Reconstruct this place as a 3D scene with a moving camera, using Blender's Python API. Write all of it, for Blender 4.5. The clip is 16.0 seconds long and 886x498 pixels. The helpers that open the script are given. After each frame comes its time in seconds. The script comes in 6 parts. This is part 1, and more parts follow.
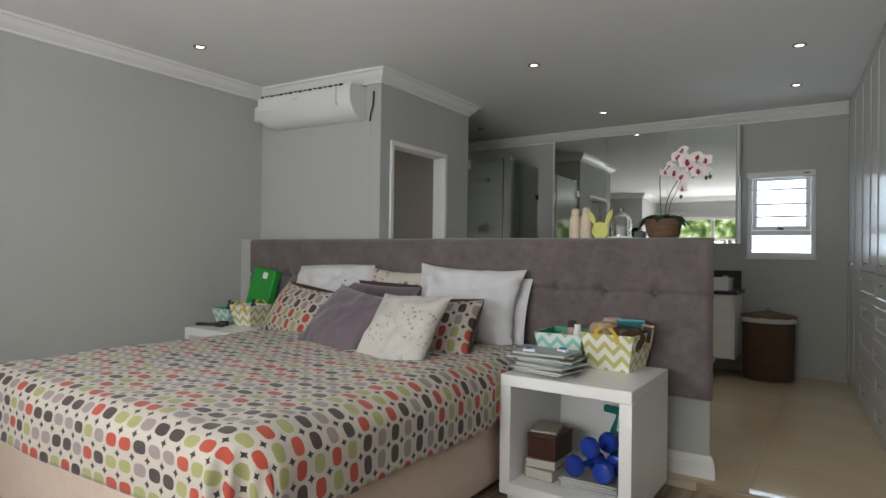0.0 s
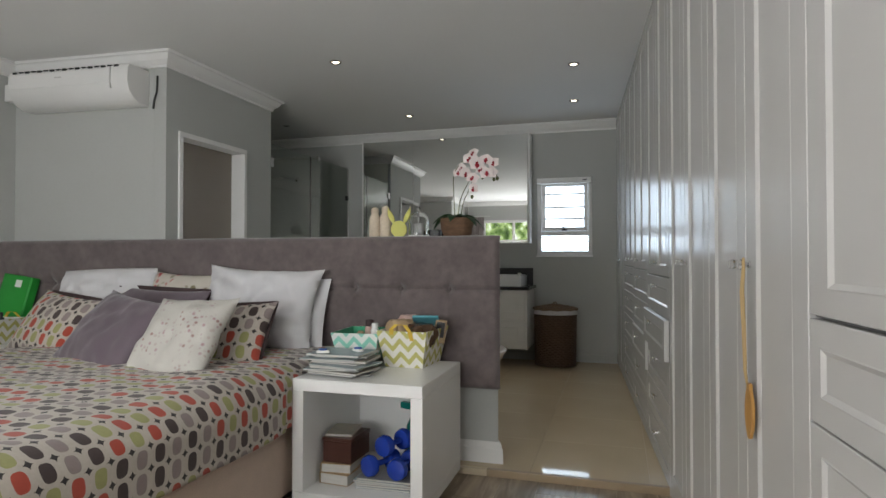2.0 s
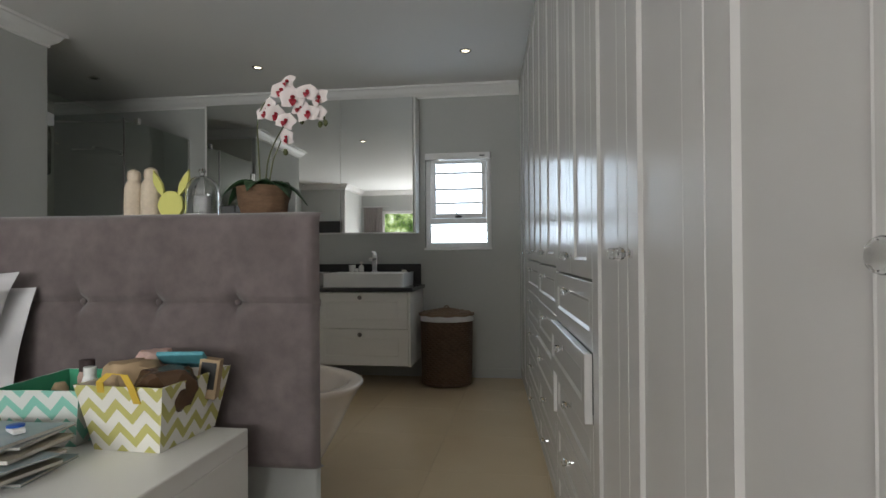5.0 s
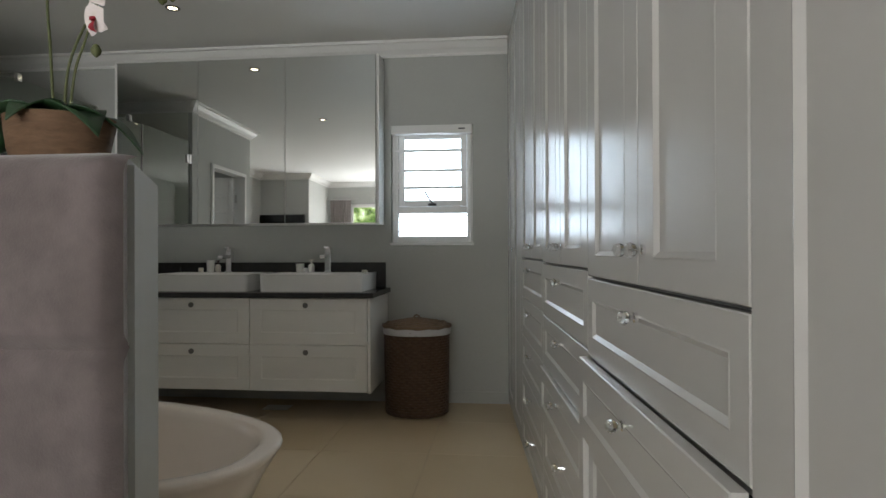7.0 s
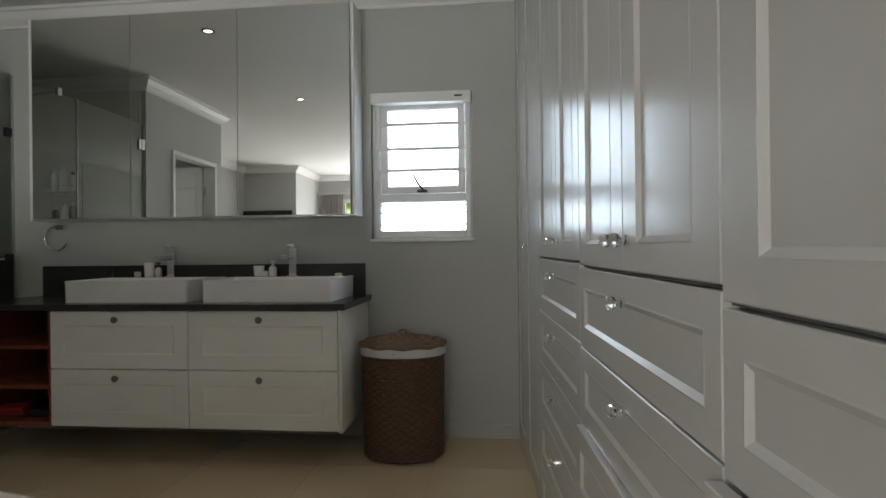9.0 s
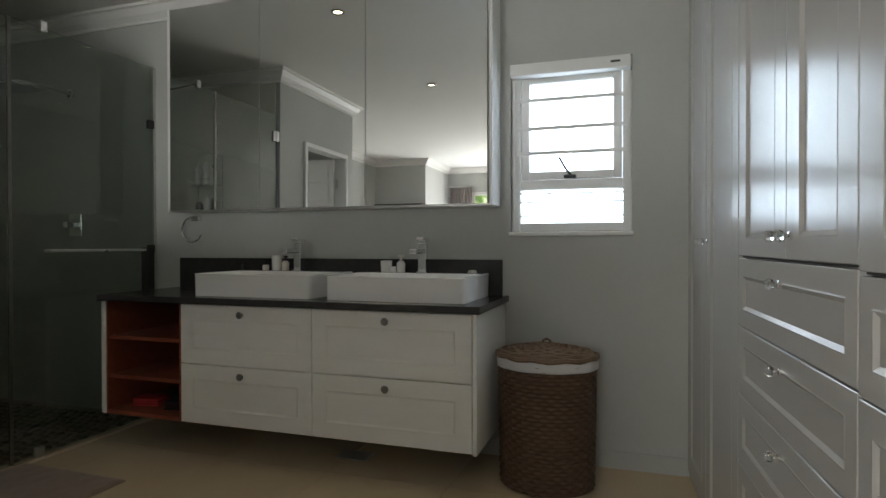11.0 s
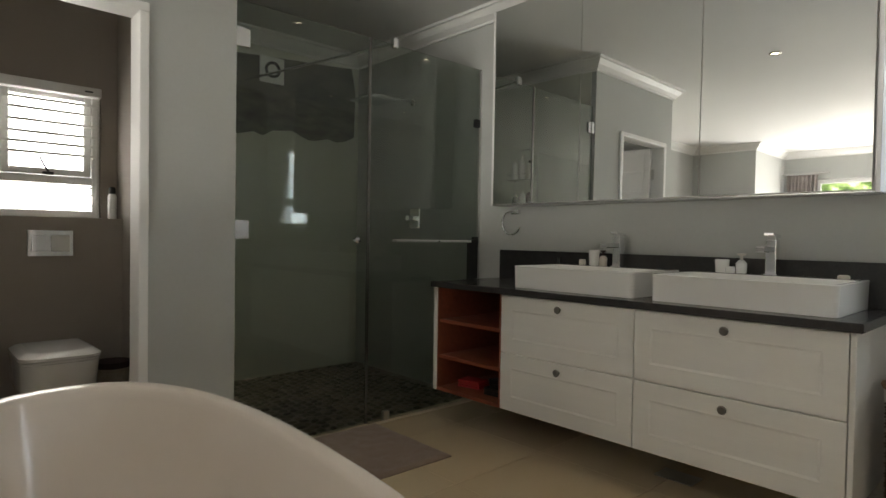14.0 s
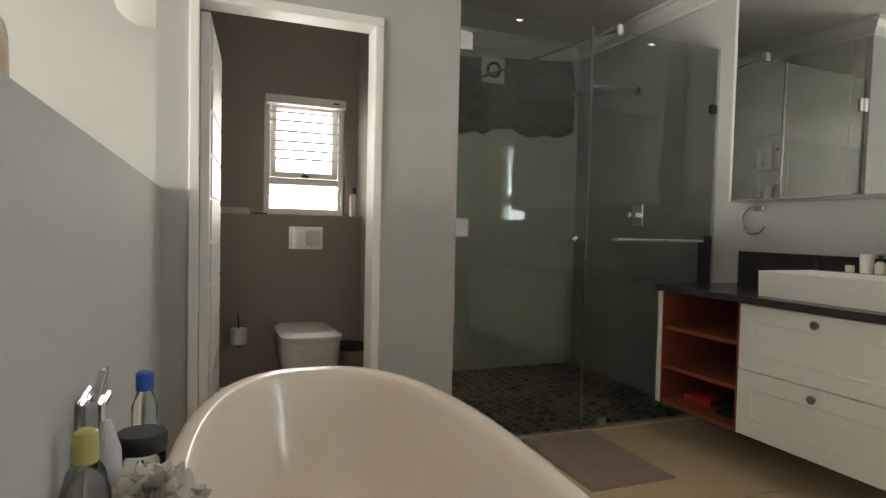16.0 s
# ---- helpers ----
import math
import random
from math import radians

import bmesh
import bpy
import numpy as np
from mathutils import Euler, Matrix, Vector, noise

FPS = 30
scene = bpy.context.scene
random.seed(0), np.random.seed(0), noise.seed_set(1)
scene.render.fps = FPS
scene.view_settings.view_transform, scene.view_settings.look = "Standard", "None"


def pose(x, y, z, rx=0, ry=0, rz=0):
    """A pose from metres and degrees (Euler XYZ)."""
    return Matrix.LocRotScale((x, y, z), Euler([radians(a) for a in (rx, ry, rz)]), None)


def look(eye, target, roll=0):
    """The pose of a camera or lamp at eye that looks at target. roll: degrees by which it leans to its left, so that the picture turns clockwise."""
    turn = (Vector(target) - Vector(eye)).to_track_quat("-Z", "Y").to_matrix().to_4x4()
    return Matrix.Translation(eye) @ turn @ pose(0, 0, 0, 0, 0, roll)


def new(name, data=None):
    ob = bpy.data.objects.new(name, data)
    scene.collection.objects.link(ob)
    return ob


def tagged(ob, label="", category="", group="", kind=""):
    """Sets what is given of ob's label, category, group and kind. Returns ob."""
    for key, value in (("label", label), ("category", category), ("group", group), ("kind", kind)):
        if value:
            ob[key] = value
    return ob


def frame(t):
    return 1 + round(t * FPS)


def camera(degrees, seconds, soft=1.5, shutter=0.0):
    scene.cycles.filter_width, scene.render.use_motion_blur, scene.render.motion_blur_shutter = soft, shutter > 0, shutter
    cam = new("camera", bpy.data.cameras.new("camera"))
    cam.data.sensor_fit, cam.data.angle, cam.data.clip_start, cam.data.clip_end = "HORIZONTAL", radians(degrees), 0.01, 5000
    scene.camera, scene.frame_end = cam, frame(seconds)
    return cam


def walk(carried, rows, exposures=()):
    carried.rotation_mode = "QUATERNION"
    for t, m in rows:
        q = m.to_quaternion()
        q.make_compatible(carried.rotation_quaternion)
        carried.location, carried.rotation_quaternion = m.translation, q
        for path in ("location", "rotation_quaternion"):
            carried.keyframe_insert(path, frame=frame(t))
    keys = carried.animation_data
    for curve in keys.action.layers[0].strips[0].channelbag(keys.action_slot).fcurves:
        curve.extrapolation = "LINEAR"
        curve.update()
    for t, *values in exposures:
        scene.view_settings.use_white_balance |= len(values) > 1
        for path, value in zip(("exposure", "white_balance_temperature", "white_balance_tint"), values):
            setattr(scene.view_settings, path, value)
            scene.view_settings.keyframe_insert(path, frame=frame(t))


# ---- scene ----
cam = camera(74.2, 16.0)
PATH = [
    (0, (1.783, 0.464, 1.149), (0.668, 2.124, 1.166), 0.8),
    (0.5, (1.8, 0.466, 1.148), (0.833, 2.217, 1.17), 0.6),
    (1, (1.813, 0.493, 1.135), (0.992, 2.316, 1.163), 0.4),
    (1.5, (1.841, 0.494, 1.137), (1.161, 2.375, 1.165), 0.2),
    (2, (1.872, 0.581, 1.125), (1.304, 2.498, 1.158), 0.0),
    (2.5, (1.929, 0.705, 1.121), (1.458, 2.648, 1.152), -0.1),
    (3, (1.949, 0.868, 1.103), (1.527, 2.823, 1.126), -0.2),
    (3.5, (1.911, 1.113, 1.113), (1.531, 3.077, 1.129), -0.3),
    (4, (1.903, 1.351, 1.109), (1.569, 3.322, 1.128), -0.3),
    (4.5, (1.943, 1.628, 1.115), (1.635, 3.604, 1.132), -0.4),
    (7, (1.834, 2.896, 1.101), (1.631, 4.886, 1.108), -0.2),
    (7.5, (1.838, 3.157, 1.101), (1.632, 5.146, 1.105), -0.6),
    (8, (1.846, 3.358, 1.103), (1.652, 5.348, 1.103), -0.7),
    (10.5, (1.671, 4.117, 1.099), (1.225, 6.067, 1.088), -0.4),
    (11, (1.641, 4.15, 1.102), (1.013, 6.049, 1.085), -0.1),
    (11.5, (1.614, 4.178, 1.101), (0.804, 6.007, 1.082), 0.2),
    (12, (1.58, 4.197, 1.117), (0.634, 5.958, 1.085), 0.4),
    (12.5, (1.552, 4.216, 1.126), (0.472, 5.899, 1.083), 0.5),
    (13, (1.517, 4.208, 1.126), (0.312, 5.804, 1.08), 0.7),
    (13.5, (1.495, 4.217, 1.106), (0.158, 5.703, 1.066), 0.8),
    (14, (1.474, 4.248, 1.098), (0.007, 5.607, 1.056), 0.9),
    (14.5, (1.452, 4.282, 1.102), (-0.151, 5.477, 1.051), 1.0),
    (15, (1.43, 4.3, 1.107), (-0.292, 5.315, 1.047), 1.2),
    (15.5, (1.428, 4.298, 1.108), (-0.37, 5.173, 1.041), 1.3),
    (16, (1.418, 4.283, 1.117), (-0.437, 5.027, 1.043), 1.3),
]
EXPOSURES = [(0.0, -0.2, 6500, 11), (4.5, -0.2, 6550, 11), (7.0, 0.08, 6650, 10), (8.0, 0.15, 6750, 10), (10.5, 0.22, 6700, 10), (12.0, 0.46, 6800, 9), (13.0, 0.43, 7000, 10), (14.0, 0.8, 7150, 11), (16.0, 1.22, 7400, 12)]
walk(cam, [(t, look(eye, target, roll)) for t, eye, target, roll in PATH], EXPOSURES)

# ---- world and large lights ----
world = bpy.data.worlds.new("world")
scene.world = world
world.use_nodes = True
_sky = world.node_tree.nodes.new("ShaderNodeTexSky")
_sky.sky_type = "NISHITA"
_sky.sun_disc = False
_sky.sun_elevation = radians(50)
_sky.sun_rotation = radians(200)
_bg = world.node_tree.nodes["Background"]
_bg.inputs["Strength"].default_value = 0.12
world.node_tree.links.new(_sky.outputs[0], _bg.inputs["Color"])


def area_light(name, at, aim, w, h, power, color):
    d = bpy.data.lights.new(name, "AREA")
    d.shape, d.size, d.size_y, d.energy, d.color = "RECTANGLE", w, h, power, color
    ob = new(name, d)
    ob.matrix_world = look(at, aim)
    return ob


area_light("bedroom_window_daylight", (0.25, -0.57, 1.25), (0.25, 3.0, 3.1), 2.7, 0.85, 96, (0.96, 0.98, 1.0))
area_light("bathroom_window_daylight", (1.32, 7.275, 1.57), (1.32, 4.0, 1.45), 0.58, 0.80, 7.5, (0.70, 0.85, 1.0))
area_light("toilet_window_daylight", (-3.075, 4.94, 1.58), (0.0, 4.94, 1.4), 0.57, 0.82, 8, (1.0, 0.99, 0.95))

# ---- materials ----
MATS = {}


def mat(name, color, rough=0.5, metal=0.0, vary=0.08, scale=6.0, fine=0.0, fine_scale=120.0, bump=0.0, bump_scale=200.0,
        spec=0.5, coat=0.0, color2=None, stretch=(1, 1, 1), sheen=0.0, trans=0.0, ior=1.45, emit=0.0):
    """A surface with a coarse and a fine variation of its colour and roughness, and a fine relief."""
    if name in MATS:
        return MATS[name]
    m = bpy.data.materials.new(name)
    m.use_nodes = True
    nt = m.node_tree
    n, l = nt.nodes, nt.links
    b = n["Principled BSDF"]
    tc = n.new("ShaderNodeTexCoord")
    mp = n.new("ShaderNodeMapping")
    mp.inputs["Scale"].default_value = stretch
    l.new(tc.outputs["Object"], mp.inputs["Vector"])
    no = n.new("ShaderNodeTexNoise")
    no.inputs["Scale"].default_value, no.inputs["Detail"].default_value = scale, 4.0
    l.new(mp.outputs[0], no.inputs["Vector"])
    ramp = n.new("ShaderNodeMix")
    ramp.data_type = "RGBA"
    c2 = color2 or tuple(c * (1 - vary) for c in color)
    ramp.inputs[6].default_value = (*[min(1, c * (1 + (0 if color2 else vary * 0.5))) for c in color], 1)
    ramp.inputs[7].default_value = (*c2, 1)
    l.new(no.outputs["Fac"], ramp.inputs[0])
    out = ramp.outputs[2]
    if fine:
        f = n.new("ShaderNodeTexNoise")
        f.inputs["Scale"].default_value, f.inputs["Detail"].default_value = fine_scale, 3.0
        l.new(mp.outputs[0], f.inputs["Vector"])
        mr = n.new("ShaderNodeMapRange")
        mr.inputs["To Min"].default_value, mr.inputs["To Max"].default_value = 1 - fine, 1 + fine
        l.new(f.outputs["Fac"], mr.inputs["Value"])
        mul = n.new("ShaderNodeMix")
        mul.data_type, mul.blend_type = "RGBA", "MULTIPLY"
        mul.inputs[0].default_value = 1.0
        l.new(out, mul.inputs[6])
        l.new(mr.outputs[0], mul.inputs[7])
        out = mul.outputs[2]
    l.new(out, b.inputs["Base Color"])
    rr = n.new("ShaderNodeMapRange")
    rr.inputs["To Min"].default_value, rr.inputs["To Max"].default_value = max(0.02, rough * 0.88), min(1, rough * 1.12)
    l.new(no.outputs["Fac"], rr.inputs["Value"])
    l.new(rr.outputs[0], b.inputs["Roughness"])
    b.inputs["Metallic"].default_value = metal
    b.inputs["Specular IOR Level"].default_value = spec
    b.inputs["Coat Weight"].default_value = coat
    b.inputs["Coat Roughness"].default_value = 0.08
    b.inputs["Sheen Weight"].default_value = sheen
    b.inputs["Transmission Weight"].default_value = trans
    b.inputs["IOR"].default_value = ior
    if bump:
        bn = n.new("ShaderNodeTexNoise")
        bn.inputs["Scale"].default_value, bn.inputs["Detail"].default_value = bump_scale, 3.0
        l.new(mp.outputs[0], bn.inputs["Vector"])
        bp = n.new("ShaderNodeBump")
        bp.inputs["Strength"].default_value, bp.inputs["Distance"].default_value = bump, 0.004
        l.new(bn.outputs["Fac"], bp.inputs["Height"])
        l.new(bp.outputs[0], b.inputs["Normal"])
    if emit:
        b.inputs["Emission Color"].default_value = (*color, 1)
        b.inputs["Emission Strength"].default_value = emit
    MATS[name] = m
    return m


PAINT = mat("wall_paint_grey", (0.47, 0.475, 0.455), 0.75, vary=0.06, scale=1.2, fine=0.03, fine_scale=60, bump=0.12, bump_scale=140)
PAINT_WC = mat("wall_paint_taupe", (0.34, 0.30, 0.26), 0.75, vary=0.06, scale=1.2, fine=0.03, bump=0.12, bump_scale=140)
CEIL = mat("ceiling_paint_white", (0.82, 0.815, 0.80), 0.8, vary=0.04, scale=0.8, fine=0.015, fine_scale=40, bump=0.06, bump_scale=90)
TRIMW = mat("trim_paint_white", (0.80, 0.79, 0.77), 0.45, vary=0.04, scale=3, bump=0.03)
LACQ = mat("wardrobe_lacquer", (0.51, 0.495, 0.475), 0.24, vary=0.03, scale=2.5, bump=0.02, bump_scale=60, spec=0.6)
# near-black colour standing in for the shade inside the wardrobe gaps
GAP_SHADE = mat("gap_shadow_board", (0.10, 0.10, 0.10), 0.8)
VANW = mat("vanity_white", (0.80, 0.79, 0.76), 0.4, vary=0.05, scale=4, stretch=(1, 1, 8), fine=0.02, fine_scale=40)
GRANITE = mat("dark_granite", (0.045, 0.043, 0.045), 0.22, vary=0.3, scale=18, fine=0.45, fine_scale=300)
CERAMIC = mat("white_ceramic", (0.86, 0.855, 0.84), 0.10, vary=0.02, scale=2, coat=0.4)
ACRYL = mat("bath_acrylic", (0.80, 0.72, 0.65), 0.2, vary=0.02, scale=2, coat=0.15)
CHROME = mat("chrome", (0.82, 0.82, 0.83), 0.08, metal=1.0, vary=0.05)
SATIN = mat("satin_chrome", (0.88, 0.88, 0.87), 0.28, metal=1.0, vary=0.04)
STEEL = mat("brushed_steel", (0.6, 0.59, 0.57), 0.3, metal=1.0, vary=0.1)
DARKSTEEL = mat("dark_steel", (0.22, 0.21, 0.20), 0.35, metal=1.0)
BLACKM = mat("black_metal", (0.02, 0.02, 0.02), 0.45, vary=0.3)
CHERRY = mat("cherry_board", (0.26, 0.07, 0.035), 0.45, vary=0.35, scale=5, stretch=(1, 8, 8), fine=0.12, fine_scale=50)
NSWHITE = mat("nightstand_lacquer", (0.80, 0.79, 0.77), 0.35, vary=0.03, scale=3)
VELVET = mat("headboard_velvet", (0.185, 0.148, 0.145), 0.85, color2=(0.075, 0.058, 0.058), scale=6, fine=0.45, fine_scale=24, bump=0.25, bump_scale=260, sheen=0.35)
BASE_FABRIC = mat("bed_base_fabric", (0.64, 0.51, 0.42), 0.9, vary=0.1, scale=14, fine=0.12, fine_scale=160, bump=0.4, bump_scale=300)
LINEN = mat("white_linen", (0.60, 0.59, 0.60), 0.85, vary=0.06, scale=5, fine=0.02, bump=0.2, bump_scale=300, sheen=0.2)
MAUVE = mat("mauve_satin", (0.125, 0.094, 0.113), 0.55, vary=0.15, scale=8, fine=0.06, bump=0.15, bump_scale=300, sheen=0.3)
BROWNF = mat("dark_brown_fabric", (0.055, 0.035, 0.035), 0.85, vary=0.2, scale=9, bump=0.2)
MATF = mat("bath_mat_taupe", (0.27, 0.19, 0.15), 0.95, vary=0.15, scale=12, fine=0.25, fine_scale=180, bump=0.9, bump_scale=260, sheen=0.3)
SHOWERT = mat("shower_wall_tile", (0.66, 0.66, 0.58), 0.3, vary=0.1, scale=2.0, fine=0.06)
PEBBLE = mat("shower_pebble_floor", (0.30, 0.265, 0.225), 0.5, vary=0.5, scale=30, fine=0.3, fine_scale=60, bump=0.6, bump_scale=45)
DARKTV = mat("screen_black", (0.012, 0.012, 0.014), 0.15)
GROUT = mat("tile_grout", (0.60, 0.50, 0.36), 0.6)


def mirror_mat():
    m = bpy.data.materials.new("silvered_mirror")
    m.use_nodes = True
    b = m.node_tree.nodes["Principled BSDF"]
    b.inputs["Base Color"].default_value = (0.86, 0.88, 0.87, 1)
    b.inputs["Metallic"].default_value, b.inputs["Roughness"].default_value = 1.0, 0.012
    return m


def glass_mat(name, tint, rough=0.0):
    m = bpy.data.materials.new(name)
    m.use_nodes = True
    b = m.node_tree.nodes["Principled BSDF"]
    b.inputs["Base Color"].default_value = (*tint, 1)
    b.inputs["Roughness"].default_value = rough
    b.inputs["Transmission Weight"].default_value = 1.0
    b.inputs["IOR"].default_value = 1.48
    return m


MIRROR = mirror_mat()
GLASS = glass_mat("clear_glass", (0.97, 0.98, 0.98))
GLASS_SHOWER = glass_mat("shower_glass", (0.87, 0.945, 0.885))
CRYSTAL = glass_mat("crystal", (0.95, 0.96, 0.97), 0.03)


def glow(name, color, strength):
    m = bpy.data.materials.new(name)
    m.use_nodes = True
    nt = m.node_tree
    nt.nodes.remove(nt.nodes["Principled BSDF"])
    e = nt.nodes.new("ShaderNodeEmission")
    e.inputs["Color"].default_value, e.inputs["Strength"].default_value = (*color, 1), strength
    nt.links.new(e.outputs[0], nt.nodes["Material Output"].inputs["Surface"])
    return m


# ---- mesh helpers ----
def box(bm, x0, x1, y0, y1, z0, z1, bevel=0.0, seg=1):
    vs = [bm.verts.new((x, y, z)) for z in (z0, z1) for y in (y0, y1) for x in (x0, x1)]
    fs = [bm.faces.new([vs[i] for i in f]) for f in ((0, 2, 3, 1), (4, 5, 7, 6), (0, 1, 5, 4), (2, 6, 7, 3), (0, 4, 6, 2), (1, 3, 7, 5))]
    if bevel:
        es = list({e for f in fs for e in f.edges})
        bmesh.ops.bevel(bm, geom=es, offset=bevel, segments=seg, affect="EDGES", profile=0.6)
    return vs


def boxed(x0, x1, y0, y1, z0, z1, bevel=0.0, seg=1):
    bm = bmesh.new()
    box(bm, x0, x1, y0, y1, z0, z1, bevel, seg)
    return bm


def prism(bm, poly, z0, z1):
    lo = [bm.verts.new((x, y, z0)) for x, y in poly]
    hi = [bm.verts.new((x, y, z1)) for x, y in poly]
    n = len(poly)
    bm.faces.new(hi)
    bm.faces.new(lo[::-1])
    for i in range(n):
        bm.faces.new((lo[i], lo[(i + 1) % n], hi[(i + 1) % n], hi[i]))
    return lo, hi


def lathe(bm, profile, seg=24, at=(0, 0, 0), sx=1.0, sy=1.0, closed_bottom=True, closed_top=True):
    """Turn (radius, height) pairs about the upright axis."""
    rings = []
    for r, z in profile:
        rings.append([bm.verts.new((at[0] + sx * r * math.cos(2 * math.pi * i / seg), at[1] + sy * r * math.sin(2 * math.pi * i / seg), at[2] + z)) for i in range(seg)])
    for a, b in zip(rings, rings[1:]):
        for i in range(seg):
            j = (i + 1) % seg
            bm.faces.new((a[i], a[j], b[j], b[i]))
    if closed_bottom:
        bm.faces.new(rings[0][::-1])
    if closed_top:
        bm.faces.new(rings[-1])
    return rings


def tube(bm, pts, r, seg=8, r1=None):
    """A round rod along points."""
    pts = [Vector(p) for p in pts]
    rings = []
    for i, p in enumerate(pts):
        d = (pts[min(i + 1, len(pts) - 1)] - pts[max(i - 1, 0)]).normalized()
        u = d.orthogonal().normalized() if i == 0 else (u - d * u.dot(d)).normalized()
        v = d.cross(u)
        rad = r if r1 is None else r + (r1 - r) * i / (len(pts) - 1)
        rings.append([bm.verts.new(p + rad * (math.cos(2 * math.pi * k / seg) * u + math.sin(2 * math.pi * k / seg) * v)) for k in range(seg)])
    for a, b in zip(rings, rings[1:]):
        for k in range(seg):
            j = (k + 1) % seg
            bm.faces.new((a[k], a[j], b[j], b[k]))
    bm.faces.new(rings[0][::-1])
    bm.faces.new(rings[-1])


def sweep(bm, profile, path, closed=False):
    """Sweep a profile of (outward, z) along a plan path; the room lies to the left of the path."""
    n = len(path)
    rows = []
    for i in range(n):
        p = Vector(path[i])
        a = (p - Vector(path[i - 1])).normalized() if (i or closed) else None
        b = (Vector(path[(i + 1) % n]) - p).normalized() if (i < n - 1 or closed) else None
        a, b = a or b, b or a
        na, nb = Vector((-a.y, a.x)), Vector((-b.y, b.x))
        m = (na + nb).normalized()
        m = m / max(0.3, m.dot(na))
        rows.append([bm.verts.new((p.x + m.x * o, p.y + m.y * o, z)) for o, z in profile])
    for i in range(n if closed else n - 1):
        a, b = rows[i], rows[(i + 1) % n]
        for k in range(len(profile) - 1):
            bm.faces.new((a[k], a[k + 1], b[k + 1], b[k]))


def smooth(me, angle=40):
    for p in me.polygons:
        p.use_smooth = True
    me.set_sharp_from_angle(angle=radians(angle))


def link(name, bm, material, soft=False):
    bmesh.ops.recalc_face_normals(bm, faces=bm.faces[:])
    me = bpy.data.meshes.new(name)
    bm.to_mesh(me)
    bm.free()
    for m in material if isinstance(material, (list, tuple)) else (material,):
        me.materials.append(m)
    if soft:
        smooth(me)
    return new(name, me)


def part(name, bm, material, parent, label="", soft=False, at=None):
    ob = link(name, bm, material, soft)
    ob.parent = parent
    if at is not None:
        ob.matrix_basis = at
    return tagged(ob, label)


def thing(name, label, category, m=None, group="", kind=""):
    ob = new(name)
    ob.empty_display_size = 0.1
    if m is not None:
        ob.matrix_basis = m
    return tagged(ob, label, category, group, kind)


def solo(name, bm, material, label, category, kind="", m=None, soft=False, group=""):
    ob = link(name, bm, material, soft)
    if m is not None:
        ob.matrix_basis = m
    return tagged(ob, label, category, group, kind)


# ---- the plan ----
CEIL_Z = 2.625
FAR_Y = 7.14          # bathroom window wall
LEFT_X = -2.60
BACK_Y = -0.60        # bedroom window wall
FLOOR_B = -0.035      # bedroom floor, a little below the bathroom tiles
WC_X = -1.265         # face of the toilet room's wall
AC_Y = 4.08
WARD = Matrix.Translation((1.872, 7.14, 0)) @ Euler((0, 0, math.atan2(-1, 0.068))).to_matrix().to_4x4()   # x runs along the wardrobe, -y out of it


def ward_x(y):
    return 1.872 + 0.068 * (7.14 - y)


# ---- structure ----
def wall(name, boxes, material, label, category="wall"):
    bm = bmesh.new()
    for b in boxes:
        box(bm, *b)
    return solo(name, bm, material, label, category, "structure")


T = 0.16
WX0, WX1, WZ0, WZ1 = 1.02, 1.62, 1.165, 2.02
wall("wall_north", [(-3.1, WX0, FAR_Y, FAR_Y + T, -0.1, 2.75), (WX1, 2.8, FAR_Y, FAR_Y + T, -0.1, 2.75),
                    (WX0, WX1, FAR_Y, FAR_Y + T, -0.1, WZ0), (WX0, WX1, FAR_Y, FAR_Y + T, WZ1, 2.75)], PAINT, "matt grey painted bathroom wall with a window opening")
wall("wall_west", [(LEFT_X - 0.3, LEFT_X, BACK_Y - T, AC_Y + 0.11, -0.1, 2.75)], PAINT, "matt grey painted bedroom side wall")
VX0, VX1, VZ0, VZ1 = 4.645, 5.225, 1.185, 2.035   # toilet window
wall("wall_west_toilet", [(-3.16, -2.93, AC_Y + 0.11, VX0, -0.1, 2.75), (-3.16, -2.93, VX1, 5.32, -0.1, 2.75), (-3.16, -2.93, VX0, VX1, -0.1, VZ0),
                          (-3.16, -2.93, VX0, VX1, VZ1, 2.75), ], PAINT_WC, "taupe painted toilet wall with a window opening")
wall("wall_cistern_ledge", [(-2.93, -2.78, AC_Y + 0.11, 5.32, -0.1, VZ0 - 0.005)], PAINT_WC, "boxed taupe cistern ledge under the toilet window")
bm = bmesh.new()
prism(bm, [(LEFT_X - 0.1, AC_Y - 0.10), (WC_X - 0.11, AC_Y - 0.001), (WC_X - 0.11, AC_Y + 0.11), (LEFT_X - 0.33, AC_Y + 0.11)], -0.1, 2.75)
solo("wall_ac", bm, PAINT, "grey painted end wall under the air conditioner", "wall", "structure")
DY0, DY1, DZ = 4.24, 5.0, 2.045
wall("wall_toilet", [(WC_X - 0.11, WC_X, AC_Y, DY0, -0.1, 2.75), (WC_X - 0.11, WC_X, DY1, 5.425, -0.1, 2.75), (WC_X - 0.11, WC_X, DY0, DY1, DZ, 2.75)],
     PAINT, "grey painted wall with the toilet doorway")
wall("wall_toilet_inner", [(-2.93, WC_X - 0.11, 5.32, 5.425, -0.1, 2.75)], PAINT_WC, "taupe painted partition between toilet and shower")
wall("wall_shower_back", [(-3.05, -2.75, 5.425, FAR_Y, -0.1, 2.75)], SHOWERT, "grey tiled back wall of the shower")
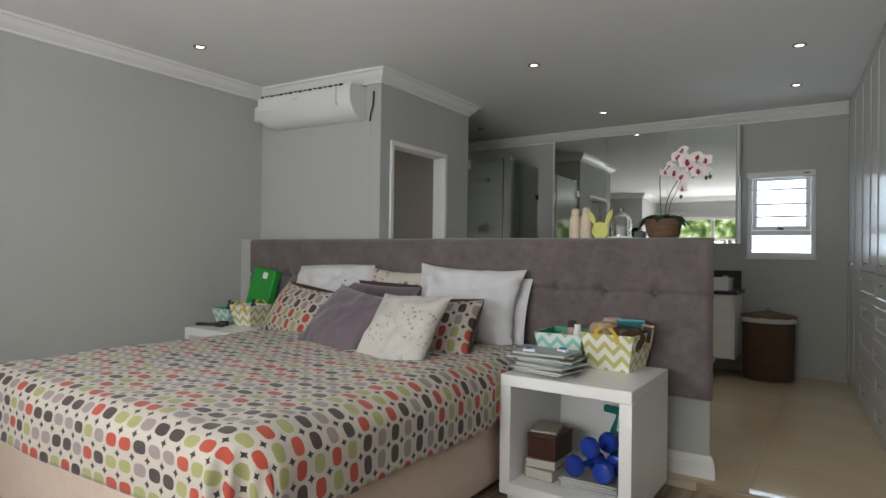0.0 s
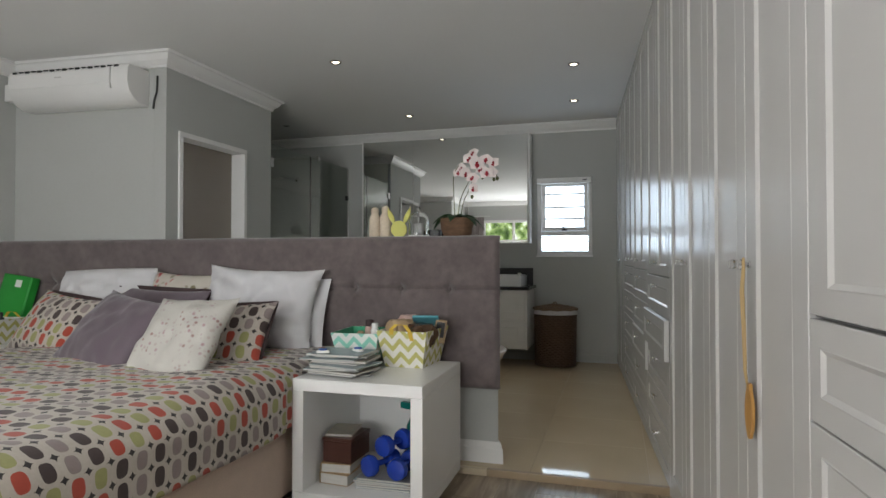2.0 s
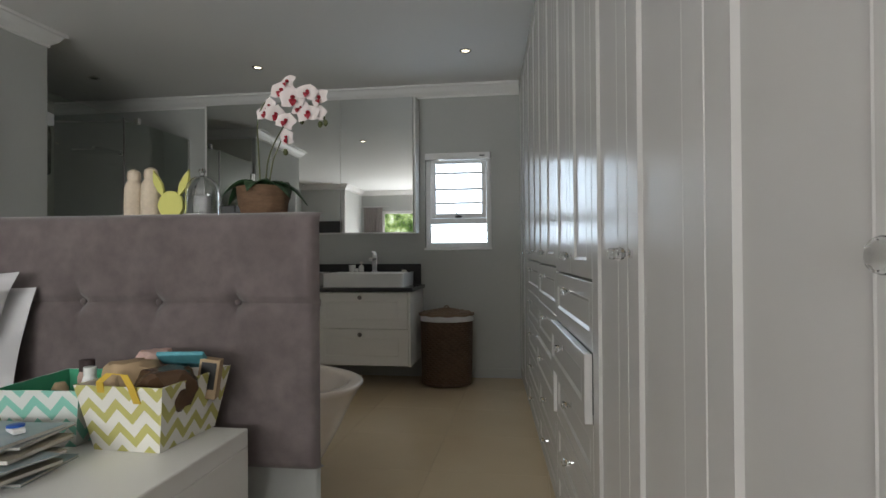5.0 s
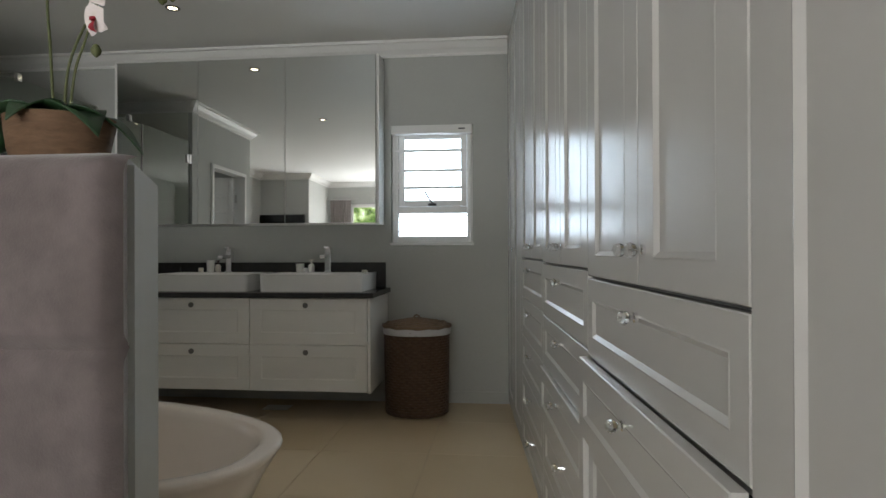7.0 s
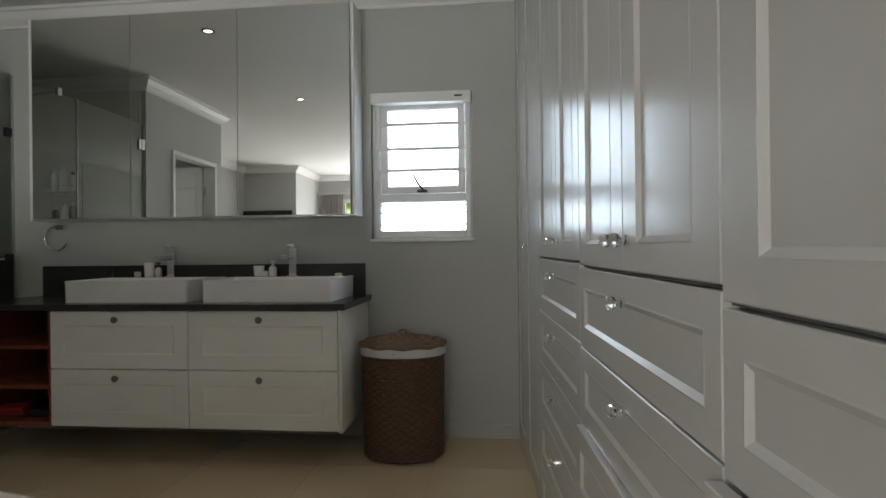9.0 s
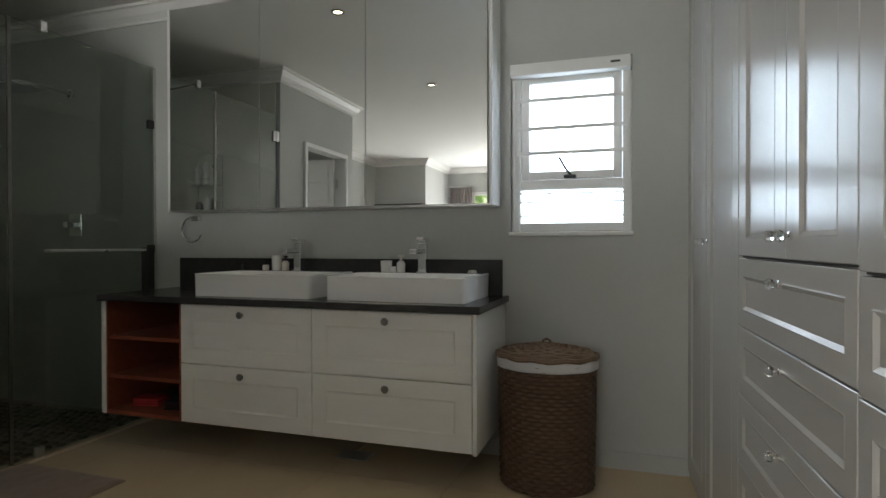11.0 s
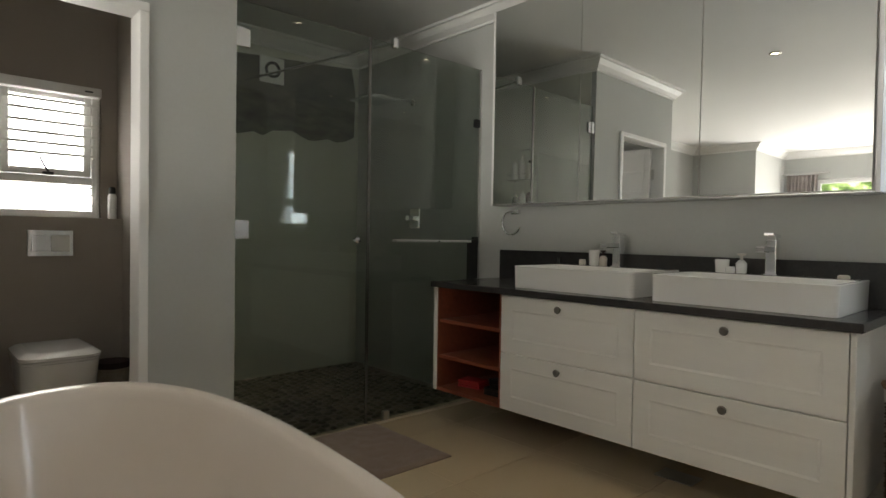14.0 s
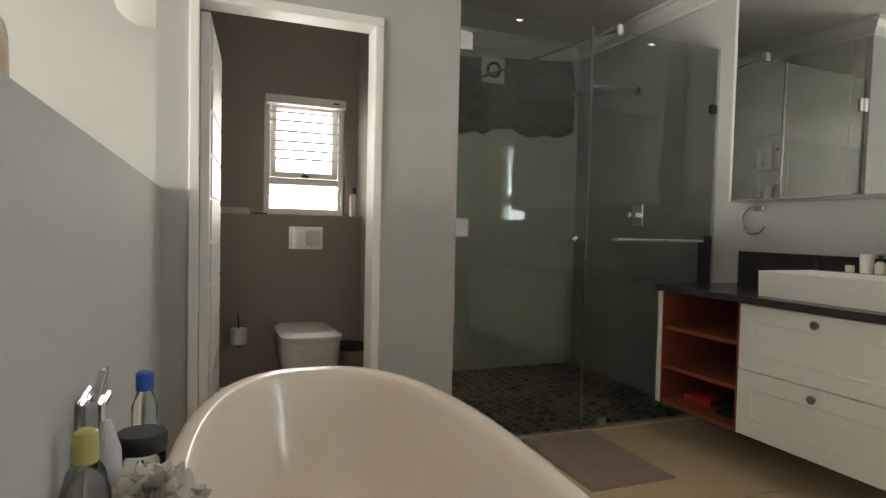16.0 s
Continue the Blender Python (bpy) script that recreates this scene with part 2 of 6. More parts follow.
wall("wall_shower_side", [(-2.75, -1.312, 5.4252, 5.432, -0.002, 2.52)], SHOWERT, "pale grey tiled side wall of the shower")
wall("wall_nib", [(-3.05, -1.69, 0.50, 0.62, -0.1, 2.75), (-1.81, -1.69, BACK_Y, 0.50, -0.1, 2.75)], PAINT, "grey painted wall return beside the bedroom window")
BX0, BX1, BZ0, BZ1 = -1.25, 1.7, 0.55, 2.18
wall("wall_south", [(-3.05, BX0, BACK_Y - T, BACK_Y, -0.1, 2.75), (BX1, 3.2, BACK_Y - T, BACK_Y, -0.1, 2.75), (BX0, BX1, BACK_Y - T, BACK_Y, -0.1, BZ0),
                    (BX0, BX1, BACK_Y - T, BACK_Y, BZ1, 2.75)], PAINT, "grey painted bedroom wall with a wide window")
bm = bmesh.new()
prism(bm, [(ward_x(7.3) + 0.62, 7.3), (ward_x(-0.76) + 0.62, -0.76), (ward_x(-0.76) + 0.8, -0.76), (ward_x(7.3) + 0.8, 7.3)], -0.1, 2.75)
solo("wall_east", bm, PAINT, "plain wall behind the wardrobes", "wall", "structure")
# half wall behind the bed, with a splayed end
bm = bmesh.new()
prism(bm, [(LEFT_X, 3.78), (1.245, 3.78), (1.09, 4.10), (WC_X, 4.10), (WC_X, AC_Y), (LEFT_X, AC_Y - 0.095)], -0.1, 1.255)
bmesh.ops.bevel(bm, geom=[e for e in bm.edges if all(v.co.z > 1 and v.co.x > -1.2 for v in e.verts) or (abs(e.verts[0].co.z - e.verts[1].co.z) > 1 and e.verts[0].co.x > 1)],
                offset=0.012, segments=2, affect="EDGES")
solo("wall_half", bm, PAINT, "low grey painted wall between bed and bath", "half wall", "structure")
solo("ceiling", boxed(-3.1, 3.3, BACK_Y - T, FAR_Y + T, CEIL_Z, CEIL_Z + 0.1), CEIL, "flat white painted ceiling", "ceiling", "structure")

# ---- cornice and skirting ----
CORN = [(0.0, CEIL_Z - 0.105), (0.012, CEIL_Z - 0.105), (0.012, CEIL_Z - 0.088), (0.022, CEIL_Z - 0.08), (0.045, CEIL_Z - 0.06), (0.062, CEIL_Z - 0.035),
        (0.07, CEIL_Z - 0.022), (0.086, CEIL_Z - 0.018), (0.09, CEIL_Z - 0.001)]


def cornice(name, path, label):
    bm = bmesh.new()
    sweep(bm, CORN, path)
    return solo(name, bm, TRIMW, label, "cornice", "structure")


cornice("trim_cornice_bath", [(ward_x(7.13), FAR_Y), (-2.75, FAR_Y), (-2.75, 5.425), (WC_X, 5.425), (WC_X, AC_Y), (LEFT_X, AC_Y - 0.093), (LEFT_X, 0.62), (-1.69, 0.62),
                              (-1.69, BACK_Y), (ward_x(BACK_Y), BACK_Y)], "moulded white plaster cornice")
SKIRT = [(0.0, 0.15), (0.006, 0.15), (0.010, 0.138), (0.012, 0.12), (0.016, 0.112), (0.018, 0.0)]


def skirting(name, path, z, label):
    bm = bmesh.new()
    sweep(bm, [(o, z + h) for o, h in SKIRT], path)
    return solo(name, bm, TRIMW, label, "skirting board", "structure")


bm = bmesh.new()
sweep(bm, [(0, 0.085), (0.006, 0.085), (0.009, 0.08), (0.009, 0.0)], [(1.86, FAR_Y), (-1.25, FAR_Y)])
solo("baseboard_north", bm, PAINT, "low grey skirting along the bathroom wall", "skirting board", "structure")
skirting("baseboard_half", [(1.09, 4.10), (1.245, 3.78), (LEFT_X, 3.78), (LEFT_X, 0.62)], FLOOR_B, "tall moulded white skirting board")
skirting("baseboard_toilet", [(WC_X, 5.425), (WC_X, DY1 + 0.06)], 0.0, "white skirting board")

# ---- windows ----
def burglar_window(name, m, w, h, label, bars, thick=0.010):
    """A top-hung casement over a fixed light, with burglar bars; x across, z up, -y into the room. Origin at the lower left of the opening."""
    win = thing(name, label, "window", m, kind="structure")
    f = 0.045
    for nm, b in (("window_frame", (0, f, 0.02, 0.09, 0, h)), ("window_frame", (w - f, w, 0.02, 0.09, 0, h)), ("window_frame", (f, w - f, 0.02, 0.09, 0, f)),
                  ("window_frame", (f, w - f, 0.02, 0.09, h - f, h)), ("transom", (f, w - f, 0.022, 0.088, 0.215, 0.265))):
        part(nm, boxed(*b, 0.004), TRIMW, win)
    s0, s1, g = 0.265, h - f, 0.045
    for b in ((f + 0.004, f + g, 0.03, 0.075, s0 + 0.004, s1 - 0.004), (w - f - g, w - f - 0.004, 0.03, 0.075, s0 + 0.004, s1 - 0.004),
              (f + g, w - f - g, 0.03, 0.075, s0 + 0.004, s0 + g), (f + g, w - f - g, 0.03, 0.075, s1 - g, s1 - 0.004)):
        part("sash", boxed(*b, 0.004), TRIMW, win)
    for z0, z1 in ((f, 0.215), (s0 + g, s1 - g)):
        p = part("pane", boxed(f if z0 < 0.2 else f + g, w - f if z0 < 0.2 else w - f - g, 0.05, 0.056, z0, z1), GLASS, win, "clear glass")
        p.visible_shadow = False
    for z in bars:
        part("burglar_bar", boxed(0.012, w - 0.012, 0.0, 0.008, z - thick, z + thick), TRIMW, win)
    for z in (0.079, 0.150, 0.194):
        part("burglar_bar", boxed(0.012, w - 0.012, 0.001, 0.007, z - 0.0035, z + 0.0035), TRIMW, win)
    for x in (0.012, w - 0.024):
        part("bar_rail", boxed(x, x + 0.012, -0.004, 0.009, 0.01, h - 0.08), TRIMW, win)
    # blind cassette at the head
    part("blind_cassette", boxed(0.004, w - 0.004, -0.055, 0.018, h - 0.066, h - 0.004, 0.008, 2), TRIMW, win, "white roller blind cassette")
    part("blind_tag", boxed(w - 0.10, w - 0.055, -0.057, -0.055, h - 0.04, h - 0.03), BLACKM, win)
    bm = bmesh.new()
    tube(bm, [(w / 2 + 0.005, 0.02, 0.285), (w / 2 - 0.022, -0.012, 0.32), (w / 2 - 0.052, -0.02, 0.375)], 0.006)
    box(bm, w / 2 - 0.03, w / 2 + 0.03, -0.004, 0.03, 0.27, 0.287, 0.003)
    part("stay", bm, BLACKM, win, "black window stay")
    part("window_sill", boxed(-0.008, w + 0.008, -0.034, 0.10, -0.022, -0.001, 0.004), TRIMW, win)
    return win


BARS = [0.402, 0.528, 0.674]
burglar_window("window_1", Matrix.Translation((WX0, FAR_Y + 0.02, WZ0)), WX1 - WX0, WZ1 - WZ0, "white top-hung bathroom window with burglar bars", BARS, 0.009)
burglar_window("window_2", Matrix.Translation((-2.93 - 0.02, VX0, VZ0)) @ Euler((0, 0, radians(90))).to_matrix().to_4x4(), VX1 - VX0, VZ1 - VZ0,
               "white top-hung toilet window with burglar bars", BARS + [0.465, 0.60, 0.735], 0.008)
SKYGLOW = glow("bright_sky", (0.66, 0.83, 1.0), 1.9)
solo("backdrop_north", boxed(0.3, 2.5, 8.6, 8.62, 0.0, 3.4), SKYGLOW, "bright overcast sky beyond the window", "backdrop", "structure")
solo("backdrop_west", boxed(-4.4, -4.38, 3.4, 6.0, 0.0, 3.4), SKYGLOW, "bright sky beyond the toilet window", "backdrop", "structure")

GARDEN = bpy.data.materials.new("garden_distance")
GARDEN.use_nodes = True
nt = GARDEN.node_tree
nt.nodes.remove(nt.nodes["Principled BSDF"])
em = nt.nodes.new("ShaderNodeEmission")
no = nt.nodes.new("ShaderNodeTexNoise")
no.inputs["Scale"].default_value, no.inputs["Detail"].default_value = 3.5, 8.0
tcn = nt.nodes.new("ShaderNodeTexCoord")
cr = nt.nodes.new("ShaderNodeValToRGB")
for pos, col in ((0.36, (0.03, 0.06, 0.02)), (0.46, (0.13, 0.22, 0.06)), (0.54, (0.42, 0.55, 0.22)), (0.64, (0.95, 1.0, 0.9))):
    e_ = cr.color_ramp.elements.new(pos)
    e_.color = (*col, 1)
cr.color_ramp.elements.remove(cr.color_ramp.elements[0])
nt.links.new(tcn.outputs["Object"], no.inputs["Vector"])
nt.links.new(no.outputs["Fac"], cr.inputs["Fac"])
nt.links.new(cr.outputs["Color"], em.inputs["Color"])
em.inputs["Strength"].default_value = 1.6
nt.links.new(em.outputs[0], nt.nodes["Material Output"].inputs["Surface"])
solo("backdrop_south", boxed(-6, 6, -4.02, -4.0, -0.5, 4.5), GARDEN, "bright leafy garden beyond the bedroom window", "backdrop", "structure")

# bedroom window with curtain, seen only in the mirrors
win = thing("window_3", "wide white bedroom window with several lights", "window", Matrix.Translation((BX0, BACK_Y - 0.1, BZ0)), kind="structure")
bw, bh = BX1 - BX0, BZ1 - BZ0
for b in ((0, bw, 0, 0.07, 0, 0.06), (0, bw, 0, 0.07, bh - 0.06, bh)):
    part("window_frame", boxed(*b, 0.004), TRIMW, win)
for i in range(5):
    x = (bw - 0.06) * i / 4
    part("mullion", boxed(x, x + 0.06, 0.002, 0.068, 0.06, bh - 0.06), TRIMW, win)
part("transom", boxed(0.06, bw - 0.06, 0.004, 0.066, 1.1, 1.15), TRIMW, win)
for i in range(4):
    x = (bw - 0.06) * i / 4
    p = part("pane", boxed(x + 0.06, x + (bw - 0.06) / 4, 0.03, 0.036, 0.06, bh - 0.06), GLASS, win)
    p.visible_shadow = False
CURT = mat("curtain_cloth", (0.30, 0.26, 0.25), 0.9, vary=0.15, scale=6, stretch=(6, 6, 0.4), bump=0.2)


def curtain(x0, x1, y, z0, z1):
    cu = thing("curtain", "gathered taupe curtain hanging beside the window", "curtain", Matrix.Translation((x0, y, z0)))
    bm = bmesh.new()
    n, w, h = 60, x1 - x0, z1 - z0
    cols = []
    for i in range(n + 1):
        a = i / n
        cols.append([bm.verts.new((a * w + 0.01 * math.sin(9 * a + k), 0.035 * math.sin(a * 8 * 2 * math.pi) * (0.6 + 0.4 * k / 4), h * (1 - k / 4))) for k in range(5)])
    for a, b in zip(cols, cols[1:]):
        for k in range(4):
            bm.faces.new((a[k], a[k + 1], b[k + 1], b[k]))
    ob = part("drape", bm, CURT, cu, soft=True)
    sm = ob.modifiers.new("thick", "SOLIDIFY")
    sm.thickness = 0.004
    bm = bmesh.new()
    tube(bm, [(-0.1, 0, h + 0.02), (w + 0.15, 0, h + 0.02)], 0.012)
    part("rail", bm, STEEL, cu)
    return cu


curtain(-1.62, -1.20, BACK_Y + 0.09, 0.0, 2.25)

# ---- wardrobe ----
def knob_mesh():
    bm = bmesh.new()
    prof = [(0.010, 0.0), (0.010, 0.006), (0.005, 0.008), (0.005, 0.016)]
    lathe(bm, prof, 12)
    for v in bm.verts:
        v.co = (v.co.x, -v.co.z, v.co.y)
    me0 = bpy.data.meshes.new("knob_stem")
    bmesh.ops.recalc_face_normals(bm, faces=bm.faces[:])
    bm.to_mesh(me0)
    bm.free()
    me0.materials.append(CHROME)
    bm = bmesh.new()
    lathe(bm, [(0.006, 0.014), (0.011, 0.018), (0.0145, 0.025), (0.012, 0.032), (0.006, 0.036)], 10)
    for v in bm.verts:
        v.co = (v.co.x, -v.co.z, v.co.y)
    bmesh.ops.recalc_face_normals(bm, faces=bm.faces[:])
    me1 = bpy.data.meshes.new("knob_crystal")
    bm.to_mesh(me1)
    bm.free()
    me1.materials.append(CRYSTAL)
    return me0, me1


STEM, CRYST = knob_mesh()


def knob(parent, x, y, z):
    """A faceted crystal knob on a chrome stem, pointing to -y."""
    k = new("knob", STEM)
    k.parent, k.matrix_basis = parent, Matrix.Translation((x, y, z))
    c = new("crystal", CRYST)
    c.parent = k
    tagged(k, "faceted crystal knob on a chrome stem")
    return k


def panel_front(bm, x0, x1, z0, z1, rail=0.085, t=0.022, sink=0.007, y=0.0, bottom=None):
    """A shaker front with a chamfered, sunk panel. Front at y, back at y + t."""
    lift = (bottom - rail) if bottom else 0.0
    box_pts = lambda i, yy: [bm.verts.new((x, yy, z)) for x, z in ((x0 + i, z0 + (i + lift if i >= rail else i)), (x1 - i, z0 + (i + lift if i >= rail else i)), (x1 - i, z1 - i), (x0 + i, z1 - i))]
    rings = [box_pts(0, y + t), box_pts(0, y + 0.002), box_pts(0.002, y), box_pts(rail, y), box_pts(rail + 0.003, y - 0.0008), box_pts(rail + 0.013, y + sink)]
    for a, b in zip(rings, rings[1:]):
        for i in range(4):
            j = (i + 1) % 4
            bm.faces.new((a[i], a[j], b[j], b[i]))
    bm.faces.new(rings[-1])
    bm.faces.new(rings[0][::-1])


DRAWERS = [1.044, 0.838, 0.634, 0.428, 0.225, 0.035]


def wardrobe_unit(s0, s1, joint, drawers, open_at=None, z_door=1.05, low=0.0):
    w = thing("wardrobe", "white lacquered built-in wardrobe with " + ("doors over five panelled drawers" if drawers else "two tall panelled doors"), "wardrobe", WARD @ Matrix.Translation((s0, 0, 0)), "row of built-in wardrobes")
    L = s1 - s0
    part("body", boxed(0.0, L, 0.03, 0.60, -0.03, CEIL_Z - 0.002), LACQ, w)
    top = CEIL_Z - 0.012
    z0 = z_door - low if drawers else 0.03
    tops = [DRAWERS[0] - low] + [z - low * (5 - i) / 5 for i, z in enumerate(DRAWERS[1:], 1)]
    g = 0.0015
    for a, b, kx in ((0.0, joint - s0, joint - s0 - 0.038), (joint - s0, L, joint - s0 + 0.038)):
        bm = bmesh.new()
        panel_front(bm, a + g, b - g, z0, top, bottom=0.05 if drawers else 0.085)
        d = part("door", bm, LACQ, w)
        knob(d, kx, 0.0, 1.11 - 0.6 * low)
    part("plinth", boxed(0, L, 0.008, 0.03, -0.03, 0.027), LACQ, w)
    if drawers:
        # strip coloured dark to paint the shade between doors and drawers
        part("rail", boxed(0, L, 0.012, 0.03, tops[0] + 0.001, z0 - 0.001), GAP_SHADE, w)
        for i in range(5):
            bm = bmesh.new()
            panel_front(bm, g, L - g, tops[i + 1] + 0.002, tops[i] - 0.002, rail=0.05, sink=0.006)
            out = open_at[1] if open_at and open_at[0] == i else 0.0
            d = part("drawer", bm, LACQ, w, "drawer pulled slightly open" if out else "", at=Matrix.Translation((0, -out, 0)))
            if out:
                # coloured dark so the shade behind the open front is painted in
                bx = part("drawer_box", boxed(0.03, L - 0.03, 0.023, 0.4, tops[i + 1] + 0.02, tops[i] - 0.03), GAP_SHADE, d)
            knob(d, L / 2, 0.0, tops[i] - 0.055)
    return w


wardrobe_unit(0.0, 0.99, 0.455, False)
wardrobe_unit(0.99, 1.835, 1.45, True, low=-0.015)
wardrobe_unit(1.835, 2.69, 2.26, True, open_at=(2, 0.014), low=-0.005)
wardrobe_unit(2.69, 3.555, 3.13, True, open_at=(1, 0.024), low=0.014)
wardrobe_unit(3.555, 4.415, 3.975, False)
wardrobe_unit(4.415, 5.275, 4.852, False)
wardrobe_unit(5.275, 6.13, 5.705, True, low=0.032)
wardrobe_unit(6.13, 6.98, 6.55, True, low=0.032)
wardrobe_unit(6.98, 7.74, 7.36, False)

# ---- vanity ----
van = thing("vanity_unit", "white wall-hung double vanity with four drawers", "vanity", Matrix.Translation((0, 0, 0)))
part("body", boxed(-0.573, 0.972, 6.592, FAR_Y, 0.196, 0.80), VANW, van)
part("side_panel", boxed(0.974, 0.992, 6.567, FAR_Y, 0.19, 0.80, 0.002), VANW, van)


def van_drawer(x0, x1, z0, z1, kx):
    bm = bmesh.new()
    panel_front(bm, x0 + 0.002, x1 - 0.002, z0 + 0.002, z1 - 0.002, rail=0.07, sink=0.003, y=6.567)
    d = part("drawer", bm, VANW, van)
    bm = bmesh.new()
    lathe(bm, [(0.008, 0), (0.008, 0.01), (0.016, 0.014), (0.018, 0.022), (0.014, 0.027)], 16)
    for v in bm.verts:
        v.co = (v.co.x + kx, 6.567 - v.co.z, v.co.y + z1 - 0.045)
    part("knob", bm, DARKSTEEL, d, "round steel knob", soft=True)


for x0, x1, kx in ((-0.573, 0.19, -0.20), (0.19, 0.972, 0.572)):
    van_drawer(x0, x1, 0.497, 0.80, kx)
    van_drawer(x0, x1, 0.196, 0.497, kx)
sh = thing("open_shelf_unit", "open cherry-lined shelf unit with white edging hung beside the vanity", "shelf", Matrix.Translation((0, 0, 0)))
part("side_panel", boxed(-1.10, -1.07, 6.567, FAR_Y, 0.196, 0.80, 0.002), VANW, sh)
part("lining", boxed(-1.068, -1.06, 6.57, FAR_Y - 0.01, 0.215, 0.798), CHERRY, sh)
part("back", boxed(-1.06, -0.575, FAR_Y - 0.02, FAR_Y - 0.004, 0.2, 0.798), CHERRY, sh)
part("base", boxed(-1.068, -0.575, 6.57, FAR_Y - 0.02, 0.196, 0.214), CHERRY, sh)
part("lining", boxed(-0.586, -0.576, 6.572, FAR_Y - 0.02, 0.214, 0.798), CHERRY, sh)
for z in (0.395, 0.605):
    part("shelf", boxed(-1.06, -0.588, 6.58, FAR_Y - 0.02, z - 0.009, z + 0.009), CHERRY, sh)
solo("vanity_worktop", boxed(-1.11, 1.013, 6.545, FAR_Y - 0.001, 0.802, 0.835, 0.003), GRANITE, "dark granite worktop on the vanity", "worktop")
solo("splashback", boxed(-1.08, 0.98, FAR_Y - 0.022, FAR_Y - 0.001, 0.836, 1.02, 0.002), GRANITE, "dark granite upstand behind the basins", "splashback")


def basin(x0, x1, y0, y1, z0, z1):
    b = thing("basin", "white rectangular ceramic counter basin", "basin", Matrix.Translation(((x0 + x1) / 2, (y0 + y1) / 2, z0)), "pair of basins")
    w, d, h = (x1 - x0) / 2, (y1 - y0) / 2, z1 - z0

    def ring(bm, hw, y_0, y_1, z, r):
        pts = []
        for cx, cy, a0 in ((hw - r, y_1 - r, 0), (-hw + r, y_1 - r, 90), (-hw + r, y_0 + r, 180), (hw - r, y_0 + r, 270)):
            for k in range(5):
                a = radians(a0 + 22.5 * k)
                pts.append(bm.verts.new((cx + r * math.cos(a), cy + r * math.sin(a), z)))
        return pts
    bm = bmesh.new()
    rs = [ring(bm, w - 0.005, -d + 0.005, d - 0.005, 0, 0.02), ring(bm, w - 0.002, -d + 0.002, d - 0.002, h - 0.012, 0.025), ring(bm, w, -d, d, h - 0.003, 0.025), ring(bm, w - 0.004, -d + 0.004, d - 0.004, h, 0.024),
          ring(bm, w - 0.016, -d + 0.016, d - 0.11, h, 0.02), ring(bm, w - 0.02, -d + 0.02, d - 0.115, h - 0.006, 0.02), ring(bm, w - 0.045, -d + 0.045, d - 0.13, 0.025, 0.03)]
    for a, c in zip(rs, rs[1:]):
        for i in range(20):
            j = (i + 1) % 20
            bm.faces.new((a[i], a[j], c[j], c[i]))
    bm.faces.new(rs[0][::-1])
    bm.faces.new(rs[-1])
    part("bowl", bm, CERAMIC, b, soft=True)
    bm = bmesh.new()
    lathe(bm, [(0.03, 0.0), (0.03, 0.004), (0.024, 0.006)], 20, at=(0, -0.04, 0.026))
    part("drain", bm, CHROME, b)
    bm = bmesh.new()
    lathe(bm, [(0.011, 0.0), (0.011, 0.003)], 14, at=(0, d - 0.117, h - 0.04))
    part("overflow_ring", bm, CHROME, b)
    return b


basin(-0.548, 0.148, 6.625, 7.09, 0.836, 0.952)
basin(0.225, 0.925, 6.625, 7.09, 0.836, 0.952)


def basin_tap(x, y, z):
    t = thing("basin_tap", "tall square chrome basin mixer on the basin ledge", "tap", Matrix.Translation((x, y, z)), "pair of basin mixers")
    part("column", boxed(-0.022, 0.022, -0.022, 0.022, 0.0, 0.155, 0.004, 2), CHROME, t)
    part("spout", boxed(-0.019, 0.019, -0.15, -0.0225, 0.10, 0.125, 0.004, 2), CHROME, t)
    part("lever", boxed(-0.02, 0.02, -0.07, 0.024, 0.165, 0.178, 0.003, 2), CHROME, t, at=Matrix.Translation((0, 0, 0)) @ Euler((radians(-6), 0, 0)).to_matrix().to_4x4())
    part("neck", boxed(-0.016, 0.016, -0.016, 0.016, 0.155, 0.168), CHROME, t)
    part("base_plate", boxed(-0.028, 0.028, -0.028, 0.028, 0.0, 0.005), CHROME, t)
    return t


basin_tap(-0.172, 7.04, 0.953)
basin_tap(0.576, 7.04, 0.953)

# ---- mirror cabinet ----
mc = thing("mirror_cabinet", "wide wall cabinet with three mirrored doors", "mirror cabinet", Matrix.Translation((0, 0, 0)))
part("body", boxed(-1.00, 0.945, 6.985, FAR_Y, 1.302, 2.497), TRIMW, mc)
part("side_panel", boxed(-1.023, -1.004, 6.963, FAR_Y, 1.296, 2.50, 0.002), TRIMW, mc)
part("side_panel", boxed(0.95, 0.968, 6.963, FAR_Y, 1.296, 2.50, 0.002), TRIMW, mc)
part("underside", boxed(-1.00, 0.945, 6.98, FAR_Y, 1.296, 1.301), STEEL, mc)
for a, b, lean in ((-1.0, -0.372, 0.3), (-0.372, 0.284, 0.47), (0.284, 0.945, 0.47)):   # the doors hang slightly out of plumb
    d = part("door", boxed(0.0025, b - a - 0.0025, 0.003, 0.020, -1.191, 0.0), TRIMW, mc, at=pose(a, 6.963, 2.495, -lean, 0, 0))
    part("mirror", boxed(0.0025, b - a - 0.0025, -0.002, 0.0025, -1.191, 0.0), MIRROR, d, "clear mirror glass")

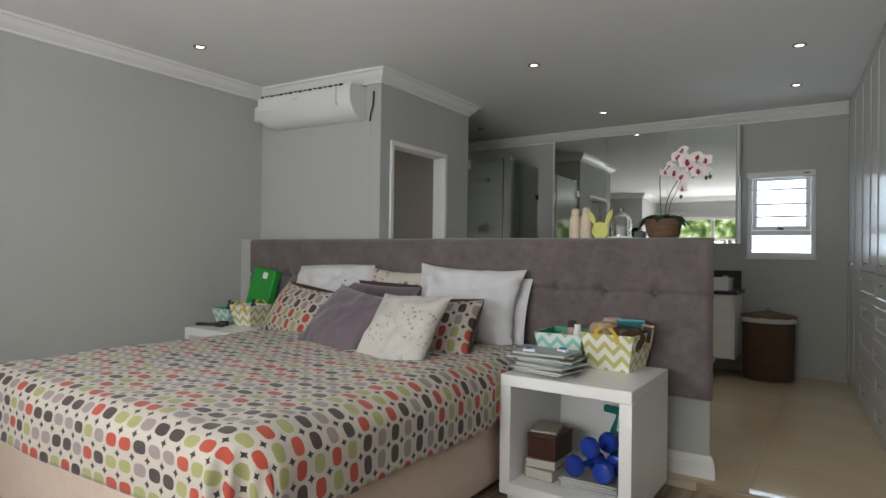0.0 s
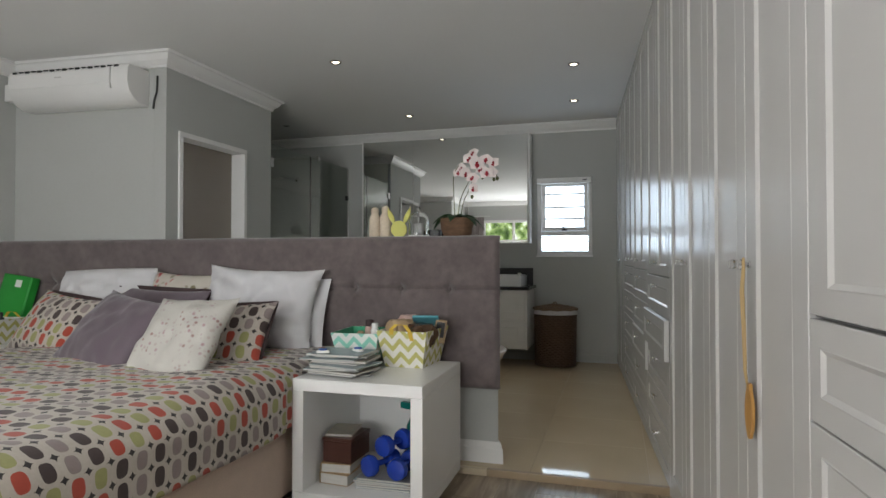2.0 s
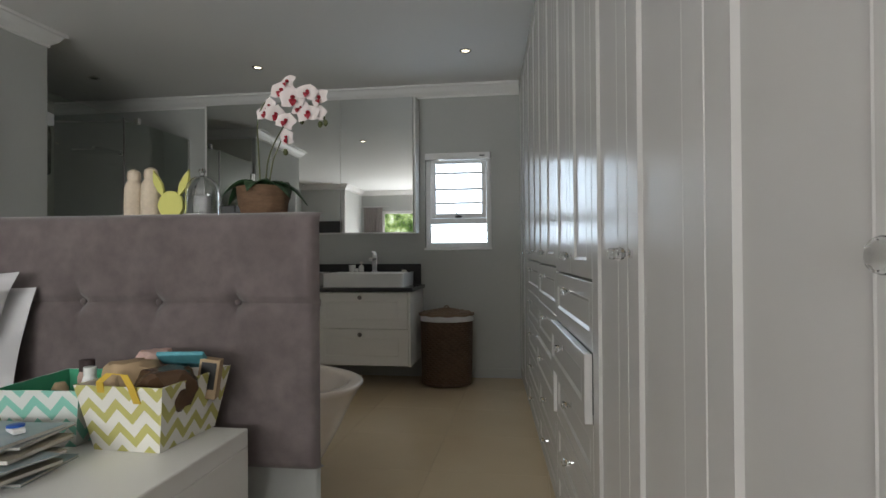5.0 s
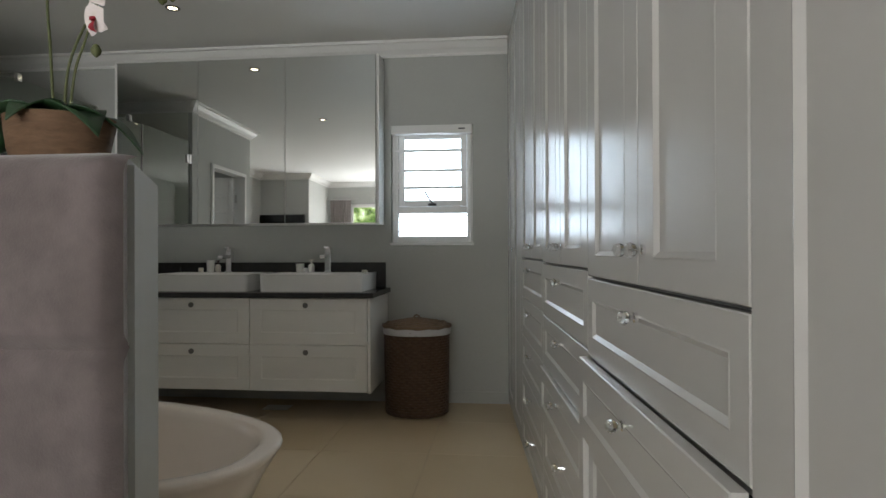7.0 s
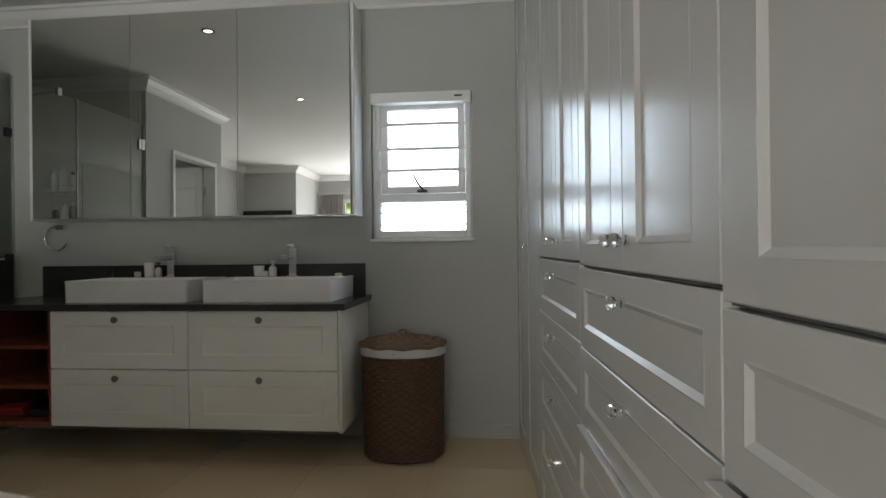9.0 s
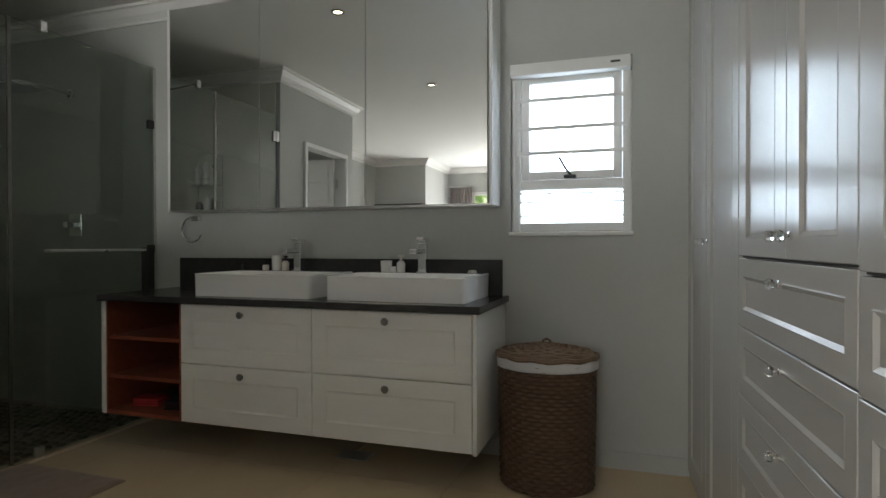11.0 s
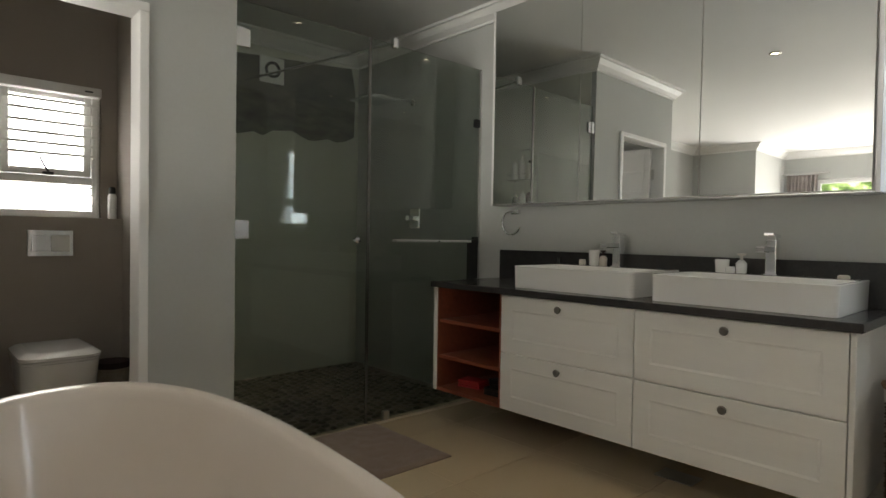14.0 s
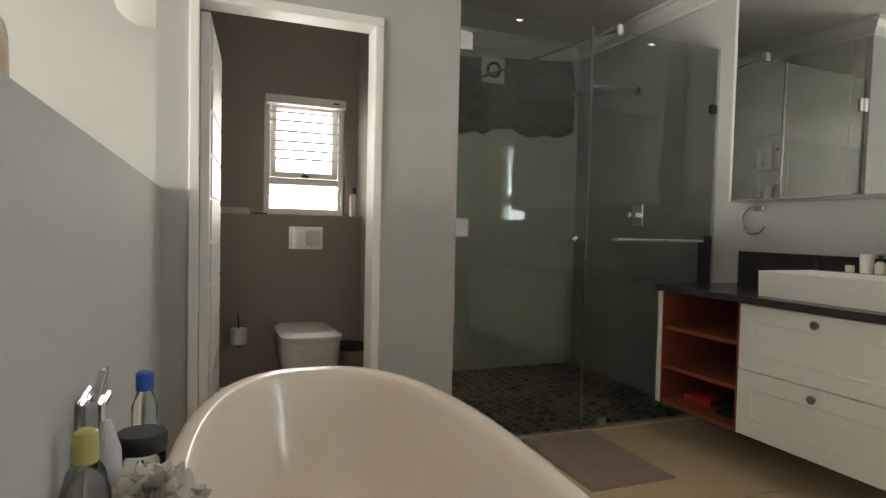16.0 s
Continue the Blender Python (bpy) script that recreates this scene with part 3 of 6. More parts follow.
# ---- bath ----
TUB_C, TUB_A, TUB_B, TUB_Z = (0.165, 4.635), 0.965, 0.45, 0.565
tub = thing("bathtub", "white oval freestanding bathtub beside the half wall", "bathtub", Matrix.Translation((*TUB_C, 0)))
bm = bmesh.new()
TP = [(0.70, 0.66, 0.0), (0.735, 0.70, 0.03), (0.80, 0.78, 0.15), (0.875, 0.87, 0.30), (0.94, 0.94, 0.45), (0.985, 0.985, 0.53), (1.0, 1.0, 0.552), (0.998, 0.997, 0.561), (0.992, 0.987, 0.566), (0.98, 0.965, 0.568), (0.945, 0.905, 0.566),
      (0.932, 0.885, 0.563), (0.922, 0.868, 0.552), (0.912, 0.853, 0.53), (0.87, 0.80, 0.42), (0.80, 0.72, 0.26), (0.70, 0.62, 0.15), (0.52, 0.46, 0.105), (0.2, 0.2, 0.1)]
rings, N = [], 56
for fa, fb, z in TP:
    r = []
    for i in range(N):
        a = 2 * math.pi * i / N
        c, s = math.cos(a), math.sin(a)
        e = 2 / 2.45
        r.append(bm.verts.new((TUB_A * fa * abs(c) ** e * (1 if c > 0 else -1), TUB_B * fb * abs(s) ** e * (1 if s > 0 else -1), z - (0.031 + 0.047 * math.copysign(abs(c) ** e, c)) * z / 0.565 if z > 0.12 else z)))
    rings.append(r)
for a, b in zip(rings, rings[1:]):
    for i in range(N):
        j = (i + 1) % N
        bm.faces.new((a[i], a[j], b[j], b[i]))
bm.faces.new(rings[0][::-1])
bm.faces.new(rings[-1])
ob = part("shell", bm, ACRYL, tub, soft=True)
smooth(ob.data, 80)
bm = bmesh.new()
lathe(bm, [(0.03, 0.0), (0.03, 0.004), (0.02, 0.007)], 20, at=(0.0, 0.0, 0.101))
part("drain", bm, CHROME, tub)

# ---- headboard ----
hb = thing("headboard", "tufted mauve-grey velvet headboard on the half wall", "headboard", Matrix.Translation((0, 0, 0)))
bm = bmesh.new()
X0, X1, Z0, Z1, YF, YB = -2.39, 1.262, 0.412, 1.252, 3.695, 3.778
TX = [0.976 - 0.286 * k for k in range(0, 12)]
TZ = [0.955]
nx, nz = 320, 96


def hb_y(x, z):
    ex = min(x - X0, X1 - x)
    ez = min(z - Z0, Z1 - z)
    r = 0.035
    d = 0.0
    for e in (ex, ez):
        if e < r:
            d += r - math.sqrt(max(0, r * r - (r - e) ** 2))
    for tz in TZ:
        for tx in TX:
            q = math.hypot(x - tx, z - tz)
            d += 0.032 * math.exp(-(q / 0.036) ** 2) + 0.014 * math.exp(-((x - tx) / 0.012) ** 2) * math.exp(-(abs(z - tz) / 0.05))
        d += 0.014 * math.exp(-((z - tz) / 0.014) ** 2)
    return YF + min(d, YB - YF)


grid = [[bm.verts.new((X0 + (X1 - X0) * i / nx, hb_y(X0 + (X1 - X0) * i / nx, Z0 + (Z1 - Z0) * k / nz), Z0 + (Z1 - Z0) * k / nz)) for k in range(nz + 1)] for i in range(nx + 1)]
for i in range(nx):
    for k in range(nz):
        bm.faces.new((grid[i][k], grid[i + 1][k], grid[i + 1][k + 1], grid[i][k + 1]))
loop = [grid[i][0] for i in range(nx + 1)] + [grid[nx][k] for k in range(1, nz + 1)] + [grid[i][nz] for i in range(nx - 1, -1, -1)] + [grid[0][k] for k in range(nz - 1, 0, -1)]
back = [bm.verts.new((min(v.co.x, X1 - 0.026), YB, v.co.z)) for v in loop]
for i in range(len(loop)):
    j = (i + 1) % len(loop)
    bm.faces.new((loop[i], back[i], back[j], loop[j]))
bm.faces.new(back)
part("padding", bm, VELVET, hb, soft=True)
for tz in TZ:
    for tx in TX:
        bm = bmesh.new()
        lathe(bm, [(0.011, 0.0), (0.011, 0.003), (0.008, 0.006), (0.003, 0.0075)], 12)
        for v in bm.verts:
            v.co = (v.co.x + tx, YF + 0.042 - v.co.z, v.co.y + tz)
        part("button", bm, VELVET, hb, soft=True)

# ---- nightstands ----
def nightstand(x0, y0, label):
    w, d, h, t = 0.63, 0.64, 0.575 - FLOOR_B, 0.055
    ns = thing("nightstand", label, "nightstand", Matrix.Translation((x0, y0, FLOOR_B)), "pair of nightstands")
    part("top", boxed(0, w, 0, d, h - t, h, 0.003), NSWHITE, ns)
    part("base", boxed(0, w, 0, d, 0.04, 0.04 + t, 0.003), NSWHITE, ns)
    part("side", boxed(0, t, 0.0015, d, 0.0955, h - t - 0.0005, 0.002), NSWHITE, ns)
    part("side", boxed(w - t, w, 0.0015, d, 0.0955, h - t - 0.0005, 0.002), NSWHITE, ns)
    part("back", boxed(t, w - t, d - 0.02, d - 0.004, 0.0955, h - t - 0.0005), NSWHITE, ns)
    part("plinth", boxed(0.03, w - 0.03, 0.03, d - 0.03, 0.0, 0.0395), NSWHITE, ns)
    return ns


nightstand(0.44, 2.975, "open-fronted white cube nightstand holding books and blue weights")
nightstand(-2.265, 3.035, "open-fronted white cube nightstand in the far corner by the wall")

# ---- toilet doorway: frame and open door ----
fr = thing("door_1", "white toilet door standing open, with moulded frame", "door", Matrix.Translation((0, 0, 0)), kind="structure")
A = 0.036
for b in ((WC_X - 0.12, WC_X + 0.016, DY0 - A, DY0 + 0.004, 0, DZ - 0.004), (WC_X - 0.12, WC_X + 0.016, DY1 - 0.004, DY1 + A, 0, DZ - 0.004), (WC_X - 0.12, WC_X + 0.016, DY0 - A, DY1 + A, DZ - 0.004, DZ + A)):
    part("door_frame", boxed(*b, 0.006, 2), TRIMW, fr)
leaf = part("door_leaf", boxed(0, 0.72, 0, 0.04, 0.01, DZ - 0.012, 0.003), TRIMW, fr, at=pose(WC_X - 0.115, DY0 + 0.006, 0, 0, 0, 180 - 4.5) @ Matrix.Translation((0, -0.04, 0)))
for i in range(10):
    part("panel_board", boxed(0.06, 0.66, -0.007, -0.0005, 0.06 + 0.195 * i, 0.06 + 0.195 * i + 0.18, 0.004), TRIMW, leaf)
for z in (0.3, 1.78):
    part("hinge", boxed(WC_X - 0.118, WC_X - 0.085, DY0 + 0.0045, DY0 + 0.012, z - 0.05, z + 0.05), STEEL, fr, "steel butt hinge")

# ---- toilet room ----
wc = thing("toilet", "white wall-hung toilet with closed lid", "toilet", Matrix.Translation((-2.78, 4.90, 0)))


def soft_rect(bm, x0, x1, hw, z, r=0.1, k=6):
    pts = []
    for cx, cy, a0 in ((x1 - r, hw - r, 0), (x0 + 0.02, hw - 0.02, 90), (x0 + 0.02, -hw + 0.02, 180), (x1 - r, -hw + r, 270)):
        rr = r if cx > x0 + 0.1 else 0.02
        for i in range(k):
            a = radians(a0 + 90 * i / (k - 1))
            pts.append(bm.verts.new((cx + rr * math.cos(a), cy + rr * math.sin(a), z)))
    return pts


def stack(bm, rings):
    for a, b in zip(rings, rings[1:]):
        n = len(a)
        for i in range(n):
            bm.faces.new((a[i], a[(i + 1) % n], b[(i + 1) % n], b[i]))
    bm.faces.new(rings[0][::-1])
    bm.faces.new(rings[-1])


bm = bmesh.new()
stack(bm, [soft_rect(bm, 0, 0.34, 0.12, 0.09, 0.08), soft_rect(bm, 0, 0.43, 0.155, 0.12, 0.09), soft_rect(bm, 0, 0.50, 0.182, 0.22), soft_rect(bm, 0, 0.52, 0.188, 0.34), soft_rect(bm, 0, 0.525, 0.19, 0.375)])
part("pan", bm, CERAMIC, wc, soft=True)
bm = bmesh.new()
stack(bm, [soft_rect(bm, 0.04, 0.53, 0.193, 0.379), soft_rect(bm, 0.04, 0.533, 0.196, 0.392)])
part("seat", bm, CERAMIC, wc, soft=True)
bm = bmesh.new()
stack(bm, [soft_rect(bm, 0.04, 0.535, 0.197, 0.396), soft_rect(bm, 0.04, 0.535, 0.197, 0.41), soft_rect(bm, 0.06, 0.50, 0.165, 0.432), soft_rect(bm, 0.07, 0.47, 0.14, 0.436)])
part("lid", bm, CERAMIC, wc, soft=True)
fp = thing("flush_plate", "chrome dual flush plate on the cistern wall", "flush plate", Matrix.Translation((-2.778, 4.92, 1.02)))
part("plate", boxed(0, 0.012, -0.12, 0.12, -0.08, 0.08, 0.003), CHROME, fp)
part("button", boxed(0.0125, 0.017, -0.10, -0.01, -0.05, 0.05, 0.002), CHROME, fp)
part("button", boxed(0.0125, 0.017, 0.0, 0.10, -0.05, 0.05, 0.002), STEEL, fp)
PAPER = mat("tissue_paper", (0.80, 0.79, 0.77), 0.95, vary=0.05, scale=30, bump=0.3)
tp = thing("toilet_roll_holder", "white toilet roll on a wire peg", "toilet roll", Matrix.Translation((-2.70, 4.475, 0.31)))
bm = bmesh.new()
lathe(bm, [(0.018, 0.0), (0.054, 0.0), (0.055, 0.1), (0.018, 0.1)], 24)
part("roll", bm, PAPER, tp, soft=True)
bm = bmesh.new()
tube(bm, [(-0.078, 0, -0.03), (0, 0, -0.03), (0, 0, 0.13), (0.0, -0.005, 0.2)], 0.005)
part("peg", bm, BLACKM, tp)
WICK2 = mat("pale_wicker", (0.33, 0.29, 0.23), 0.85, vary=0.3, scale=40, fine=0.3, fine_scale=90, bump=0.8, bump_scale=70)
binb = thing("waste_bin", "pale woven waste bin with dark rim on the toilet floor", "waste bin", Matrix.Translation((-2.58, 5.215, 0)))
bm = bmesh.new()
lathe(bm, [(0.075, 0.0), (0.095, 0.26), (0.09, 0.26), (0.07, 0.01)], 24)
part("basket", bm, WICK2, binb, soft=True)
bm = bmesh.new()
lathe(bm, [(0.093, 0.255), (0.10, 0.26), (0.10, 0.295), (0.088, 0.295)], 24)
part("rim", bm, BROWNF, binb, soft=True)
can = thing("spray_can", "white spray can with grey cap on the ledge", "spray can", Matrix.Translation((-2.86, 5.275, VZ0 - 0.005)))
bm = bmesh.new()
lathe(bm, [(0.024, 0), (0.026, 0.006), (0.026, 0.15), (0.018, 0.165)], 18)
part("body", bm, NSWHITE, can, soft=True)
bm = bmesh.new()
lathe(bm, [(0.02, 0.166), (0.02, 0.205), (0.012, 0.212)], 18)
part("cap", bm, BLACKM, can, soft=True)


def folded_cloth(name, label, category, m, w, d, layers, material):
    t = thing(name, label, category, m)
    for i in range(layers):
        part("fold", boxed(-w / 2 + 0.004 * (i % 2), w / 2 - 0.003 * i, -d / 2, d / 2 - 0.004 * i, 0.014 * i, 0.014 * i + 0.0135, 0.005, 2), material, t, soft=True)
    return t


folded_cloth("folded_towel", "small folded white towel on the toilet ledge", "towel", pose(-2.86, 4.44, VZ0 - 0.005, 0, 0, 90), 0.22, 0.11, 3, LINEN)
solo("ledge_tray", boxed(-2.90, -2.80, 4.55, 4.66, VZ0 - 0.005, VZ0 + 0.004, 0.002), BLACKM, "small black tray lying on the toilet ledge", "tray")

# ---- shower ----
sg = thing("shower_screen", "frameless grey-tinted glass shower screen with hinged door", "shower screen", Matrix.Translation((-1.29, 0, 0)))
dr = part("glass_door", boxed(-0.004, 0.004, 5.434, 6.208, 0.012, 2.225), GLASS_SHOWER, sg)
px = part("fixed_panel", boxed(-0.004, 0.004, 6.226, 7.138, 0.006, 2.225), GLASS_SHOWER, sg)
part("seal", boxed(-0.007, 0.007, 6.209, 6.225, 0.012, 2.225), DARKSTEEL, sg, "dark grey seal strip")
part("wall_channel", boxed(-0.009, 0.009, 7.118, 7.1395, 0.005, 2.225), STEEL, sg)
for z in (1.118, 2.045):
    hg = part("hinge", boxed(-0.014, 0.014, 5.4255, 5.50, z - 0.045, z + 0.045, 0.003), CHROME, sg, "chrome glass hinge")
    part("hinge_plate", boxed(0.0145, 0.020, 5.4255, 5.465, z - 0.045, z + 0.045), CHROME, hg)
bm = bmesh.new()
lathe(bm, [(0.008, 0), (0.008, 0.02), (0.018, 0.026), (0.018, 0.042), (0.013, 0.046)], 16)
for v in bm.verts:
    v.co = (0.0045 + v.co.z, 6.12 + v.co.x, 1.07 + v.co.y)
part("door_knob", bm, CHROME, sg, soft=True)
bm = bmesh.new()
tube(bm, [(0.004, 6.40, 1.07), (0.045, 6.40, 1.07), (0.05, 6.42, 1.07), (0.05, 7.02, 1.07), (0.045, 7.04, 1.07), (0.004, 7.04, 1.07)], 0.008)
part("towel_bar", bm, SATIN, sg, soft=True)
bm = bmesh.new()
tube(bm, [(0.0, 6.395, 2.237), (-1.46, 6.12, 2.237)], 0.0095)
part("support_bar", bm, CHROME, sg, soft=True)
part("bar_clamp", boxed(-0.016, 0.016, 6.375, 6.412, 2.205, 2.262, 0.003), CHROME, sg)
for y, z in ((6.36, 0.03), (7.10, 1.07), (7.10, 1.86)):
    part("glass_clamp", boxed(-0.015, 0.015, y - 0.022, y + 0.022, z - 0.024, z + 0.03, 0.003), BLACKM if z > 1 else STEEL, sg)
solo("shower_kerb", boxed(-1.33, -1.25, 5.43, 7.138, -0.003, 0.004), GROUT, "thin cream sill under the shower screen", "sill", "structure")
bc = thing("black_cloth", "black cloth hanging on the end of the towel bar", "cloth", Matrix.Translation((-1.24, 7.03, 0.80)))
bm = bmesh.new()
for i in range(3):
    box(bm, -0.012 + 0.008 * i, -0.006 + 0.008 * i, -0.045 + 0.012 * i, 0.03 + 0.006 * i, 0.012 * i, 0.285, 0.003)
part("drape", bm, BLACKM, bc)
sh_ = thing("rain_shower", "square chrome rain shower on a wall arm", "shower", Matrix.Translation((-2.0, 7.138, 2.12)))
bm = bmesh.new()
tube(bm, [(0, 0, 0), (0, -0.36, 0), (0, -0.385, -0.012), (0, -0.39, -0.04)], 0.010)
part("arm", bm, CHROME, sh_, soft=True)
part("rose", boxed(-0.12, 0.12, -0.51, -0.27, -0.055, -0.0405, 0.005), CHROME, sh_)
bm = bmesh.new()
lathe(bm, [(0.03, 0), (0.03, 0.012), (0.02, 0.016)], 18)
for v in bm.verts:
    v.co = (v.co.x, -v.co.z, v.co.y)
part("flange", bm, CHROME, sh_)
mx = thing("shower_mixer", "chrome shower mixer lever on the tiled wall", "shower mixer", Matrix.Translation((-1.965, 7.138, 1.235)))
part("plate", boxed(-0.055, 0.055, -0.010, 0, -0.075, 0.075, 0.004), CHROME, mx)
part("lever", boxed(-0.018, 0.018, -0.085, -0.0105, -0.018, 0.018, 0.004), CHROME, mx)
vent = thing("extractor_vent", "white round extractor fan on the shower wall", "extractor fan", pose(-2.7495, 6.335, 2.35, 0, 0, 90))
part("plate", boxed(-0.10, 0.10, -0.022, 0, -0.10, 0.10, 0.01, 2), TRIMW, vent)
bm = bmesh.new()
lathe(bm, [(0.062, 0.0), (0.062, 0.012), (0.045, 0.012), (0.045, 0.0)], 28)
for v in bm.verts:
    v.co = (v.co.x, -0.0225 - v.co.z, v.co.y)
part("ring", bm, BLACKM, vent, soft=True)
bm = bmesh.new()
lathe(bm, [(0.04, 0.0), (0.04, 0.006)], 28)
for v in bm.verts:
    v.co = (v.co.x, -0.0225 - v.co.z, v.co.y)
part("hub", bm, TRIMW, vent)
STONE = mat("dark_mottled_stone", (0.012, 0.012, 0.010), 0.7, color2=(0.26, 0.255, 0.20), scale=5, fine=0.7, fine_scale=16, bump=0.8, bump_scale=30, stretch=(1, 1, 2.6))
bm = bmesh.new()
rng = random.Random(4)
poly = [(5.44, 2.38), (7.06, 2.505), (7.10, 2.30), (7.09, 1.93)] + [(7.08 - 0.081 * i, 1.905 - 0.004 * i + rng.uniform(-0.035, 0.045)) for i in range(1, 20)] + [(5.44, 1.84)]
lo = [bm.verts.new((-2.749, y, z)) for y, z in poly]
hi = [bm.verts.new((-2.738, y, z)) for y, z in poly]
bm.faces.new(hi)
for i in range(len(poly)):
    bm.faces.new((lo[i], lo[(i + 1) % len(poly)], hi[(i + 1) % len(poly)], hi[i]))
solo("stone_panel", bm, STONE, "dark mottled stone panel high on the shower wall", "wall panel")

# ---- bath mat, hamper ----
m_ = thing("bath_mat", "taupe bath mat lying on the cream tiles", "bath mat", Matrix.Translation((-0.947, 6.045, 0.0005)) @ Euler((0, 0, radians(-1))).to_matrix().to_4x4())
bm = bmesh.new()
nx_, ny_ = 40, 30
top = [[bm.verts.new((-0.328 + 0.656 * i / nx_, -0.225 + 0.45 * k / ny_, 0.012 + 0.004 * noise.noise((i * 0.35, k * 0.35, 1.0)) - (0.008 if i in (0, nx_) or k in (0, ny_) else 0))) for k in range(ny_ + 1)] for i in range(nx_ + 1)]
for i in range(nx_):
    for k in range(ny_):
        bm.faces.new((top[i][k], top[i + 1][k], top[i + 1][k + 1], top[i][k + 1]))
edge = [top[i][0] for i in range(nx_ + 1)] + [top[nx_][k] for k in range(1, ny_ + 1)] + [top[i][ny_] for i in range(nx_ - 1, -1, -1)] + [top[0][k] for k in range(ny_ - 1, 0, -1)]
low = [bm.verts.new((v.co.x, v.co.y, 0)) for v in edge]
for i in range(len(edge)):
    j = (i + 1) % len(edge)
    bm.faces.new((edge[i], low[i], low[j], edge[j]))
part("mat_body", bm, MATF, m_, soft=True)

WICKER = mat("brown_wicker", (0.115, 0.066, 0.039), 0.6, vary=0.5, scale=25, fine=0.35, fine_scale=140, bump=0.3, bump_scale=200)
WICKLID = mat("wicker_lid", (0.20, 0.125, 0.072), 0.6, vary=0.5, scale=25, fine=0.35, fine_scale=140, bump=0.3, bump_scale=200)
ham = thing("laundry_hamper", "oval brown wicker laundry hamper with white liner and lid", "laundry hamper", Matrix.Translation((1.25, 6.84, 0)) @ Matrix.Diagonal((0.99, 1, 0.945, 1)))
HA, HB = 0.212, 0.17
bm = bmesh.new()
# woven rows: each strand bulges in and out between the stakes, alternating row by row
n, rows = 144, 32
prev = None
for r in range(rows * 2 + 1):
    z = 0.01 + 0.60 * r / (rows * 2)
    out = 0.0036 if r % 2 else -0.003
    flare = 1 + 0.05 * (z / 0.62)
    ring = []
    for i in range(n):
        a = 2 * math.pi * i / n
        wv = 0.0052 * math.sin(24 * a + (math.pi if (r // 2) % 2 else 0)) if r % 2 else 0
        ring.append(bm.verts.new(((HA * flare + out + wv) * math.cos(a), (HB * flare + out + wv) * math.sin(a), z)))
    if prev:
        for i in range(n):
            bm.faces.new((prev[i], prev[(i + 1) % n], ring[(i + 1) % n], ring[i]))
    else:
        bm.faces.new(ring[::-1])
    prev = ring
part("body", bm, WICKER, ham, soft=True)
bm = bmesh.new()
prev = None
for k, (f, dz) in enumerate(((1.06, -0.050), (1.095, -0.045), (1.10, -0.012), (1.075, 0.0), (1.03, 0.004))):
    ring = []
    for i in range(48):
        a = 2 * math.pi * i / 48
        drop = 0.028 * math.cos(a + 0.9) if dz < -0.05 else 0
        ring.append(bm.verts.new(((HA * f + 0.002 * math.sin(9 * a)) * math.cos(a), (HB * f + 0.002 * math.sin(9 * a)) * math.sin(a), 0.625 + dz - drop)))
    if prev:
        for i in range(48):
            bm.faces.new((prev[i], prev[(i + 1) % 48], ring[(i + 1) % 48], ring[i]))
    prev = ring
part("liner", bm, LINEN, ham, "white cloth liner folded over the rim", soft=True)
bm = bmesh.new()
for k in range(9):
    f = 1.075 - k * 0.12
    pts = [((HA * f) * math.cos(2 * math.pi * i / 40), (HB * f) * math.sin(2 * math.pi * i / 40), 0.640 + 0.0045 * k - 0.006 * (k == 0) + 0.004 * math.sin(1.57 * i + 3.1 * k)) for i in range(41)]
    tube(bm, pts, 0.0125, 6)
lathe(bm, [(1.05, 0.0), (1.05, 0.008)], 32, at=(0, 0, 0.633), sx=HA, sy=HB)
part("lid", bm, WICKLID, ham, soft=True)
bm = bmesh.new()
tube(bm, [(-0.02, -0.005, 0.672), (-0.015, 0, 0.70), (0.0, 0.0, 0.708), (0.015, 0, 0.70), (0.02, 0.005, 0.672)], 0.006)
part("lid_handle", bm, WICKLID, ham)

# ---- small things on the vanity ----
def turned(name, label, category, at, profile, material, seg=18, cap=None, group=""):
    t = thing(name, label, category, Matrix.Translation(at), group)
    bm = bmesh.new()
    lathe(bm, profile, seg)
    part("body", bm, material, t, soft=True)
    if cap:
        bm = bmesh.new()
        lathe(bm, cap[0], seg)
        part("cap", bm, cap[1], t, soft=True)
    return t


CREAM = mat("cream_plastic", (0.70, 0.66, 0.60), 0.4, vary=0.05)
BZ = 0.953
turned("jar", "small pale jar on the basin ledge", "jar", (-0.40, 7.05, BZ), [(0.018, 0), (0.019, 0.02), (0.017, 0.03)], CREAM)
turned("tumbler", "pale ceramic tumbler on the basin ledge", "tumbler", (-0.325, 7.05, BZ), [(0.026, 0), (0.03, 0.085), (0.027, 0.085), (0.024, 0.006)], CERAMIC)
turned("soap_bottle", "small soap bottle with dark pump", "bottle", (-0.265, 7.045, BZ), [(0.02, 0), (0.022, 0.04), (0.012, 0.055)], CREAM, cap=([(0.007, 0.056), (0.007, 0.075), (0.014, 0.077), (0.014, 0.084)], BROWNF))
turned("tumbler", "pale ceramic tumbler on the basin ledge", "tumbler", (0.36, 7.05, BZ), [(0.028, 0), (0.032, 0.06), (0.029, 0.06), (0.026, 0.006)], CERAMIC)
turned("soap_bottle", "white pump bottle on the basin ledge", "bottle", (0.445, 7.05, BZ), [(0.022, 0), (0.024, 0.045), (0.012, 0.06)], CERAMIC, cap=([(0.007, 0.061), (0.007, 0.08), (0.018, 0.082), (0.018, 0.09)], CREAM))
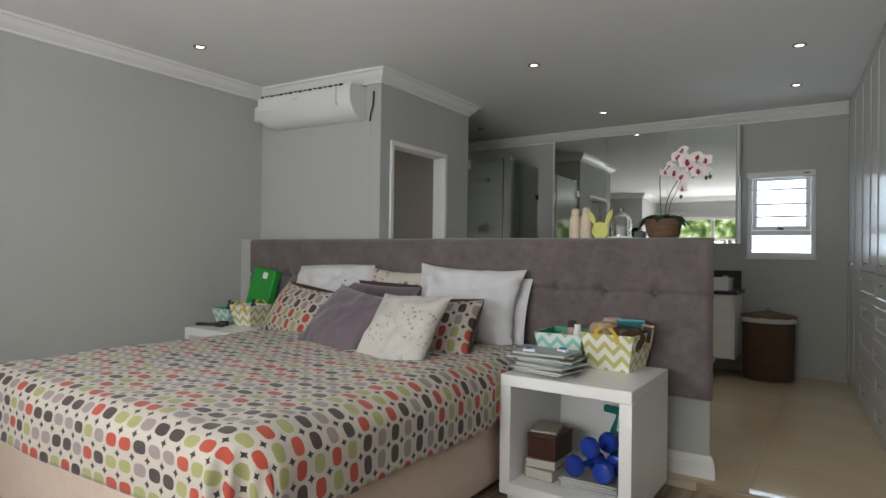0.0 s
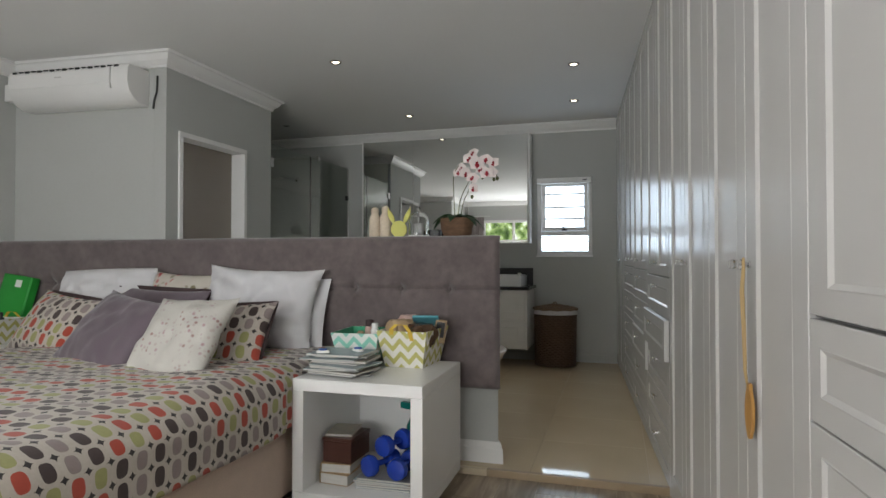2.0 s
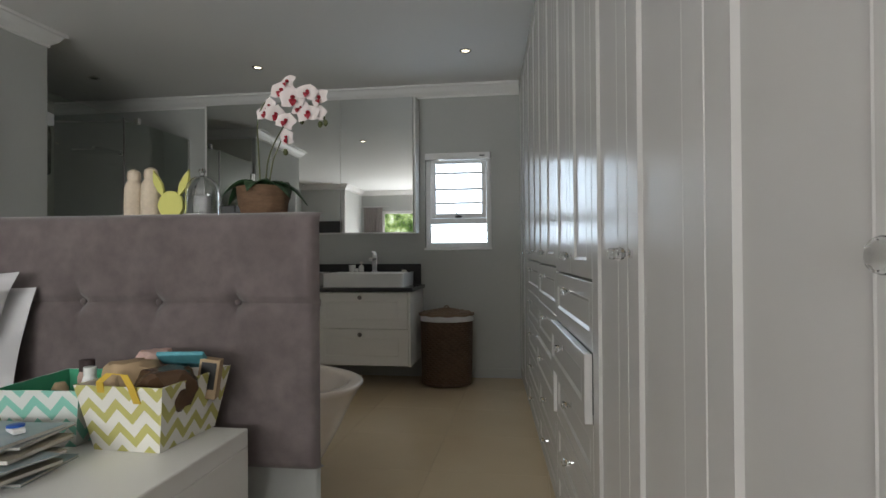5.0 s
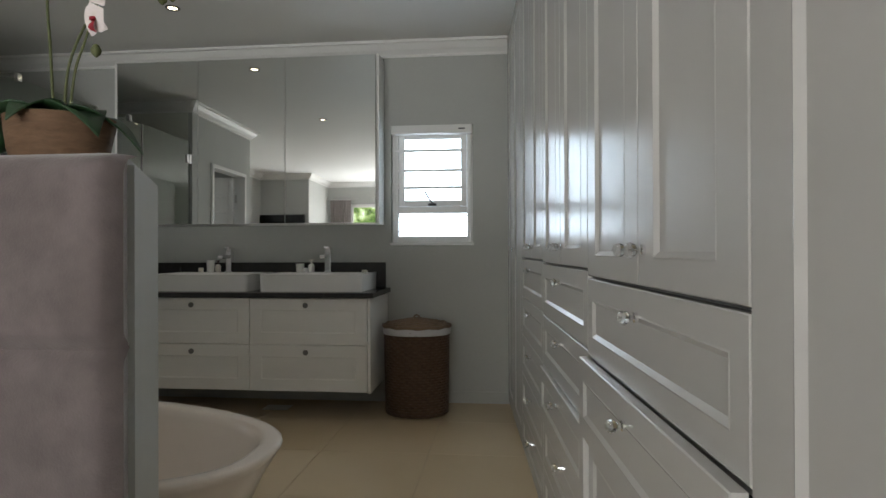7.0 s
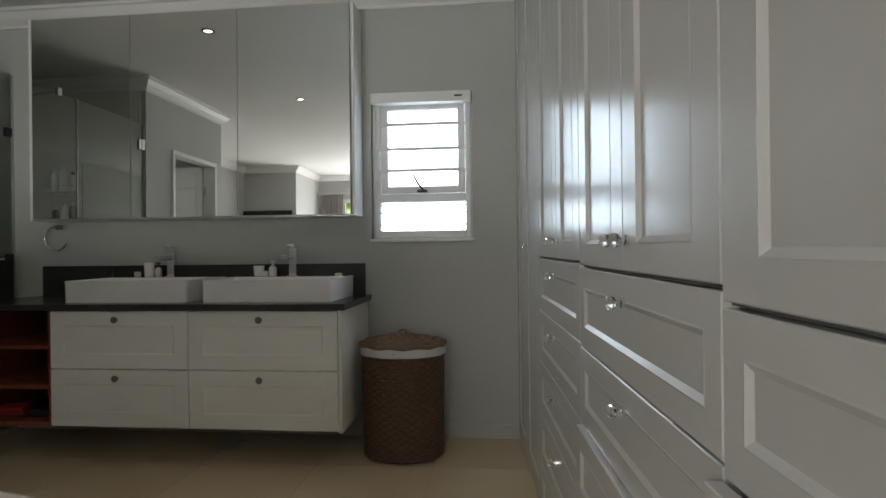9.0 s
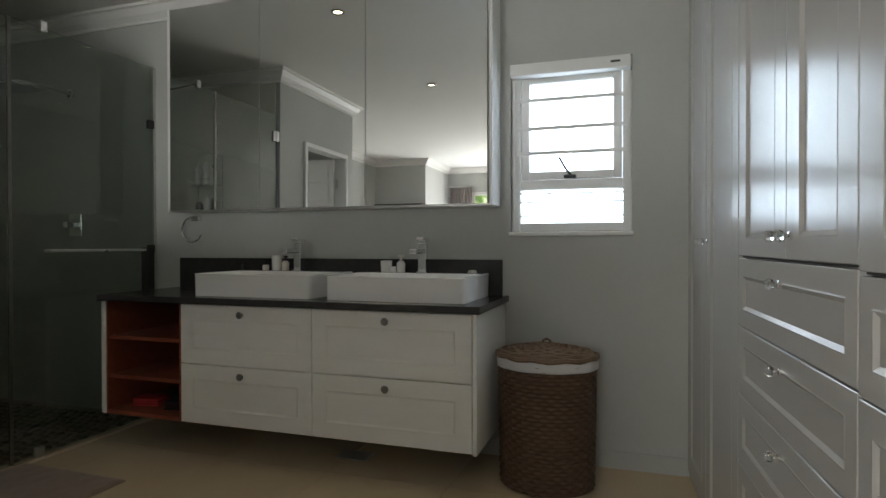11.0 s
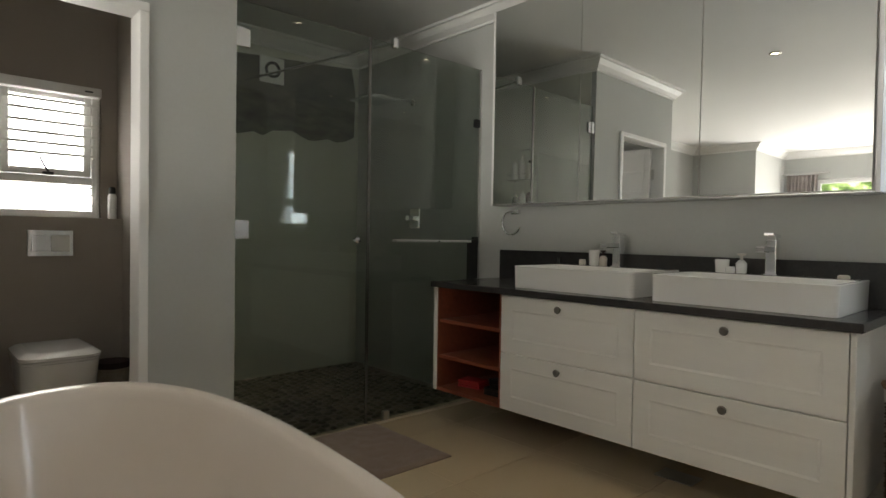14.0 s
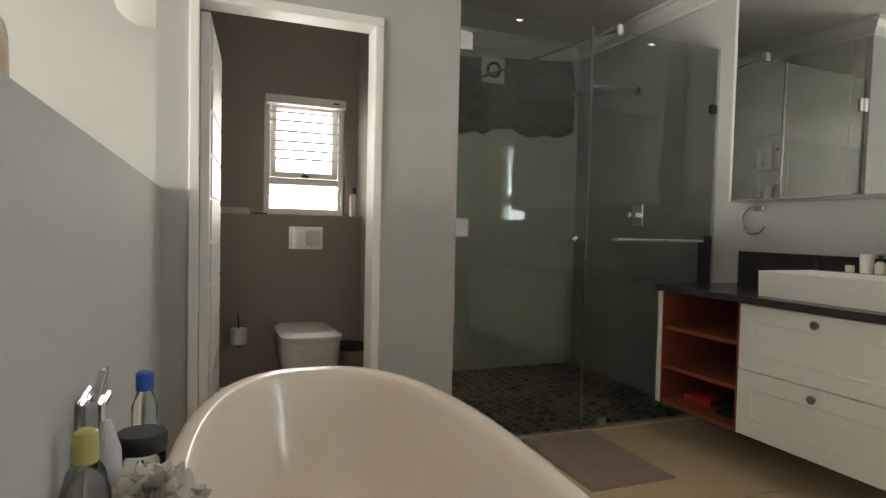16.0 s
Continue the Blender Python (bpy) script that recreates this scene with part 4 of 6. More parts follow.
turned("jar", "low white jar on the basin ledge", "jar", (0.405, 7.03, BZ), [(0.02, 0), (0.02, 0.025), (0.017, 0.03)], CERAMIC)
turned("jar", "low white jar on the basin ledge", "jar", (0.84, 7.05, BZ), [(0.022, 0), (0.022, 0.01), (0.018, 0.014)], CREAM)
turned("toothbrush_stand", "slim dark bottle beside the basin", "bottle", (-0.57, 7.06, 0.836), [(0.012, 0), (0.013, 0.11), (0.006, 0.125), (0.006, 0.15)], BLACKM)
tr = thing("towel_ring", "chrome towel ring under the mirror cabinet", "towel ring", Matrix.Translation((-0.95, 7.138, 1.262)))
part("mount", boxed(-0.03, 0.03, -0.035, 0, -0.015, 0.015, 0.004), CHROME, tr)
bm = bmesh.new()
tube(bm, [(-0.005 + 0.075 * math.sin(radians(a)) - 0.02, -0.03, -0.07 + 0.075 * math.cos(radians(a))) for a in range(-10, -260, -12)], 0.0055)
part("ring", bm, CHROME, tr, soft=True)
RED = mat("red_cloth", (0.42, 0.03, 0.03), 0.85, vary=0.3, scale=14, bump=0.3)
for x, y, r, c in ((-0.93, 6.74, 12, RED), (-0.80, 6.86, -20, BLACKM), (-0.70, 6.72, 5, BLACKM)):
    folded_cloth("washcloth", "crumpled " + ("red" if c is RED else "black") + " cloth on the lowest shelf", "cloth", pose(x, y, 0.2145, 0, 0, r), 0.15, 0.12, 3, c)
solo("floor_drain", boxed(0.16, 0.34, 6.83, 6.95, 0.0005, 0.006, 0.002), STEEL, "flat steel plate on the floor under the vanity", "drain cover")

# ---- bath tap and bottles ----
bt = thing("bath_mixer", "chrome bath mixer on the half wall", "tap", Matrix.Translation((0.37, 4.101, 0.815)))
part("plate", boxed(-0.05, 0.05, 0.0, 0.006, -0.03, 0.03, 0.003), CHROME, bt)
part("body", boxed(-0.025, 0.025, 0.0065, 0.03, -0.02, 0.02, 0.004), CHROME, bt)
part("spout", boxed(-0.10, -0.0255, 0.010, 0.028, -0.008, 0.008, 0.004), CHROME, bt)
part("lever", boxed(-0.010, 0.010, 0.008, 0.02, 0.0205, 0.075, 0.003), CHROME, bt, at=Euler((radians(-14), 0, 0)).to_matrix().to_4x4())
solo("bath_shelf", boxed(0.12, 0.98, 4.103, 4.25, 0.567, 0.585, 0.004), TRIMW, "narrow white shelf between bath rim and wall", "shelf")
CLEARP = glass_mat("clear_plastic", (0.86, 0.9, 0.88), 0.08)
BLUEP = mat("blue_plastic", (0.02, 0.10, 0.42), 0.35)
YELP = mat("yellow_green_plastic", (0.50, 0.47, 0.18), 0.4)
TEALGEL = mat("teal_gel", (0.05, 0.35, 0.38), 0.25)
SZ = 0.586
bo = turned("shampoo_bottle", "clear bottle of blue gel with blue cap", "bottle", (0.15, 4.17, SZ), [(0.021, 0), (0.024, 0.01), (0.024, 0.17), (0.016, 0.192), (0.014, 0.20)], CLEARP, cap=([(0.0165, 0.201), (0.0165, 0.232), (0.013, 0.236)], BLUEP))
bm = bmesh.new()
lathe(bm, [(0.02, 0.006), (0.021, 0.012), (0.021, 0.085)], 18)
part("gel", bm, TEALGEL, bo, "blue-green gel")
turned("bath_salt_jar", "clear jar with wide black lid", "jar", (0.37, 4.185, SZ), [(0.035, 0), (0.037, 0.008), (0.037, 0.155), (0.034, 0.16)], CLEARP, 24, cap=([(0.038, 0.161), (0.0395, 0.165), (0.0395, 0.185), (0.036, 0.19)], BLACKM))
turned("shampoo_bottle", "tall clear bottle with yellow-green cap", "bottle", (0.55, 4.137, SZ), [(0.026, 0), (0.03, 0.01), (0.03, 0.175), (0.022, 0.205), (0.016, 0.215)], CLEARP, cap=([(0.015, 0.216), (0.0155, 0.24), (0.014, 0.255), (0.010, 0.258)], YELP))
turned("cream_tube", "white squeeze tube standing on the bath shelf", "tube", (0.44, 4.145, SZ), [(0.017, 0), (0.019, 0.03), (0.024, 0.05), (0.02, 0.19), (0.006, 0.235)], LINEN, 14)
lf = thing("bath_puff", "white mesh bath puff", "bath puff", Matrix.Translation((0.50, 4.21, SZ + 0.097)))
bm = bmesh.new()
rng = random.Random(3)
for i in range(70):
    d = Vector((rng.gauss(0, 1), rng.gauss(0, 0.5), rng.gauss(0, 1))).normalized()
    c = d * 0.066
    u = d.orthogonal().normalized()
    v = d.cross(u)
    pts = [c + 0.036 * (math.cos(a) * u + math.sin(a) * v) + d * 0.018 * math.sin(3 * a + i) for a in [2 * math.pi * k / 9 for k in range(9)]]
    vs = [bm.verts.new(p) for p in pts]
    cc = bm.verts.new(c * 0.45)
    for k in range(9):
        bm.faces.new((vs[k], vs[(k + 1) % 9], cc))
part("mesh", bm, CREAM, lf, soft=True)

# ---- ceiling lights, air conditioner ----
BULB = glow("warm_bulb", (1.0, 0.88, 0.66), 6.0)
RINGW = mat("downlight_ring", (0.20, 0.19, 0.18), 0.35, metal=0.6)


def downlight(x, y, lit):
    d = thing("downlight", "small recessed ceiling downlight, " + ("switched on" if lit else "switched off"), "ceiling light", Matrix.Translation((x, y, CEIL_Z)), "ceiling downlights")
    bm = bmesh.new()
    lathe(bm, [(0.044, 0.0), (0.044, -0.004), (0.040, -0.007), (0.032, -0.007), (0.028, -0.003)], 24, closed_bottom=False, closed_top=False)
    part("ring", bm, RINGW if lit else STEEL, d, soft=True)
    bm = bmesh.new()
    lathe(bm, [(0.029, -0.0015), (0.024, -0.004), (0.012, -0.005)], 20)
    part("bulb", bm, BULB if lit else BLACKM, d)
    if lit:
        l = bpy.data.lights.new("downlight_beam", "SPOT")
        l.energy, l.color, l.spot_size, l.spot_blend, l.shadow_soft_size = 4.2, (1.0, 0.83, 0.6), radians(80), 0.7, 0.03
        lo_ = new("downlight_beam", l)
        lo_.parent = d
        lo_.matrix_basis = Matrix.Translation((0, 0, -0.012))


for x, y, on in ((-2.05, 2.98, True), (-1.70, 6.40, False), (-0.176, 4.61, True), (-0.209, 6.356, True), (1.562, 5.17, True), (1.49, 6.236, True)):
    downlight(x, y, on)

ac = thing("air_conditioner", "white wall-mounted split air conditioner under the cornice", "air conditioner", pose(-2.43, AC_Y - 0.083, 2.235, 0, 0, 4.2))
bm = bmesh.new()
prof = [(0.0, 0.0), (-0.10, 0.0), (-0.16, 0.03), (-0.205, 0.075), (-0.225, 0.13), (-0.22, 0.235), (-0.20, 0.262), (0.0, 0.268)]
L = 1.02
rows_ = []
for x, s in ((0, 0.965), (0.012, 1.0), (L - 0.012, 1.0), (L, 0.965)):
    rows_.append([bm.verts.new((x, y * s, 0.13 + (z - 0.13) * s)) for y, z in prof])
for a, b in zip(rows_, rows_[1:]):
    for k in range(len(prof)):
        j = (k + 1) % len(prof)
        bm.faces.new((a[k], a[j], b[j], b[k]))
bm.faces.new(rows_[0][::-1])
bm.faces.new(rows_[-1])
part("casing", bm, TRIMW, ac, soft=True)
for i in range(17):
    part("intake_slot", boxed(0.05 + 0.054 * i, 0.082 + 0.054 * i, -0.2235, -0.205, 0.238 + 0.006 * (i % 2), 0.252), BLACKM, ac)
part("panel_seam", boxed(L - 0.135, L - 0.131, -0.2275, -0.15, 0.09, 0.236), STEEL, ac)
part("front_panel", boxed(0.02, L - 0.14, -0.2285, -0.2245, 0.125, 0.228, 0.002), TRIMW, ac)
part("badge", boxed(0.42, 0.48, -0.2300, -0.2287, 0.185, 0.193), STEEL, ac)
part("louvre", boxed(0.05, L - 0.05, -0.20, -0.12, 0.018, 0.024, 0.002), TRIMW, ac, at=Matrix.Translation((0, -0.01, -0.045)) @ Euler((radians(-28), 0, 0)).to_matrix().to_4x4())
cbx = thing("pipe_cover", "white pipe trunking box in the wall corner", "pipe cover", Matrix.Translation((-2.55, AC_Y - 0.09, 2.32)))
part("box", boxed(-0.045, 0.05, -0.10, 0, 0.0, 0.13, 0.01, 2), TRIMW, cbx)
cb = thing("power_cord", "short black cable hanging beside the air conditioner", "cable", Matrix.Translation((-1.34, AC_Y - 0.006, 2.26)))
bm = bmesh.new()
tube(bm, [(0.0, 0, 0.20), (0.008, -0.01, 0.14), (0.004, -0.01, 0.08), (-0.02, -0.01, 0.02), (-0.03, -0.008, -0.04)], 0.007)
part("cable", bm, BLACKM, cb)
tv = thing("television", "black flat television on the wall facing the bed", "television", Matrix.Translation((-2.72, 0.63, 1.30)))
part("screen", boxed(0.012, 0.958, 0.0405, 0.043, 0.012, 0.568), DARKTV, tv)
part("casing", boxed(0, 0.97, 0.0, 0.04, 0, 0.58, 0.006), BLACKM, tv)

# shower caddy on the partition wall, seen in the mirror
cad = thing("shower_caddy", "chrome wire shower caddy with two shelves of bottles", "shower caddy", Matrix.Translation((-1.98, 5.4325, 1.36)))
for x in (-0.13, 0.13):
    bm = bmesh.new()
    tube(bm, [(x, 0.006, 0.0), (x, 0.006, 0.52), (x * 0.6, 0.006, 0.56), (0, 0.006, 0.57)], 0.004)
    part("upright", bm, CHROME, cad, soft=True)
for z in (0.0, 0.28):
    bm = bmesh.new()
    for k in range(5):
        tube(bm, [(-0.15, 0.015 + 0.025 * k, z), (0.15, 0.015 + 0.025 * k, z)], 0.0025)
    tube(bm, [(-0.15, 0.005, z), (-0.15, 0.125, z), (0.15, 0.125, z), (0.15, 0.005, z)], 0.003)
    tube(bm, [(-0.15, 0.005, z + 0.05), (-0.15, 0.125, z + 0.05), (0.15, 0.125, z + 0.05), (0.15, 0.005, z + 0.05)], 0.003)
    part("shelf", bm, CHROME, cad, soft=True)
BOTT = [(0.026, 0), (0.029, 0.01), (0.029, 0.14), (0.014, 0.165)]
CAPP = [(0.014, 0.166), (0.014, 0.19)]
for x, z, m_c, w_, say in ((-2.07, 1.643, CERAMIC, 1.0, "white"), (-1.99, 1.643, CERAMIC, 1.15, "tall white"), (-1.90, 1.643, CREAM, 0.9, "cream"),
                           (-2.06, 1.363, BLACKM, 0.8, "black"), (-1.98, 1.363, CERAMIC, 0.95, "white"), (-1.90, 1.363, BROWNF, 1.0, "dark brown")):
    turned("shampoo_bottle", say + " shampoo bottle in the shower caddy", "bottle", (x, 5.49, z), [(r, h_ * w_) for r, h_ in BOTT], m_c, cap=([(r, h_ * w_) for r, h_ in CAPP], CREAM if m_c is not CREAM else BLACKM))

# ---- patterned fabrics ----
def oval_fabric(name, period, ground, colours, star, sx=0.36, sy=0.40):
    """Rows of rounded ovals in cycling colours with small four-pointed stars between them, laid out in metres of cloth (UV)."""
    m = bpy.data.materials.new(name)
    m.use_nodes = True
    n, l = m.node_tree.nodes, m.node_tree.links
    b = n["Principled BSDF"]
    uv = n.new("ShaderNodeUVMap")

    def math_(op, a, c=None, d=None):
        x = n.new("ShaderNodeMath")
        x.operation = op
        for i, v in enumerate((a, c, d)):
            if v is None:
                continue
            if isinstance(v, (int, float)):
                x.inputs[i].default_value = v
            else:
                l.new(v, x.inputs[i])
        return x.outputs[0]
    sep = n.new("ShaderNodeSeparateXYZ")
    l.new(uv.outputs[0], sep.inputs[0])
    u = math_("DIVIDE", sep.outputs[0], period[0])
    v = math_("DIVIDE", sep.outputs[1], period[1])
    cu, cv = math_("FLOOR", u), math_("FLOOR", v)
    fu, fv = math_("SUBTRACT", math_("SUBTRACT", u, cu), 0.5), math_("SUBTRACT", math_("SUBTRACT", v, cv), 0.5)
    au, av = math_("ABSOLUTE", fu), math_("ABSOLUTE", fv)
    oval = math_("ADD", math_("POWER", math_("DIVIDE", au, sx), 2.8), math_("POWER", math_("DIVIDE", av, sy), 2.8))
    inside = math_("LESS_THAN", oval, 1.0)
    su, sv = math_("SUBTRACT", 0.5, au), math_("SUBTRACT", 0.5, av)
    st = math_("ADD", math_("POWER", su, 0.62), math_("POWER", sv, 0.62))
    in_star = math_("LESS_THAN", st, 0.40)
    k = math_("ADD", math_("MULTIPLY", cu, 0.25), math_("MULTIPLY", cv, 0.5))
    wn = n.new("ShaderNodeTexWhiteNoise")
    wn.noise_dimensions = "2D"
    cmb = n.new("ShaderNodeCombineXYZ")
    l.new(cu, cmb.inputs[0])
    l.new(math_("FLOOR", math_("DIVIDE", v, 3.0)), cmb.inputs[1])
    l.new(cmb.outputs[0], wn.inputs["Vector"])
    jit = math_("MULTIPLY", math_("FLOOR", math_("MULTIPLY", wn.outputs["Value"], 2.0)), 0.25)
    k = math_("FRACT", math_("ADD", math_("ADD", k, jit), 0.01))
    cr = n.new("ShaderNodeValToRGB")
    cr.color_ramp.interpolation = "CONSTANT"
    for i, c in enumerate(colours):
        e = cr.color_ramp.elements[0] if i == 0 else cr.color_ramp.elements.new(i / len(colours))
        e.position = i / len(colours)
        e.color = (*c, 1)
    while len(cr.color_ramp.elements) > len(colours):
        cr.color_ramp.elements.remove(cr.color_ramp.elements[-1])
    l.new(k, cr.inputs["Fac"])
    m1 = n.new("ShaderNodeMix")
    m1.data_type = "RGBA"
    m1.inputs[6].default_value = (*ground, 1)
    l.new(inside, m1.inputs[0])
    l.new(cr.outputs["Color"], m1.inputs[7])
    m2 = n.new("ShaderNodeMix")
    m2.data_type = "RGBA"
    l.new(in_star, m2.inputs[0])
    l.new(m1.outputs[2], m2.inputs[6])
    m2.inputs[7].default_value = (*star, 1)
    tc = n.new("ShaderNodeTexCoord")
    no = n.new("ShaderNodeTexNoise")
    no.inputs["Scale"].default_value, no.inputs["Detail"].default_value = 90, 3
    l.new(tc.outputs["Object"], no.inputs["Vector"])
    mr = n.new("ShaderNodeMapRange")
    mr.inputs["To Min"].default_value, mr.inputs["To Max"].default_value = 0.88, 1.08
    l.new(no.outputs["Fac"], mr.inputs["Value"])
    m3 = n.new("ShaderNodeMix")
    m3.data_type, m3.blend_type = "RGBA", "MULTIPLY"
    m3.inputs[0].default_value = 1
    l.new(m2.outputs[2], m3.inputs[6])
    l.new(mr.outputs[0], m3.inputs[7])
    l.new(m3.outputs[2], b.inputs["Base Color"])
    b.inputs["Roughness"].default_value = 0.9
    b.inputs["Sheen Weight"].default_value = 0.15
    bp = n.new("ShaderNodeBump")
    bp.inputs["Strength"].default_value, bp.inputs["Distance"].default_value = 0.25, 0.002
    l.new(no.outputs["Fac"], bp.inputs["Height"])
    l.new(bp.outputs[0], b.inputs["Normal"])
    return m


CREAMC, REDC, BROWNC, TAUPEC, OLIVEC = (0.46, 0.41, 0.355), (0.38, 0.058, 0.033), (0.055, 0.036, 0.034), (0.26, 0.21, 0.20), (0.30, 0.30, 0.12)
OVALS = oval_fabric("oval_print_cotton", (0.077, 0.074), CREAMC, [REDC, BROWNC, OLIVEC, TAUPEC], (0.03, 0.025, 0.025), 0.40, 0.285)


def speckle_fabric(name, ground, spots, scale, lo, hi, mask_scale=6.0):
    m = bpy.data.materials.new(name)
    m.use_nodes = True
    n, l = m.node_tree.nodes, m.node_tree.links
    b = n["Principled BSDF"]
    tc = n.new("ShaderNodeTexCoord")
    vo = n.new("ShaderNodeTexVoronoi")
    vo.inputs["Scale"].default_value = scale
    l.new(tc.outputs["Object"], vo.inputs["Vector"])
    no = n.new("ShaderNodeTexNoise")
    no.inputs["Scale"].default_value = mask_scale
    l.new(tc.outputs["Object"], no.inputs["Vector"])
    cr = n.new("ShaderNodeValToRGB")
    cr.color_ramp.elements[0].position, cr.color_ramp.elements[0].color = lo, (1, 1, 1, 1)
    cr.color_ramp.elements[1].position, cr.color_ramp.elements[1].color = hi, (0, 0, 0, 1)
    l.new(vo.outputs["Distance"], cr.inputs["Fac"])
    ms = n.new("ShaderNodeValToRGB")
    ms.color_ramp.elements[0].position, ms.color_ramp.elements[1].position = 0.46, 0.52
    l.new(no.outputs["Fac"], ms.inputs["Fac"])
    mu = n.new("ShaderNodeMath")
    mu.operation = "MULTIPLY"
    l.new(cr.outputs["Color"], mu.inputs[0])
    l.new(ms.outputs["Color"], mu.inputs[1])
    cc = n.new("ShaderNodeValToRGB")
    cc.color_ramp.interpolation = "CONSTANT"
    for i, c in enumerate(spots):
        e = cc.color_ramp.elements[0] if i == 0 else cc.color_ramp.elements.new(i / len(spots))
        e.color = (*c, 1)
    sp = n.new("ShaderNodeSeparateColor")
    l.new(vo.outputs["Color"], sp.inputs[0])
    l.new(sp.outputs[0], cc.inputs["Fac"])
    mx = n.new("ShaderNodeMix")
    mx.data_type = "RGBA"
    mx.inputs[6].default_value = (*ground, 1)
    l.new(mu.outputs[0], mx.inputs[0])
    l.new(cc.outputs["Color"], mx.inputs[7])
    l.new(mx.outputs[2], b.inputs["Base Color"])
    b.inputs["Roughness"].default_value = 0.9
    f = n.new("ShaderNodeTexNoise")
    f.inputs["Scale"].default_value = 60
    l.new(tc.outputs["Object"], f.inputs["Vector"])
    bp = n.new("ShaderNodeBump")
    bp.inputs["Strength"].default_value, bp.inputs["Distance"].default_value = 0.4, 0.004
    l.new(f.outputs["Fac"], bp.inputs["Height"])
    l.new(bp.outputs[0], b.inputs["Normal"])
    return m


LACE = speckle_fabric("cream_lace_floral", (0.48, 0.46, 0.42), [(0.28, 0.16, 0.15), (0.35, 0.22, 0.24), (0.42, 0.36, 0.33)], 40, 0.16, 0.42, 7)
FLORAL = speckle_fabric("faded_floral_cotton", (0.50, 0.46, 0.40), [(0.17, 0.15, 0.08), (0.36, 0.05, 0.06), (0.20, 0.15, 0.11)], 22, 0.38, 0.6, 9)

# ---- bed ----
bed = thing("bed", "wide divan bed with beige woven base", "bed", Matrix.Translation((-0.515, 0, FLOOR_B)))
BWID, BY0, BY1 = 1.80, 1.56, 3.66
part("base", boxed(-BWID / 2, BWID / 2, BY0, BY1, 0.05, 0.36, 0.02, 3), BASE_FABRIC, bed, soft=True)
part("mattress", boxed(-BWID / 2 + 0.003, BWID / 2 - 0.003, BY0 + 0.003, BY1, 0.3605, 0.585, 0.05, 4), BASE_FABRIC, bed, soft=True)
for x in (-0.8, 0.8):
    for y in (BY0 + 0.12, BY1 - 0.12):
        bm = bmesh.new()
        lathe(bm, [(0.028, 0), (0.03, 0.0495)], 14, at=(x, y, 0))
        part("foot", bm, BLACKM, bed)

DUV_TOP = 0.632


